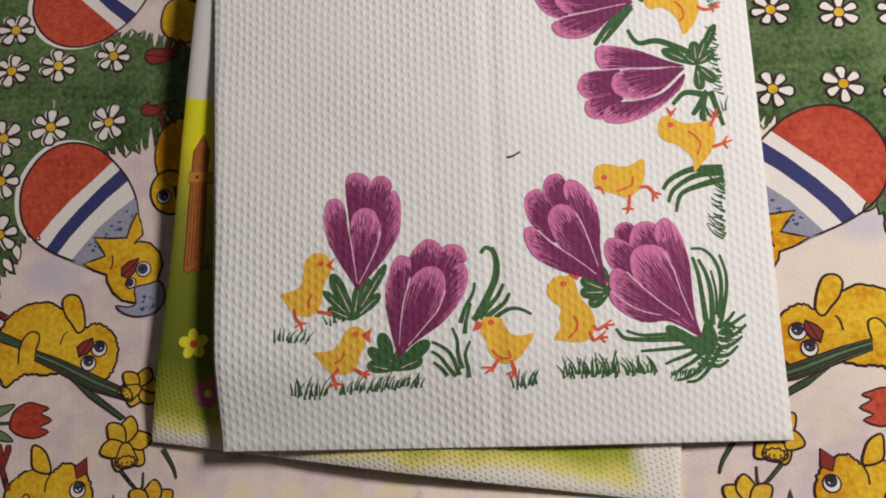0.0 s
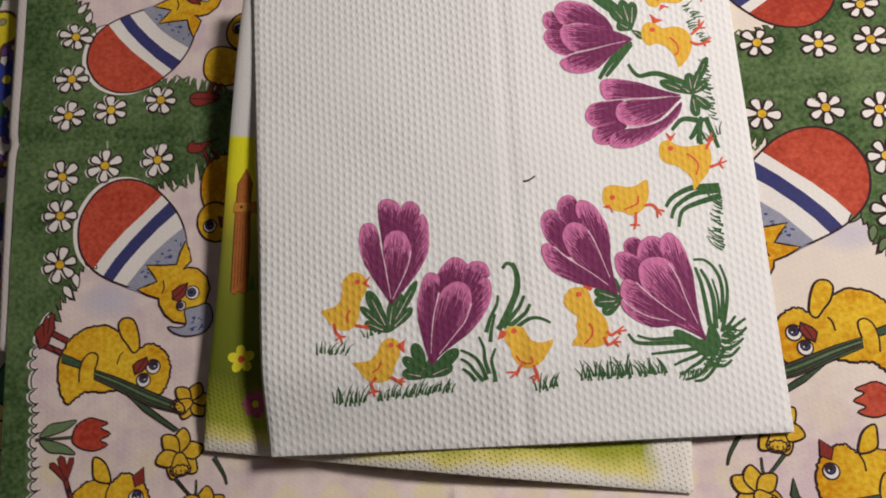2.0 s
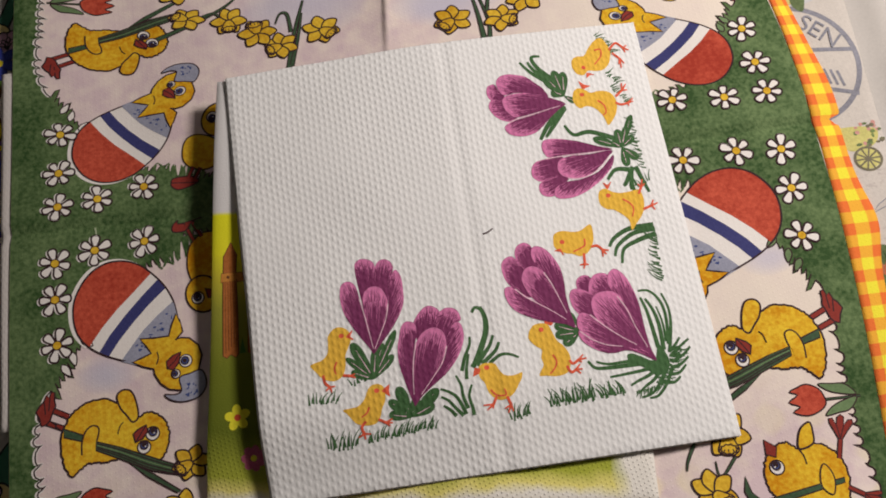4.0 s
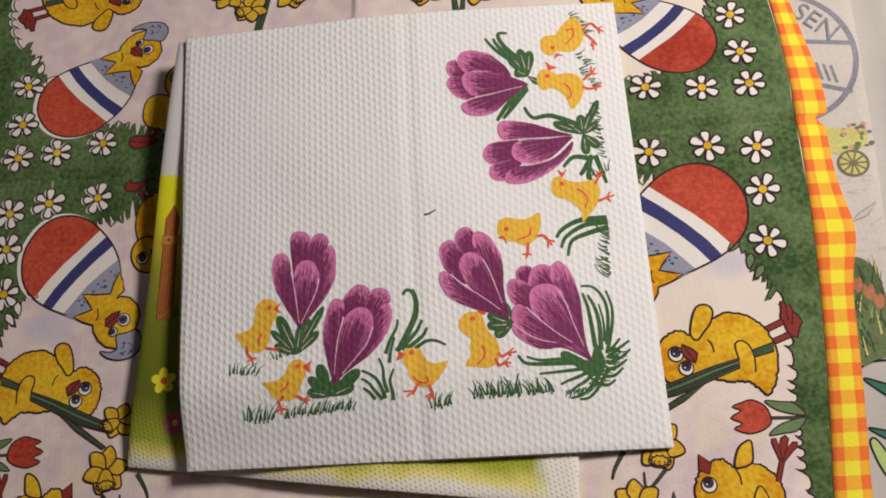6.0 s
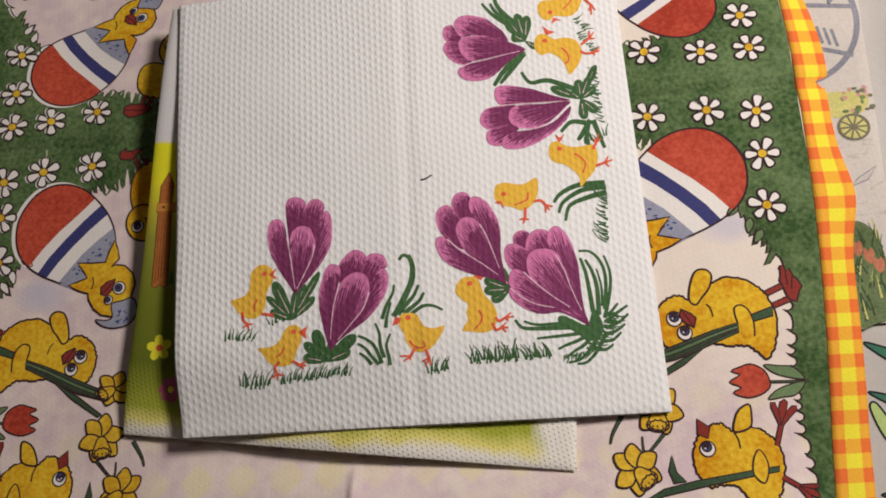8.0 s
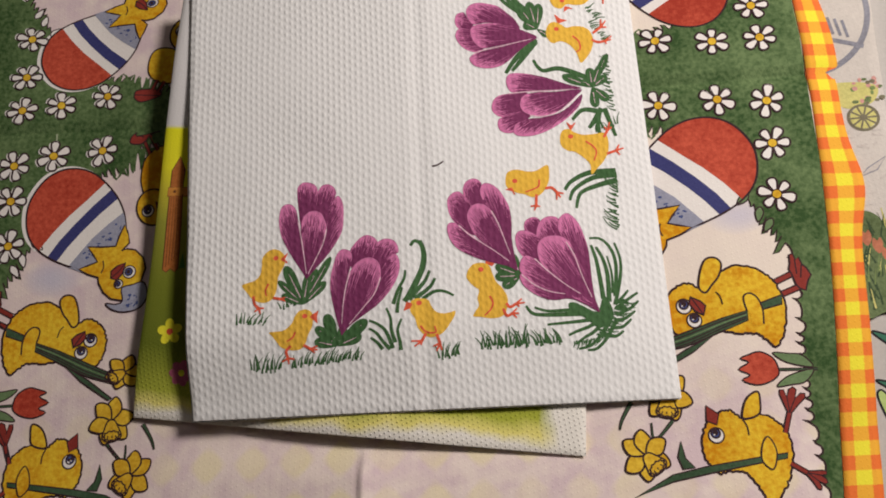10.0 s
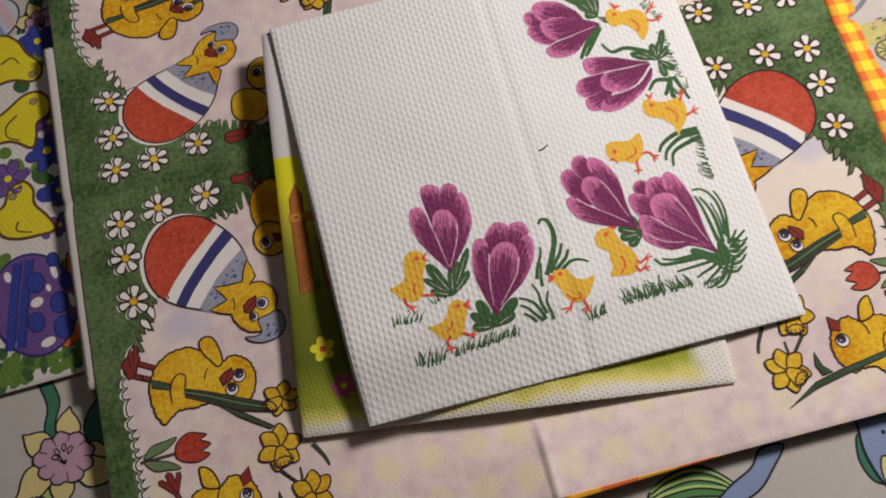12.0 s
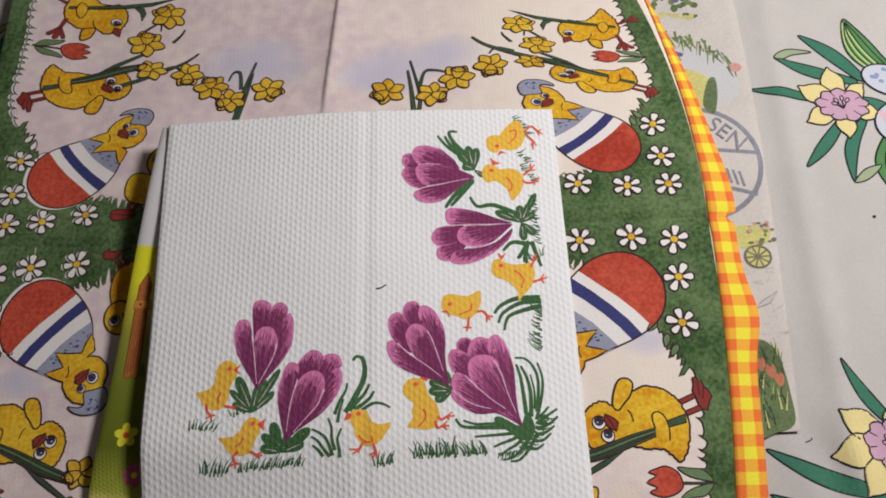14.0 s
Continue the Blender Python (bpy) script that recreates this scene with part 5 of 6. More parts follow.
def daffodil(place, u, v, r, turn, squash=1.0):
    pr, rnd = Print(place, h_egg, 0.00032), random.Random(int(u * 7 + v))
    pr.fill(ellipse(u, v, r * 0.3, r * 0.3 * squash, 0, 12), E_INK, False)
    for k in range(6):
        pr.cut('petal')
        a = turn + 60 * k + rnd.uniform(-8, 8)
        c, s = math.cos(radians(a)), math.sin(radians(a))
        q = [(0.1, 0.1), (0.5, 0.36), (0.85, 0.22), (1.05, 0.0), (0.85, -0.26), (0.5, -0.36), (0.1, -0.1)]
        pr.inked([(u + r * (x * c - y * s), v + squash * r * (x * s + y * c)) for x, y in q], E_FLOWER, E_INK, 0.65, True, 3)
    pr.cut('trumpet')
    ca, sa = math.cos(radians(turn + 20)), math.sin(radians(turn + 20))
    cu, cv = u + r * 0.42 * ca, v + squash * r * 0.42 * sa
    cone = [(-0.42, 0.16), (0.0, 0.36), (0.28, 0.44), (0.44, 0.2), (0.46, -0.2), (0.28, -0.44), (0.0, -0.36), (-0.42, -0.16)]
    pr.inked([(cu + r * (x * ca - y * sa), cv + squash * r * (x * sa + y * ca)) for x, y in cone], E_FLOWER, E_INK, 0.55, True, 3)
    mu, mv = cu + r * 0.22 * ca, cv + squash * r * 0.22 * sa
    ring = []
    for k in range(20):
        a, f = 2 * math.pi * k / 20, r * (0.40 if k % 2 else 0.32)
        x, y = 0.55 * f * math.cos(a), f * math.sin(a)
        ring.append((mu + x * ca - y * sa, mv + squash * (x * sa + y * ca)))
    pr.inked(ring, E_FLOWER, E_INK, 0.55, True, 3)
    for o in (-0.16, 0.02, 0.18):
        pr.line([(mu - o * r * sa, mv + squash * o * r * ca), (mu + r * 0.1 * ca - 1.3 * o * r * sa, mv + squash * r * (0.1 * sa + 1.3 * o * ca))], 0.45, E_INK, False, False)
    return pr.done("daffodil_print", egg_napkin, "printed yellow daffodil with dark outline")


def stem_print(place, paths, name="stem_print"):
    pr = Print(place, h_egg, 0.00027)
    for k, (width, pts) in enumerate(paths):
        if k:
            pr.cut("stem")
        pr.line(pts, width + 0.7, E_INK, False, True, 0.6, 8)
        pr.line(pts, width, E_STEM, False, True, 0.8, 8)
    return pr.done(name, egg_napkin, "printed grey-green flower stems")


DAISIES = {(1, -1): ((106.0, 7.3), (127.3, 6.6), (144.6, 8.6), (144.3, 25.1), (143.2, 44.3)), (-1, -1): ((108.7, 7.8), (127.7, 9.3), (142.6, 13.0), (142.6, 27.5), (142.0, 45.4)),
           (-1, 1): ((108.2, 15.4), (126.4, 12.2), (141.5, 10.4), (141.1, 24.9), (140.5, 42.0)), (1, 1): ((107.5, 18.9), (128.2, 16.9), (145.5, 16.9), (144.0, 30.2), (142.3, 45.9))}
for sx in (-1, 1):
    for sy in (-1, 1):
        place = quad_place(sx, sy)
        green_field(quad_place(sx, sy, False), sx, sy)
        egg_print(sx, sy)
        bunch_chick(near_right_bunch if (sx, sy) == (1, -1) else place)
        stalk_chick(place)
        tulip_print(place)
        for k, (u, v) in enumerate(DAISIES[sx, sy]):
            daisy(plain_place(sx, sy), u, v, 6.3, 17 * k + 9, 6, 0.8 if sx < 0 else 0.0, 0.86 if sy > 0 else 1.0)
        daffodil(place, 89.0, 131.5, 8.0, 30)
        daffodil(place, 98.0, 112.4, 8.2, 75)
        daffodil(place, 94.4, 95.0, 7.2, 10, 0.85)
        stem_print(place, [(0.8, [(101.5, 118.0), (93, 126.6), (92, 121)]), (1.0, [(86.0, 114), (82.6, 119.5), (81.4, 123.0)])])
        if sy > 0:
            there = plain_place(sx, sy)
            far = (25.4, 69.6), (46.0, 67.5), (57.3, 75.5), (72.9, 81.1)
            if sx < 0:
                far = (30.2, 74.9), (47.9, 70.2), (57.4, 77.8), (69.2, 85.6)
            for (u, v), r, turn in zip(far, (8.0, 7.4, 8.0, 7.6), (200, 320, 60, 250)):
                daffodil(there, u, v, r, turn, 0.8)
            if sx < 0:
                stalks = [(2.0, [(45.4, 58.0), (42.0, 74.0), (36.7, 90.3)]), (1.6, [(44.0, 60.0), (40.5, 72.0), (37.8, 84.3)]), (1.2, [(43.0, 76.0), (44.0, 84.6), (47.1, 85.4), (49.4, 80.9)])]
            else:
                stalks = [(2.0, [(37.4, 58.0), (36.4, 70.0), (34.8, 80.7)]), (1.6, [(39.6, 58.6), (40.2, 68.0), (36.0, 86.0)]), (1.2, [(40.0, 70.0), (42.5, 79.4), (47.7, 80.2), (52.0, 79.0)])]
            stem_print(there, stalks + [(1.8, [(104, 80.6), (88, 85.6), (72.0, 92.0), (64.8, 97.2)]), (1.2, [(84, 88.0), (76.0, 90.4), (72.6, 87.6)])])
hidden_chick(plain_place(-1, -1), [(95.2, 2.6), (86.4, 1.3), (86.7, 1.2), (89.6, 2.5), (92.4, 5.9), (97.4, 5.6), (97.4, 2.8), (95.3, 0.7)], [[(92.1, 4.3), (89.2, 10.6)], [(89.4, 2.8), (86.0, 9.3)]],
             [(92.4, 19.2), (91.4, 13.3), (88.5, 9.7), (84.2, 7.6), (79.2, 10.6), (81.9, 28.6), (89.7, 27.8), (91.9, 23.8)], (86.8, 32.5))
hidden_chick(plain_place(-1, 1), [(97.3, 15.3), (96.0, 17.2), (89.6, 17.2), (86.5, 15.7), (86.3, 14.0), (90.3, 12.5), (94.3, 11.9), (96.8, 13.4)], [[(90.6, 15.7), (87.9, 21.0)], [(87.9, 15.0), (84.9, 20.2)]],
             [(92.1, 28.3), (90.6, 32.9), (87.1, 34.9), (81.6, 33.9), (77.0, 30.0), (78.0, 21.5), (82.8, 19.1), (88.5, 20.6), (91.6, 23.8)], (76.8, 40.4))
pr = Print(quad_place(-1, -1), h_egg, 0.0003)
pr.line([(128, -0.5), (127.2, 2.4), (127.6, 5.0)], 0.7, paper("egg", "loose_fibre", ink(160, 170, 140)), False, True, 0.5)
pr.done("pale_fibre", egg_napkin, "pale loose fibre on the green print")

# gingham hem along the right and the far side
G_MAT = bpy.data.materials.new("gingham_hem")
G_MAT.use_nodes = True
nt = G_MAT.node_tree
uvn = nt.nodes.new("ShaderNodeUVMap")
uvn.uv_map = "cells"
sep = nt.nodes.new("ShaderNodeSeparateXYZ")
nt.links.new(uvn.outputs[0], sep.inputs[0])
bars = []
for k in (0, 1):
    wob = nt.nodes.new("ShaderNodeTexNoise")
    wob.inputs["Scale"].default_value = 5
    nt.links.new(uvn.outputs[0], wob.inputs["Vector"])
    f = maths(nt, "MODULO", maths(nt, "ADD", sep.outputs[k], maths(nt, "MULTIPLY", wob.outputs[0], 0.12)), 2.0)
    bars.append(maths(nt, "MULTIPLY", maths(nt, "SUBTRACT", f, 0.96), 12.0, True))
both = maths(nt, "MULTIPLY", maths(nt, "ADD", *bars), 0.5)
ramp = nt.nodes.new("ShaderNodeValToRGB")
ramp.color_ramp.elements[0].color = (*ink(250, 215, 50), 1)
ramp.color_ramp.elements[1].color = (*ink(222, 108, 40), 1)
mid = ramp.color_ramp.elements.new(0.5)
mid.color = (*ink(240, 165, 45), 1)
nt.links.new(both, ramp.inputs[0])
nt.links.new(ramp.outputs[0], nt.nodes["Principled BSDF"].inputs["Base Color"])
nt.nodes["Principled BSDF"].inputs["Roughness"].default_value = 0.85
rel = nt.nodes.new("ShaderNodeGroup")
rel.node_tree = RELIEF["egg"][0]
bump = nt.nodes.new("ShaderNodeBump")
bump.inputs["Distance"].default_value = 0.0002
nt.links.new(rel.outputs[0], bump.inputs["Height"])
nt.links.new(bump.outputs[0], nt.nodes["Principled BSDF"].inputs["Normal"])


def hem_edge(v):
    """Outer edge of the hem, which narrows where the paper dips away."""
    if v > 4:
        return 172.2 - 0.1 * (v - 4) * ease(4, 40, v) - 0.0011 * (v - 4) ** 2
    return 170.6 + 3.8 * math.exp(-((v + 42) / 14) ** 2) - 0.00054 * max(0, -v - 18) ** 2


def hem(name, inner, outer, n, cells_across, cell):
    verts, faces, uvs = [], [], []
    across = 6
    run = 0.0
    for j in range(n + 1):
        a, b = inner(j / n), outer(j / n)
        if j:
            pa = inner((j - 1) / n)
            run += math.hypot(a[0] - pa[0], a[1] - pa[1]) / cell
        for i in range(across + 1):
            k = i / across
            x, y = egg_place(a[0] + (b[0] - a[0]) * k, a[1] + (b[1] - a[1]) * k)
            verts.append((x, y, h_egg(x, y) + 0.00004 - 0.0006 * k * k))
            uvs.append((cells_across[0] + (cells_across[1] - cells_across[0]) * k, run))
    w = across + 1
    for j in range(n):
        for i in range(across):
            q = j * w + i
            faces.append((q, q + 1, q + 1 + w, q + w))
    ob = mesh_object(name, verts, faces, [G_MAT], [0] * len(faces), egg_napkin, "yellow and orange gingham hem of the napkin", tuple(egg_napkin.location))
    layer = ob.data.uv_layers.new(name="cells")
    for loop in ob.data.loops:
        layer.data[loop.index].uv = uvs[loop.vertex_index]
    solid = ob.modifiers.new("thickness", "SOLIDIFY")
    solid.thickness, solid.offset = 0.0007, -1
    return ob


hem("gingham_hem", lambda t: (green_edge(-152 + 284 * t) + 0.15, -152 + 284 * t), lambda t: (hem_edge(-152 + 284 * t), -152 + 284 * t), 120, (1.15, 3.6), 4.6)
hem("gingham_hem", lambda t: (131 - 104 * t, 116.6 + 12.4 * t - 1.4 * math.sin(t * 3.14)), lambda t: (132 - 104 * t, 123.0 + 12.4 * t), 60, (0.0, 1.6), 4.4)

hem("gingham_hem", lambda t: (-4 - 42 * t, 139.2 + 0.8 * math.sin(t * 3.14)), lambda t: (-4 - 40 * t, 144.8 - 3.4 * t * t), 24, (0.0, 1.3), 4.4)

hem("gingham_hem", lambda t: (-3 + 58 * t, -153.9), lambda t: (-3 + 58 * t, -155.9 + 1.6 * t), 24, (1.1, 1.5), 14.0)

# ---- meadow napkin: wash of yellow and green, fence and flowers ----
def wash_material():
    m = bpy.data.materials.new("meadow_wash")
    m.use_nodes = True
    nt = m.node_tree
    bsdf = nt.nodes["Principled BSDF"]
    bsdf.inputs["Roughness"].default_value = 0.82
    bsdf.inputs["Specular IOR Level"].default_value = 0.18
    geo = nt.nodes.new("ShaderNodeNewGeometry")
    sep = nt.nodes.new("ShaderNodeSeparateXYZ")
    nt.links.new(geo.outputs["Position"], sep.inputs[0])
    streak = nt.nodes.new("ShaderNodeTexNoise")
    streak.inputs["Scale"].default_value, streak.inputs["Detail"].default_value = 55, 4
    nt.links.new(geo.outputs["Position"], streak.inputs["Vector"])
    blur = maths(nt, "MULTIPLY", maths(nt, "SUBTRACT", streak.outputs[0], 0.5), 0.010)
    x = maths(nt, "ADD", sep.outputs[0], 0.0229)
    y = maths(nt, "SUBTRACT", sep.outputs[1], 0.0069)
    up = maths(nt, "ADD", maths(nt, "MULTIPLY", x, 0.148), maths(nt, "MULTIPLY", y, 0.989))
    right = maths(nt, "SUBTRACT", 0.159, maths(nt, "SUBTRACT", maths(nt, "MULTIPLY", x, 0.989), maths(nt, "MULTIPLY", y, 0.148)))
    ramp = nt.nodes.new("ShaderNodeValToRGB")
    els = ramp.color_ramp.elements
    els[0].position, els[0].color = 0.015, (*ink(226, 222, 214), 1)
    els[1].position, els[1].color = 0.915, (*ink(216, 214, 214), 1)
    for p, c in ((0.045, (222, 212, 124)), (0.085, (160, 166, 60)), (0.22, (98, 108, 32)), (0.42, (112, 120, 38)), (0.60, (146, 146, 56)), (0.70, (196, 184, 58)), (0.78, (240, 220, 46)), (0.905, (242, 224, 40))):
        e = els.new(p)
        e.color = (*ink(*c), 1)
    nt.links.new(maths(nt, "MULTIPLY", maths(nt, "ADD", up, maths(nt, "MULTIPLY", blur, maths(nt, "LESS_THAN", up, 0.09))), 1 / 0.1172), ramp.inputs[0])
    mix = nt.nodes.new("ShaderNodeMix")
    mix.data_type = "RGBA"
    near = maths(nt, "MULTIPLY", maths(nt, "SUBTRACT", maths(nt, "ADD", right, blur), 0.009), 160.0, True)
    nt.links.new(near, mix.inputs[0])
    mix.inputs[6].default_value = (*ink(226, 222, 214), 1)
    nt.links.new(ramp.outputs[0], mix.inputs[7])
    nt.links.new(mix.outputs[2], bsdf.inputs["Base Color"])
    rel = nt.nodes.new("ShaderNodeGroup")
    rel.node_tree = RELIEF["meadow"][0]
    bump = nt.nodes.new("ShaderNodeBump")
    bump.inputs["Distance"].default_value = RELIEF["meadow"][1]
    nt.links.new(rel.outputs[0], bump.inputs["Height"])
    nt.links.new(bump.outputs[0], bsdf.inputs["Normal"])
    return m


meadow.data.materials[0] = wash_material()
M_WOOD, M_WOOD_INK = paper("meadow", "fence_ink", ink(168, 98, 42), 0.25), paper("meadow", "fence_line", ink(96, 56, 30), 0.15)
M_RAIL, M_YELLOW = paper("meadow", "rail_ink", ink(192, 128, 54), 0.2), paper("meadow", "buttercup_ink", ink(240, 214, 52), 0.08)
M_PINK, M_RED = paper("meadow", "pink_ink", ink(172, 86, 112), 0.2), paper("meadow", "red_ink", ink(202, 78, 52), 0.1)
M_DARK = paper("meadow", "grass_ink", ink(70, 108, 40), 0.2)
pr = Print(meadow_mm, h_meadow)
for dx in (0.0, 9.6):
    pr.inked([(-13.8 + dx, 60.0), (-12.4 + dx, 59.0), (-10.8 + dx, 60.2), (-9.0 + dx, 58.8), (-7.8 + dx, 60.0), (-6.4 + dx, 76.0), (-5.2 + dx, 92.0), (-4.2 + dx, 97.6), (-5.9 + dx, 103.0), (-9.4 + dx, 97.8), (-10.8 + dx, 88.0), (-12.6 + dx, 72.0)], M_WOOD, M_WOOD_INK, 0.35, False)
    for k in range(5):
        pr.line([(-12.6 + 1.15 * k + dx, 61.0 + k), (-11.4 + 1.1 * k + dx, 74.0), (-9.6 + 0.9 * k + dx, 90.0)], 0.28, M_WOOD_INK, False, True, 0.6)
pr.inked([(-11.6, 88.0), (4, 86.6), (4, 90.0), (-11.0, 91.4)], M_RAIL, M_WOOD_INK, 0.3, False)
pr.fill(ellipse(-8.6, 89.6, 0.6, 0.6, 0, 10), M_WOOD_INK, False)
pr.fill([(-7.4, 60), (-5.8, 66), (-5.0, 60)], M_DARK, False)
pr.done("fence_print", meadow, "printed brown wooden picket fence")


def small_flower(u, v, r, petals, mat, eye_mat, label, turn=20):
    pr = Print(meadow_mm, h_meadow)
    for k in range(petals):
        a = radians(turn + 360 * k / petals)
        pr.fill(ellipse(u + r * 0.58 * math.cos(a), v + r * 0.58 * math.sin(a), r * 0.45, r * 0.36, math.degrees(a), 14), mat, False)
    pr.fill(ellipse(u, v, r * 0.26, r * 0.26, 0, 12), eye_mat, False)
    pr.done("flower_print", meadow, label)


small_flower(-10.6, 36.6, 4.8, 5, M_YELLOW, M_RED, "printed yellow flower with a red eye")
small_flower(-6.2, 21.2, 4.6, 7, M_PINK, M_YELLOW, "printed pink star-shaped flower")

# ---- white folded edge between the left napkins ----
strip = tagged(sheet("white_napkin", bilinear((-0.0972, 0.0455), (-0.085, 0.045), (-0.083, 0.193), (-0.0946, 0.1935)), 8, 60, lambda x, y: h_egg(max(x, -0.0895), y) - 0.0004 - 0.03 * max(0.0, -0.0895 - x), lambda x, y: 0.0010,
                     paper("garden", "strip_white", ink(214, 208, 204), 0.04), (-0.08, 0.12, 0)),
               "plain white folded napkin edge beneath the chick napkin", "napkin")

# ---- garden napkin ----
L_INK, L_YELLOW = paper("garden", "brown_ink", ink(96, 66, 40), 0.15), paper("garden", "lemon_ink", ink(222, 204, 44), 0.10)
L_GREEN, L_DARK = paper("garden", "leaf_ink", ink(92, 124, 48), 0.3), paper("garden", "ivy_ink", ink(58, 92, 50), 0.3)
L_BLUE, L_VIOLET = paper("garden", "blue_ink", ink(50, 62, 146), 0.15), paper("garden", "violet_ink", ink(104, 74, 138), 0.2)
L_ORANGE, L_GREY = paper("garden", "orange_ink", ink(206, 104, 48), 0.15), paper("garden", "grey_ink", ink(150, 146, 110), 0.1)
L_WHITE, L_NAVY = paper("garden", "clean_white", ink(226, 222, 222), 0.03), paper("garden", "navy_ink", ink(44, 46, 104), 0.1)
rnd = random.Random(8)
pr = Print(world_mm, h_left, 0.00005)
for k in range(300):
    x, y = rnd.uniform(-250, -97.5), rnd.uniform(58, 205)
    n = rnd.uniform(2.0, 4.6)
    pr.fill(ellipse(x, y, n, n * rnd.uniform(0.6, 1.0), rnd.uniform(0, 180), 12), rnd.choice((L_GREEN, L_DARK, L_GREEN, L_VIOLET, L_BLUE)), False)
    pr.z = 0.00005 + (k % 12) * Print.STEP
pr.done("foliage_print", garden, "printed dots of green leaves and violets", "stuff")
pr = Print(world_mm, h_left, 0.00009)
for k in range(150):
    x, y = rnd.uniform(-250, -96.5), rnd.uniform(57, 67)
    pr.fill(ellipse(x, y, rnd.uniform(2.2, 4.2), rnd.uniform(1.4, 2.4), rnd.uniform(0, 180), 10), rnd.choice((L_GREEN, L_DARK, L_GREEN)), False)
    pr.z = 0.00009 + (k % 12) * Print.STEP
pr.done("grass_print", garden, "printed mossy green grass along the edge", "stuff")


def violet(x, y, r, turn, mat):
    pr = Print(world_mm, h_left, 0.00013)
    for k in range(6):
        a = radians(turn + 60 * k)
        pr.inked(ellipse(x + r * 0.6 * math.cos(a), y + r * 0.6 * math.sin(a), r * 0.46, r * 0.30, math.degrees(a), 12), mat, L_NAVY, 0.4, False)
    pr.fill(ellipse(x, y, r * 0.2, r * 0.2, 0, 10), L_YELLOW, False)
    pr.done("violet_print", garden, "printed dark blue violet with a yellow eye")


for row in ((-101.5, 150, 9, 10, L_BLUE), (-99, 131, 6, 30, L_BLUE), (-119, 142, 8, 0, L_VIOLET), (-100.5, 116, 5, 15, L_VIOLET), (-99, 203, 8, 40, L_BLUE), (-99, 163, 6, 20, L_VIOLET), (-128, 160, 7, 5, L_BLUE)):
    violet(*row)


def garden_chick(outline, eye_at, wing):
    pr = Print(world_mm, h_left, 0.00016)
    pr.inked(outline, L_YELLOW, L_INK, 1.2)
    pr.inked(ellipse(*eye_at, 1.6, 1.5, 0, 14), L_GREY, L_INK, 0.4, False)
    pr.line(wing, 0.9, L_INK, False, True, 0.4)
    pr.done("chick_print", garden, "printed lemon yellow chick with brown outline")


garden_chick([(-130, 206), (-115.4, 210.4), (-108, 206), (-104, 198), (-99.2, 192), (-99.4, 186.6), (-103.6, 184.2), (-112, 187), (-122, 187), (-134, 192)], (-103.2, 187.4), [(-116, 196), (-111, 198), (-108, 194)])
garden_chick([(-130, 168), (-118, 172.5), (-108, 178.4), (-101, 178), (-97.6, 172.6), (-99.0, 166.4), (-104, 164), (-105, 158), (-107.6, 153.2), (-116, 158.6), (-130, 160)], (-104.4, 174.4), [(-112, 170), (-117, 166), (-117, 161), (-112, 158)])
garden_chick([(-119, 137), (-113, 139), (-109.4, 134.4), (-109.6, 128), (-105, 121), (-102.6, 114.6), (-110, 114.0), (-119, 115), (-125, 119), (-125, 128), (-121.6, 131)], (-118.0, 133.6), [(-117, 122), (-118, 118.4), (-112, 116)])
garden_chick([(-150, 130), (-140, 136), (-132, 131), (-131, 120), (-138, 112), (-150, 112)], (-136, 130), [(-146, 122), (-142, 117), (-138, 116)])

pr = Print(world_mm, h_left, 0.00022)
pr.inked([(-99.5, 103.0), (-96.6, 99), (-96.6, 84), (-97.0, 70), (-98.6, 67.4), (-106, 66.0), (-103, 80), (-101, 92)], L_ORANGE, L_INK, 0.7)
for y0 in (92, 80):
    pr.fill([(-101, y0), (-98.0, y0 + 4), (-97.4, y0 - 3), (-99.4, y0 - 7)], L_YELLOW)
pr.inked(ellipse(-115.0, 86, 16.6, 21.4, 12, 40), L_VIOLET, L_NAVY, 0.9, False)
for x, y, rx, ry in ((-113.8, 86.4, 2.6, 2.0), (-105.6, 97.0, 1.3, 3.0), (-111.4, 69.4, 3.0, 1.8), (-125.2, 71.6, 2.4, 1.6), (-100.2, 83.6, 1.2, 3.2), (-124.0, 99.8, 1.4, 2.4), (-108.6, 91.0, 1.0, 1.6)):
    pr.fill(ellipse(x, y, rx, ry, 12, 12), L_WHITE, False)
for xs, w in (((-126.6, -123.4, -119.6), 3.6), ((-122.4, -119.0, -114.8), 3.4)):
    pr.line([(xs[0], 70.0), (xs[1], 87), (xs[2], 104.6)], w, L_BLUE, False, True)
    pr.line([(xs[0] + 1.9, 69.4), (xs[1] + 1.9, 87), (xs[2] + 1.9, 104.8)], 0.6, L_NAVY, False, True)
for x, y, r in ((-113.4, 94.6, 3.9), (-105.1, 83.9, 3.9), (-101.0, 92.0, 3.0), (-104.6, 73.6, 4.2), (-115.0, 78.4, 3.6), (-105.4, 102.2, 2.6)):
    pr.inked(ellipse(x, y, r * 0.92, r * 1.12, 10, 18), L_BLUE, L_NAVY, 0.6, False)
pr.done("egg_print", garden, "printed purple and blue Easter egg with round spots")

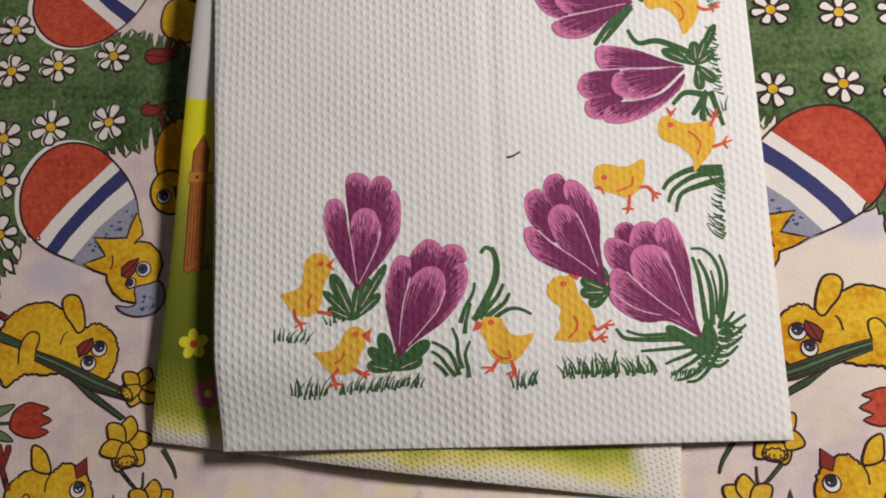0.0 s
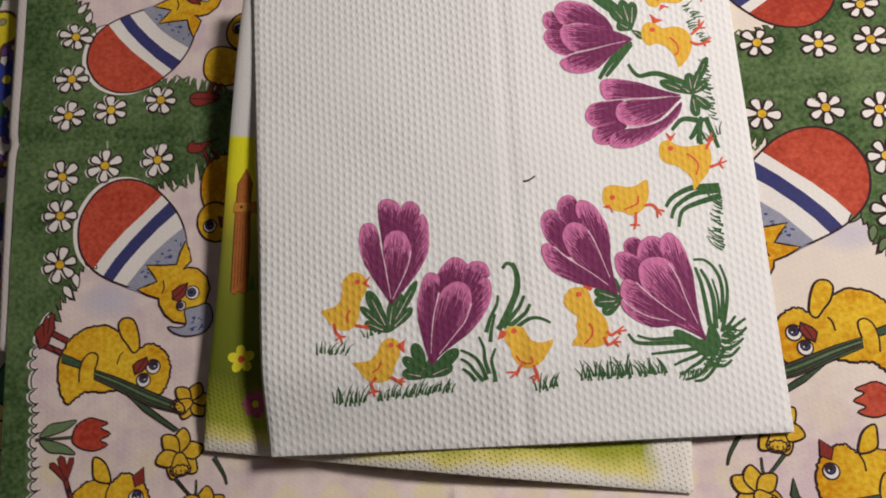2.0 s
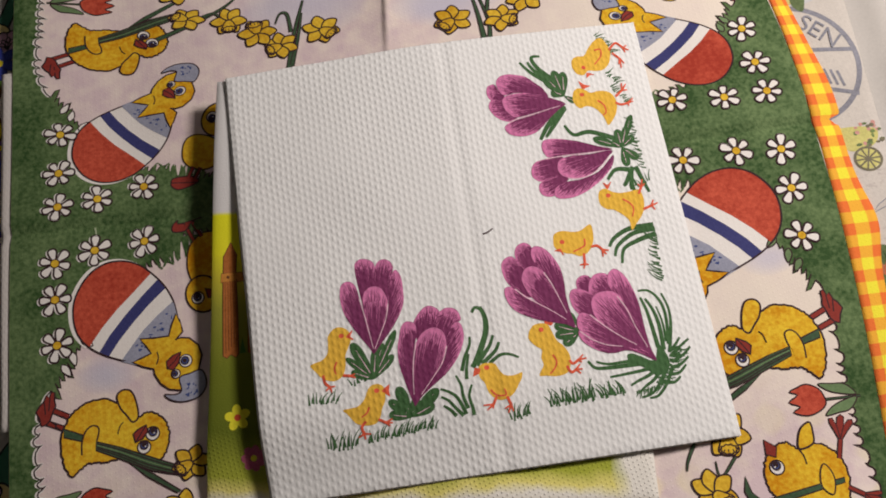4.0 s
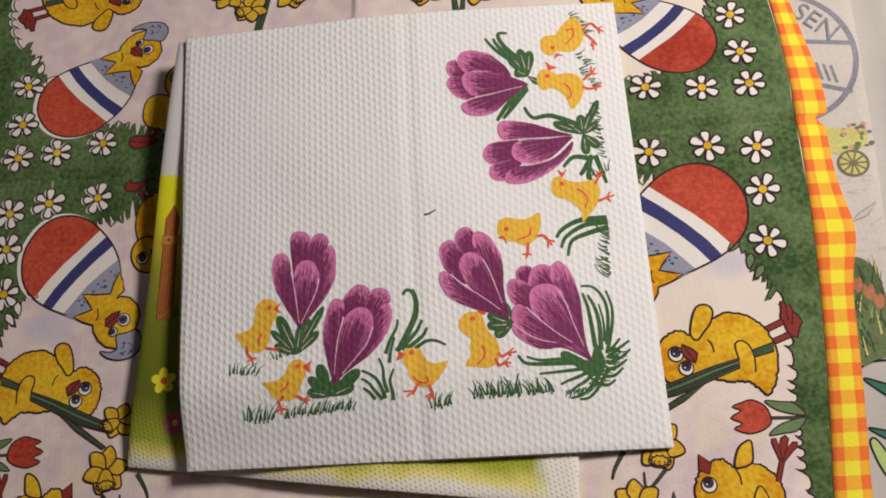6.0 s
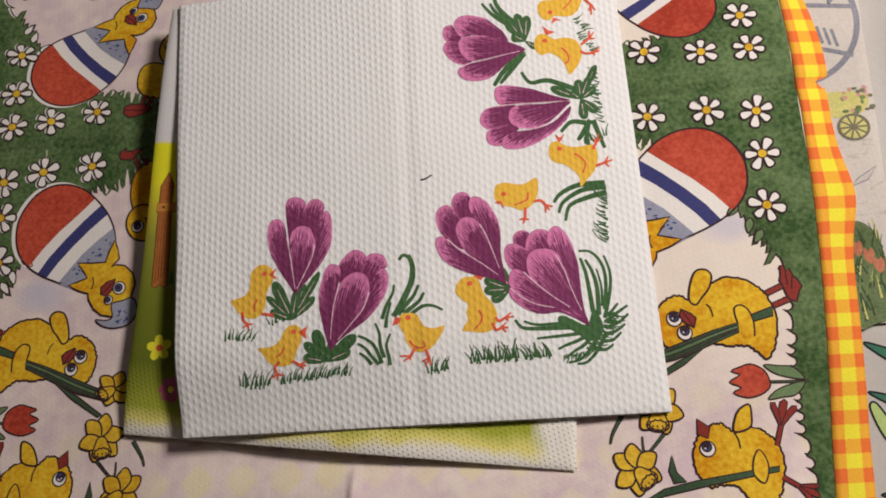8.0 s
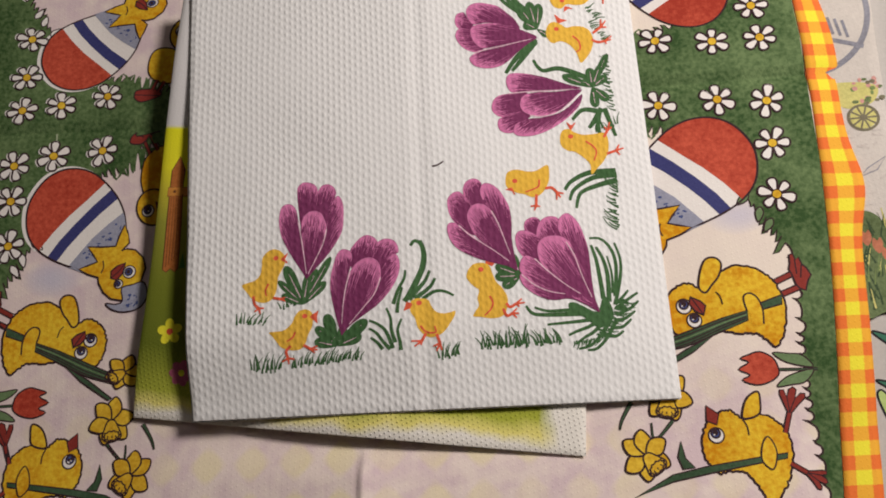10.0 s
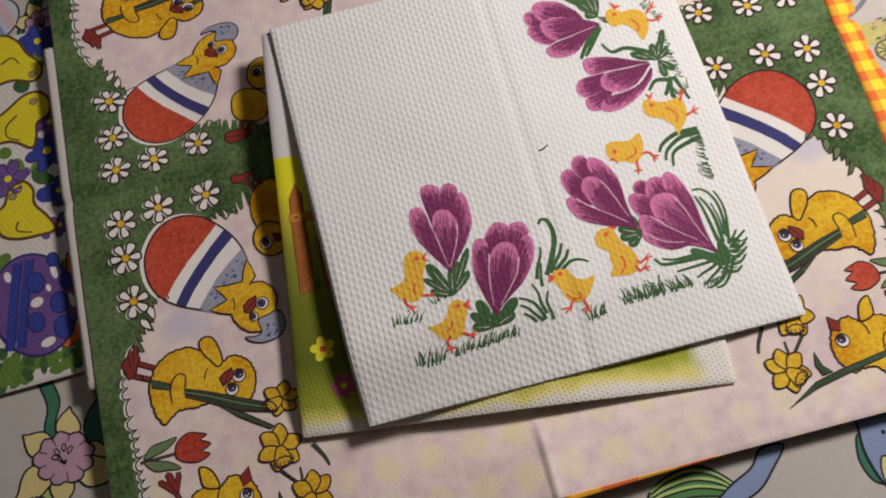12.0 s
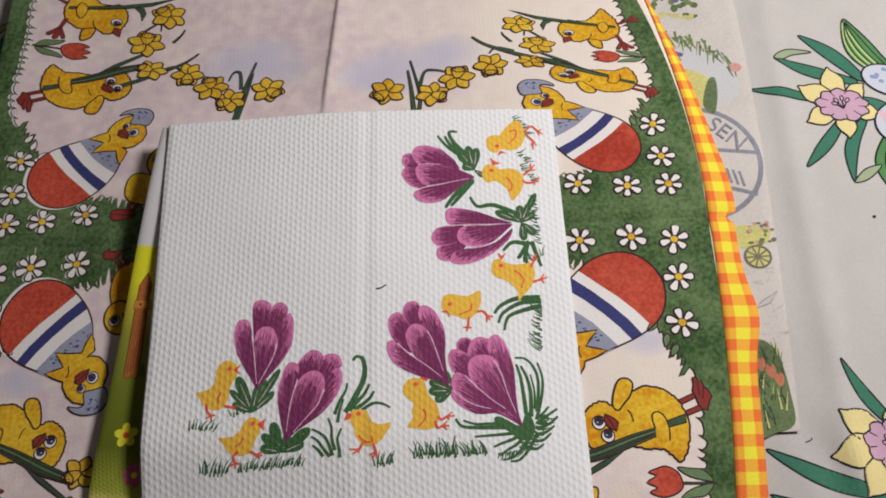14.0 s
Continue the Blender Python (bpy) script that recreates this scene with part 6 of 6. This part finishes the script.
# ---- postcard napkin ----
P_GREY, P_FAINT = paper("postcard", "postmark_ink", ink(126, 126, 136), 0.3), paper("postcard", "faint_ink", ink(186, 178, 172), 0.1)
P_GREEN, P_MOSS = paper("postcard", "foliage_ink", ink(104, 122, 70), 0.35), paper("postcard", "moss_ink", ink(88, 104, 64), 0.4)
P_STRAW, P_PINK = paper("postcard", "straw_ink", ink(188, 182, 112), 0.2), paper("postcard", "petal_ink", ink(190, 140, 132), 0.2)
P_VIOLET, P_LINE = paper("postcard", "grape_ink", ink(92, 90, 124), 0.2), paper("postcard", "line_ink", ink(110, 104, 84), 0.2)
P_DEEP = paper("postcard", "deep_green_ink", ink(52, 70, 44), 0.2)
P_TULIP = paper("postcard", "tulip_ink", ink(178, 110, 82), 0.25)
pr = Print(world_mm, h_under)
ring = [(229 + 26.4 * math.cos(radians(a)), 139.5 + 26.4 * math.sin(radians(a))) for a in range(-80, 86, 4)]
pr.line(ring, 2.1, P_GREY, False, False)
pr.line([(226, 146.4), (238, 145), (254.6, 142.4)], 1.8, P_GREY)
pr.line([(226, 129.6), (238.5, 127), (251.4, 122.6)], 1.8, P_GREY)
for k in range(5):
    pr.line([(235.6 + 2.5 * k, 137.6 - 0.9 * k), (236.6 + 2.5 * k, 130.4 - 0.9 * k)], 1.1, P_GREY, False, False)
pr.done("postmark", postcard, "grey printed round postmark")
text = bpy.data.curves.new("postmark_word", "FONT")
text.body, text.size, text.align_x, text.align_y = "SEN", 0.0105, "CENTER", "CENTER"
text.extrude = 0.00002
text.materials.append(P_GREY)
word = new("postmark_word", text)
word.parent = postcard
word.matrix_basis = Matrix.Translation(-postcard.location) @ pose(0.2435, 0.1525, h_under(0.2435, 0.1525) + 0.0003, 0, 0, -46)
word["label"] = "grey postmark lettering"
pr, rnd = Print(world_mm, h_under), random.Random(5)
pr.fill([(214, 196), (222, 200), (240, 196), (252, 184), (252, 172), (240, 166), (226, 170), (214, 182)], paper("postcard", "sky_wash", ink(188, 187, 188), 0.05))
pr.fill([(220, 190), (230, 188), (240, 182), (241, 172), (232, 166), (222, 172)], P_STRAW)
for k in range(60):
    t = k / 59
    x, y = 214 + 38 * t + rnd.uniform(-2, 2), 206 - 18 * t ** 3 + rnd.uniform(-3, 3)
    pr.line([(x, y), (x + rnd.uniform(-3, 3), y - rnd.uniform(3, 8))], rnd.uniform(0.6, 1.6), rnd.choice((P_GREEN, P_MOSS, P_GREEN)), False, False, 0.7)
    pr.z = 0.00005 + (k % 10) * Print.STEP
pr.fill(ellipse(253.5, 186, 2.6, 2.4), P_PINK, False)
for k in range(9):
    pr.fill(ellipse(226 + rnd.uniform(-4, 4), 194 + rnd.uniform(-2.5, 2.5), 1.5, 1.2, rnd.uniform(0, 180), 10), P_VIOLET, False)
pr.fill([(240, 180), (243.4, 181), (243, 172), (240, 163), (236, 168)], P_MOSS)
pr.done("farm_print", postcard, "printed faded farm yard with hanging foliage")
pr = Print(world_mm, h_under)
for k in range(40):
    pr.fill(ellipse(rnd.uniform(214, 246), rnd.uniform(214, 232), rnd.uniform(1.0, 2.4), rnd.uniform(0.8, 1.8), rnd.uniform(0, 180), 10), rnd.choice((P_GREEN, P_MOSS, P_VIOLET, P_STRAW)), False)
    pr.z = 0.00005 + (k % 8) * Print.STEP
pr.done("vine_print", postcard, "printed grape vine with violet berries")
pr = Print(world_mm, h_under)
pr.fill([(236, 108), (246, 108.6), (253, 106), (250, 100), (240, 99)], P_STRAW)
for k in range(26):
    pr.fill(ellipse(rnd.uniform(244, 255), rnd.uniform(100, 110), rnd.uniform(0.5, 1.3), rnd.uniform(0.5, 1.0), 0, 8), rnd.choice((P_PINK, P_LINE, P_MOSS, P_GREEN)), False)
pr.line(ellipse(246, 94.6, 5.2, 4.8, 0, 26), 0.9, P_LINE, True, False)
pr.fill(ellipse(246, 94.6, 4.6, 4.2, 0, 22), P_STRAW, False)
for k in range(5):
    a = radians(36 * k)
    pr.line([(246 - 4.8 * math.cos(a), 94.6 - 4.4 * math.sin(a)), (246 + 4.8 * math.cos(a), 94.6 + 4.4 * math.sin(a))], 0.7, P_LINE, False, False)
pr.done("cart_print", postcard, "printed flower cart with a spoked wheel")
pr = Print(world_mm, h_under)
for k in range(16):
    x = rnd.uniform(236, 252)
    y = rnd.choice((88, 89.5, 84, 66, 62))
    pr.line([(x, y), (x + rnd.uniform(1.5, 4), y + rnd.uniform(-1.2, 1.6))], rnd.uniform(0.4, 1.0), P_FAINT, False, False, 0.5)
pr.inked([(241, 72.6), (244, 75.6), (250.6, 79.2), (247, 74.6)], P_FAINT, P_GREY, 0.4, False)
pr.line([(247.4, 71.2), (252.0, 73.6)], 0.9, P_FAINT, False, False)
for pts, w in (([(-32.3, 265.7), (-28, 270.5), (-23.4, 273.0)], 2.0), ([(9.1, 257.9), (16, 262.5), (23.0, 266.5)], 1.1), ([(29, 262), (34, 266.5), (37, 270)], 1.0), ([(32, 262.5), (37, 265.5)], 0.8)):
    pr.line(pts, w, P_GREY, False, True, 0.6)
pr.done("faded_script", postcard, "unreadable faded grey handwriting strokes", "stuff")
pr = Print(world_mm, h_under)
pr.fill([(232, 58), (240, 60), (245, 56), (247, 48), (247.6, 38), (247, 27), (240, 24), (232, 25)], P_MOSS)
for k in range(120):
    x, y = rnd.uniform(232, 247), rnd.uniform(25, 54)
    pr.line([(x, y), (x + rnd.uniform(-3, 3), y + rnd.uniform(4, 9))], rnd.uniform(0.4, 1.1), rnd.choice((P_GREEN, P_STRAW, P_MOSS, P_DEEP, P_DEEP)), False, False, 0.7)
    pr.z = 0.00005 + (k % 10) * Print.STEP
for x, y in ((242, 47), (238.6, 50), (244.6, 43.6)):
    pr.fill([(x, y - 2.6), (x + 1.8, y), (x + 1.2, y + 3), (x, y + 2.0), (x - 1.2, y + 3), (x - 1.8, y)], P_TULIP)
pr.done("tulip_bed_print", postcard, "printed dark green tulip bed")

# ---- tablecloth print ----
T_INK, T_TEAL = paper("cloth", "outline_ink", ink(34, 36, 40), 0.08), paper("cloth", "teal_ink", ink(58, 112, 90), 0.14)
T_GREEN, T_LIME = paper("cloth", "stripe_ink", ink(80, 126, 72), 0.16), paper("cloth", "lime_ink", ink(170, 192, 120), 0.12)
T_CREAM, T_LILAC = paper("cloth", "cream_ink", ink(214, 198, 138), 0.08), paper("cloth", "lilac_ink", ink(186, 150, 170), 0.10)
T_BLUE, T_PALE = paper("cloth", "blue_ink", ink(128, 144, 178), 0.10), paper("cloth", "pale_ink", ink(188, 191, 202), 0.06)
T_PINK, T_SAGE = paper("cloth", "pink_ink", ink(206, 172, 180), 0.08), paper("cloth", "sage_ink", ink(150, 160, 128), 0.12)


def cloth_leaf(pts, mat=T_TEAL, fold=None):
    pr = Print(cloth_mm, h_cloth, 0.00010)
    pr.inked(pts, mat, T_INK, 0.7)
    if fold:
        pr.inked(fold, T_SAGE, T_INK, 0.6)
    return pr.done("leaf_print", tablecloth, "printed teal green leaf with black outline")


def blade(root, tip, half, bow=0.0):
    dx, dy = tip[0] - root[0], tip[1] - root[1]
    n = math.hypot(dx, dy)
    nx, ny = -dy / n, dx / n
    pts = []
    for t, w in ((0, 0.5), (0.3, 0.95), (0.55, 1.0), (0.8, 0.62), (1.0, 0.0), (0.8, -0.62), (0.55, -1.0), (0.3, -0.95), (0, -0.5)):
        o = half * w + bow * math.sin(math.pi * t)
        pts.append((root[0] + dx * t + nx * o, root[1] + dy * t + ny * o))
    return pts


def striped_leaf(root, tip, half, bow):
    pr = Print(cloth_mm, h_cloth, 0.00010)
    outline = blade(root, tip, half, bow)
    pr.inked(outline, T_GREEN, T_INK, 0.8)
    dx, dy = tip[0] - root[0], tip[1] - root[1]
    n = math.hypot(dx, dy)
    nx, ny = -dy / n, dx / n
    shape = ((0.0, 0.5), (0.2, 0.85), (0.45, 1.0), (0.7, 0.8), (0.95, 0.08))
    for k in (-0.62, -0.2, 0.22, 0.64):
        path = [(root[0] + dx * t + nx * (half * w * k + bow * math.sin(math.pi * t)), root[1] + dy * t + ny * (half * w * k + bow * math.sin(math.pi * t))) for t, w in shape]
        if k > -0.5:
            pr.line([(x + nx * 0.9, y + ny * 0.9) for x, y in path], half * 0.20, T_LIME, False, True, 0.5)
        pr.line(path, 0.7, T_INK, False, True, 0.2)
    return pr.done("leaf_print", tablecloth, "printed striped green tulip leaf")


def cloth_lily(cx, cy, tips, rx, ry, turn):
    """A daffodil: curled pointed petals behind a wide frilled trumpet."""
    pr, rnd = Print(cloth_mm, h_cloth, 0.00020), random.Random(int(cx))
    pr.fill(ellipse(cx, cy, rx * 0.7, ry * 0.7, 0, 14), T_CREAM, False)
    for k, (tx, ty) in enumerate(tips):
        pr.cut('petal', 'cream petal')
        dx, dy = tx - cx, ty - cy
        n = math.hypot(dx, dy)
        ux, uy, w, hook = dx / n, dy / n, n * 0.25, (0.05 if k % 2 else -0.05) * n
        q = [(0.2, 0.55), (0.5, 0.95), (0.68, 1.0), (0.84, 0.62), (0.94, 0.22), (1.0, 0.0), (0.9, -0.22), (0.78, -0.66), (0.62, -1.0), (0.45, -0.9), (0.2, -0.55)]
        pr.inked([(cx + ux * n * t - uy * (w * o + hook * t * t), cy + uy * n * t + ux * (w * o + hook * t * t)) for t, o in q], T_CREAM, T_INK, 0.7, True, 4)
    pr.cut('trumpet', 'lilac frilled trumpet')
    c, s = math.cos(radians(turn)), math.sin(radians(turn))
    frill, lobes = [], 9
    for k in range(lobes * 6):
        a = 2 * math.pi * k / (lobes * 6)
        f = 0.86 + 0.16 * abs(math.sin(a * lobes / 2 + 0.25 * math.sin(3 * a))) + rnd.uniform(-0.02, 0.02)
        x, y = rx * f * math.cos(a), ry * f * math.sin(a)
        frill.append((cx + x * c - y * s, cy + x * s + y * c))
    pr.inked(frill, T_LILAC, T_INK, 0.75, False)
    for k in range(lobes):
        a = 2 * math.pi * (k + 0.06) / lobes
        ends = [(rx * f * math.cos(a), ry * f * math.sin(a)) for f in (0.86, rnd.uniform(0.5, 0.7))]
        pr.line([(cx + x * c - y * s, cy + x * s + y * c) for x, y in ends], 0.55, T_INK, False, False, 0.4)
    for a, q in ((50, 0.34), (85, 0.40), (125, 0.36), (160, 0.30)):
        tipx, tipy = cx + q * rx * math.cos(radians(a)), cy + q * ry * math.sin(radians(a))
        pr.line([(cx, cy - 0.25 * ry), (tipx, tipy)], 0.7, T_INK, False, False)
        pr.inked(ellipse(tipx, tipy, 0.8, 1.3, a - 90, 12), T_LILAC, T_INK, 0.55, False)
    return pr.done("lily_print", tablecloth, "printed cream daffodil with lilac trumpet")


def cloth_egg(cx, cy, rx, ry, turn, style):
    pr, rnd = Print(cloth_mm, h_cloth, 0.00036), random.Random(int(cx))
    c, s = math.cos(radians(turn)), math.sin(radians(turn))
    pr.inked(ellipse(cx, cy, rx, ry, turn, 32), T_PALE, T_INK, 0.8, False)
    if style == "bands":
        for o, mat in ((-0.45, T_PINK), (0.1, T_BLUE), (0.55, T_PINK)):
            h = ry * math.sqrt(1 - (o + 0.0) ** 2) * 0.92
            pr.line([(cx + o * rx * c - t * h * s, cy + o * rx * s + t * h * c) for t in (-1, -0.5, 0, 0.5, 1)], rx * 0.26, mat, False, False)
    else:
        for k in range(9):
            a, q = rnd.uniform(0, 6.28), rnd.uniform(0.2, 0.78)
            x, y = rx * q * math.cos(a), ry * q * math.sin(a)
            pr.fill(ellipse(cx + x * c - y * s, cy + x * s + y * c, 1.2, 1.0, rnd.uniform(0, 180), 10), T_BLUE if style == "stars" else rnd.choice((T_PINK, T_TEAL, T_BLUE)), False)
    return pr.done("egg_print", tablecloth, "printed pale Easter egg with painted pattern")


cloth_leaf(blade((284, 167), (255.8, 174.4), 2.2, -0.6))
cloth_leaf(blade((302, 174.6), (269, 189.4), 2.8, 0.8), T_TEAL, [(269.0, 189.6), (272, 192.4), (278, 194), (286.6, 191.8), (278, 190.8), (272.6, 188.6)])
cloth_leaf(blade((305.4, 176), (282.6, 201.2), 3.2, -1.6))
cloth_leaf(blade((292, 155.4), (272.2, 133.8), 2.6, 0.6))
cloth_leaf(blade((301.6, 155.4), (290.6, 125.4), 2.7, -3.2), T_TEAL, [(290.6, 125.2), (295.0, 125.6), (300.0, 128.6), (303.4, 132.6), (297, 131.4), (293.0, 128.4)])
cloth_leaf([(303, 166), (311, 164), (316, 158), (312, 154), (305, 157)])
striped_leaf((318, 177), (304.6, 208.4), 6.0, 3.0)
striped_leaf((334, 172), (338, 212), 8.0, -1.0)
striped_leaf((318, 150), (311.6, 111.4), 10.0, -3.6)
cloth_lily(294.0, 163.2, [(290.7, 183.1), (277.6, 175.3), (277.4, 155.0), (292.5, 146.3), (309.6, 156.4), (306.0, 172.8)], 11.4, 8.2, -12)
cloth_egg(316.6, 174.2, 11.6, 7.6, -28, "stars")
cloth_egg(317.2, 152.6, 11.6, 10.4, 20, "bands")
cloth_egg(332.0, 162.0, 12.4, 7.8, -10, "dots")
pr = Print(cloth_mm, h_cloth, 0.00010)
for x, y, turn in ((312.8, 90.4, -12), (314.0, 70.6, 12)):
    pr.inked(ellipse(x, y, 10.5, 4.6, turn, 26), T_BLUE, T_INK, 0.7, False)
    pr.inked(ellipse(x + 1.2, y, 7.6, 2.4, turn, 22), T_PINK, T_INK, 0.5, False)
pr.done("ear_print", tablecloth, "printed pair of blue ears with pink lining")
cloth_leaf(blade((283, 22), (266.8, 50.2), 2.4, 1.6))
cloth_leaf(blade((299, 26), (289.1, 57.8), 2.8, 1.2))
cloth_leaf(blade((272, -2), (232.6, 17.6), 3.2, 1.6))
cloth_leaf(blade((268, -8), (231.0, 1.2), 2.6, 2.6))
cloth_leaf(blade((231.6, -3), (242.4, -23), 2.4, -1.2), T_LIME)
cloth_leaf(blade((266, -24), (228.6, -31.6), 2.6, 3.0))
cloth_lily(280.0, 16.6, [(261.0, 29.7), (255.5, 14.8), (265.5, -2.3), (284.0, -1.7), (293.5, 21.5), (283.0, 31.5)], 11.8, 9.4, -16)
cloth_lily(-112.6, 24.7, [(-127.6, 36.6), (-107.2, 42.8), (-94.8, 23.1), (-95.2, 10.5), (-115.9, 7.0), (-132.9, 15.8)], 11.6, 9.8, -12)
cloth_leaf([(-119.6, 58), (-115.6, 58), (-111.6, 47.0), (-114.6, 38), (-114.6, 28), (-119.6, 28), (-118.6, 38), (-116.6, 46)])
cloth_leaf([(-104, 34), (-100.0, 41), (-94.0, 45), (-88, 44), (-90, 34), (-97, 26), (-102, 27)])
cloth_leaf(blade((-107, 212), (-91.6, 247), 2.8, -2.6), T_TEAL, [(-91.4, 246.6), (-98, 244.6), (-104, 239.6), (-97, 240.6)])
striped_leaf((-122, 226), (-111, 266), 9.5, -4.0)
cloth_egg(-120, 221, 14, 11, 20, "bands")
cloth_lily(-97.0, 213.0, [(-110, 218), (-101, 226), (-88, 222), (-84, 210), (-94, 200), (-106, 204)], 8.4, 7.4, 10)
cloth_leaf([(-130, -10), (-124, 12), (-118, 14), (-120, 0), (-122, -20)], T_LIME)
cloth_egg(-128, 6, 9, 7, 30, "bands")
# blue bow and plush-toy face beside it
striped_leaf((92, -48), (126, -56), 6.5, 5.0)
pr = Print(cloth_mm, h_cloth, 0.00020)
pr.inked([(136.0, -41.4), (144.6, -42.2), (138.0, -49.0), (130.0, -55.0), (118.0, -57.6), (112, -56.4), (120.6, -50.8), (130.6, -46.6)], T_BLUE, T_INK, 0.8)
pr.done("ribbon_print", tablecloth, "printed pale blue ribbon end")
cloth_leaf([(190, -44), (197, -50), (199, -58), (193, -62), (188, -54)])
cloth_leaf([(171.6, -46), (168.6, -54), (170.4, -62), (175, -64), (175, -54)])
pr = Print(cloth_mm, h_cloth, 0.00036)
pr.inked([(173.6, -34), (172.6, -44), (171.6, -54), (175, -66), (186, -70), (195, -66), (191.6, -54), (188.6, -44), (188.6, -34)], T_BLUE, T_INK, 0.8)
pr.inked([(176.4, -55.6), (182, -57.4), (187.6, -56.0), (190.6, -64), (182, -68), (174.6, -64)], T_CREAM, T_INK, 0.7)
for x, y in ((180.6, -47.6), (186.2, -47.4)):
    pr.fill(ellipse(x, y, 0.8, 0.9, 0, 10), T_INK, False)
pr.line([(184.0, -49.6), (182.2, -51.4), (183.8, -52.4), (184.6, -50.4)], 0.6, T_INK)
pr.line([(180.8, -53.0), (182.2, -55.0), (183.6, -53.0), (185.2, -54.8), (186.6, -52.6)], 0.6, T_INK)
pr.done("toy_face_print", tablecloth, "printed plain blue toy face with cream bib")
pr = Print(cloth_mm, h_cloth, 0.00010)
pr.fill(ellipse(294.6, 109.0, 0.8, 0.7, 20, 10), T_INK, False)
pr.done("dark_speck", tablecloth, "tiny dark speck")
pr = Print(cloth_mm, h_cloth, 0.00010)
pr.line([(247.6, 19.4), (249.6, 20.0), (250.4, 21.0)], 0.4, T_INK)
pr.done("dark_thread", tablecloth, "short dark thread end")
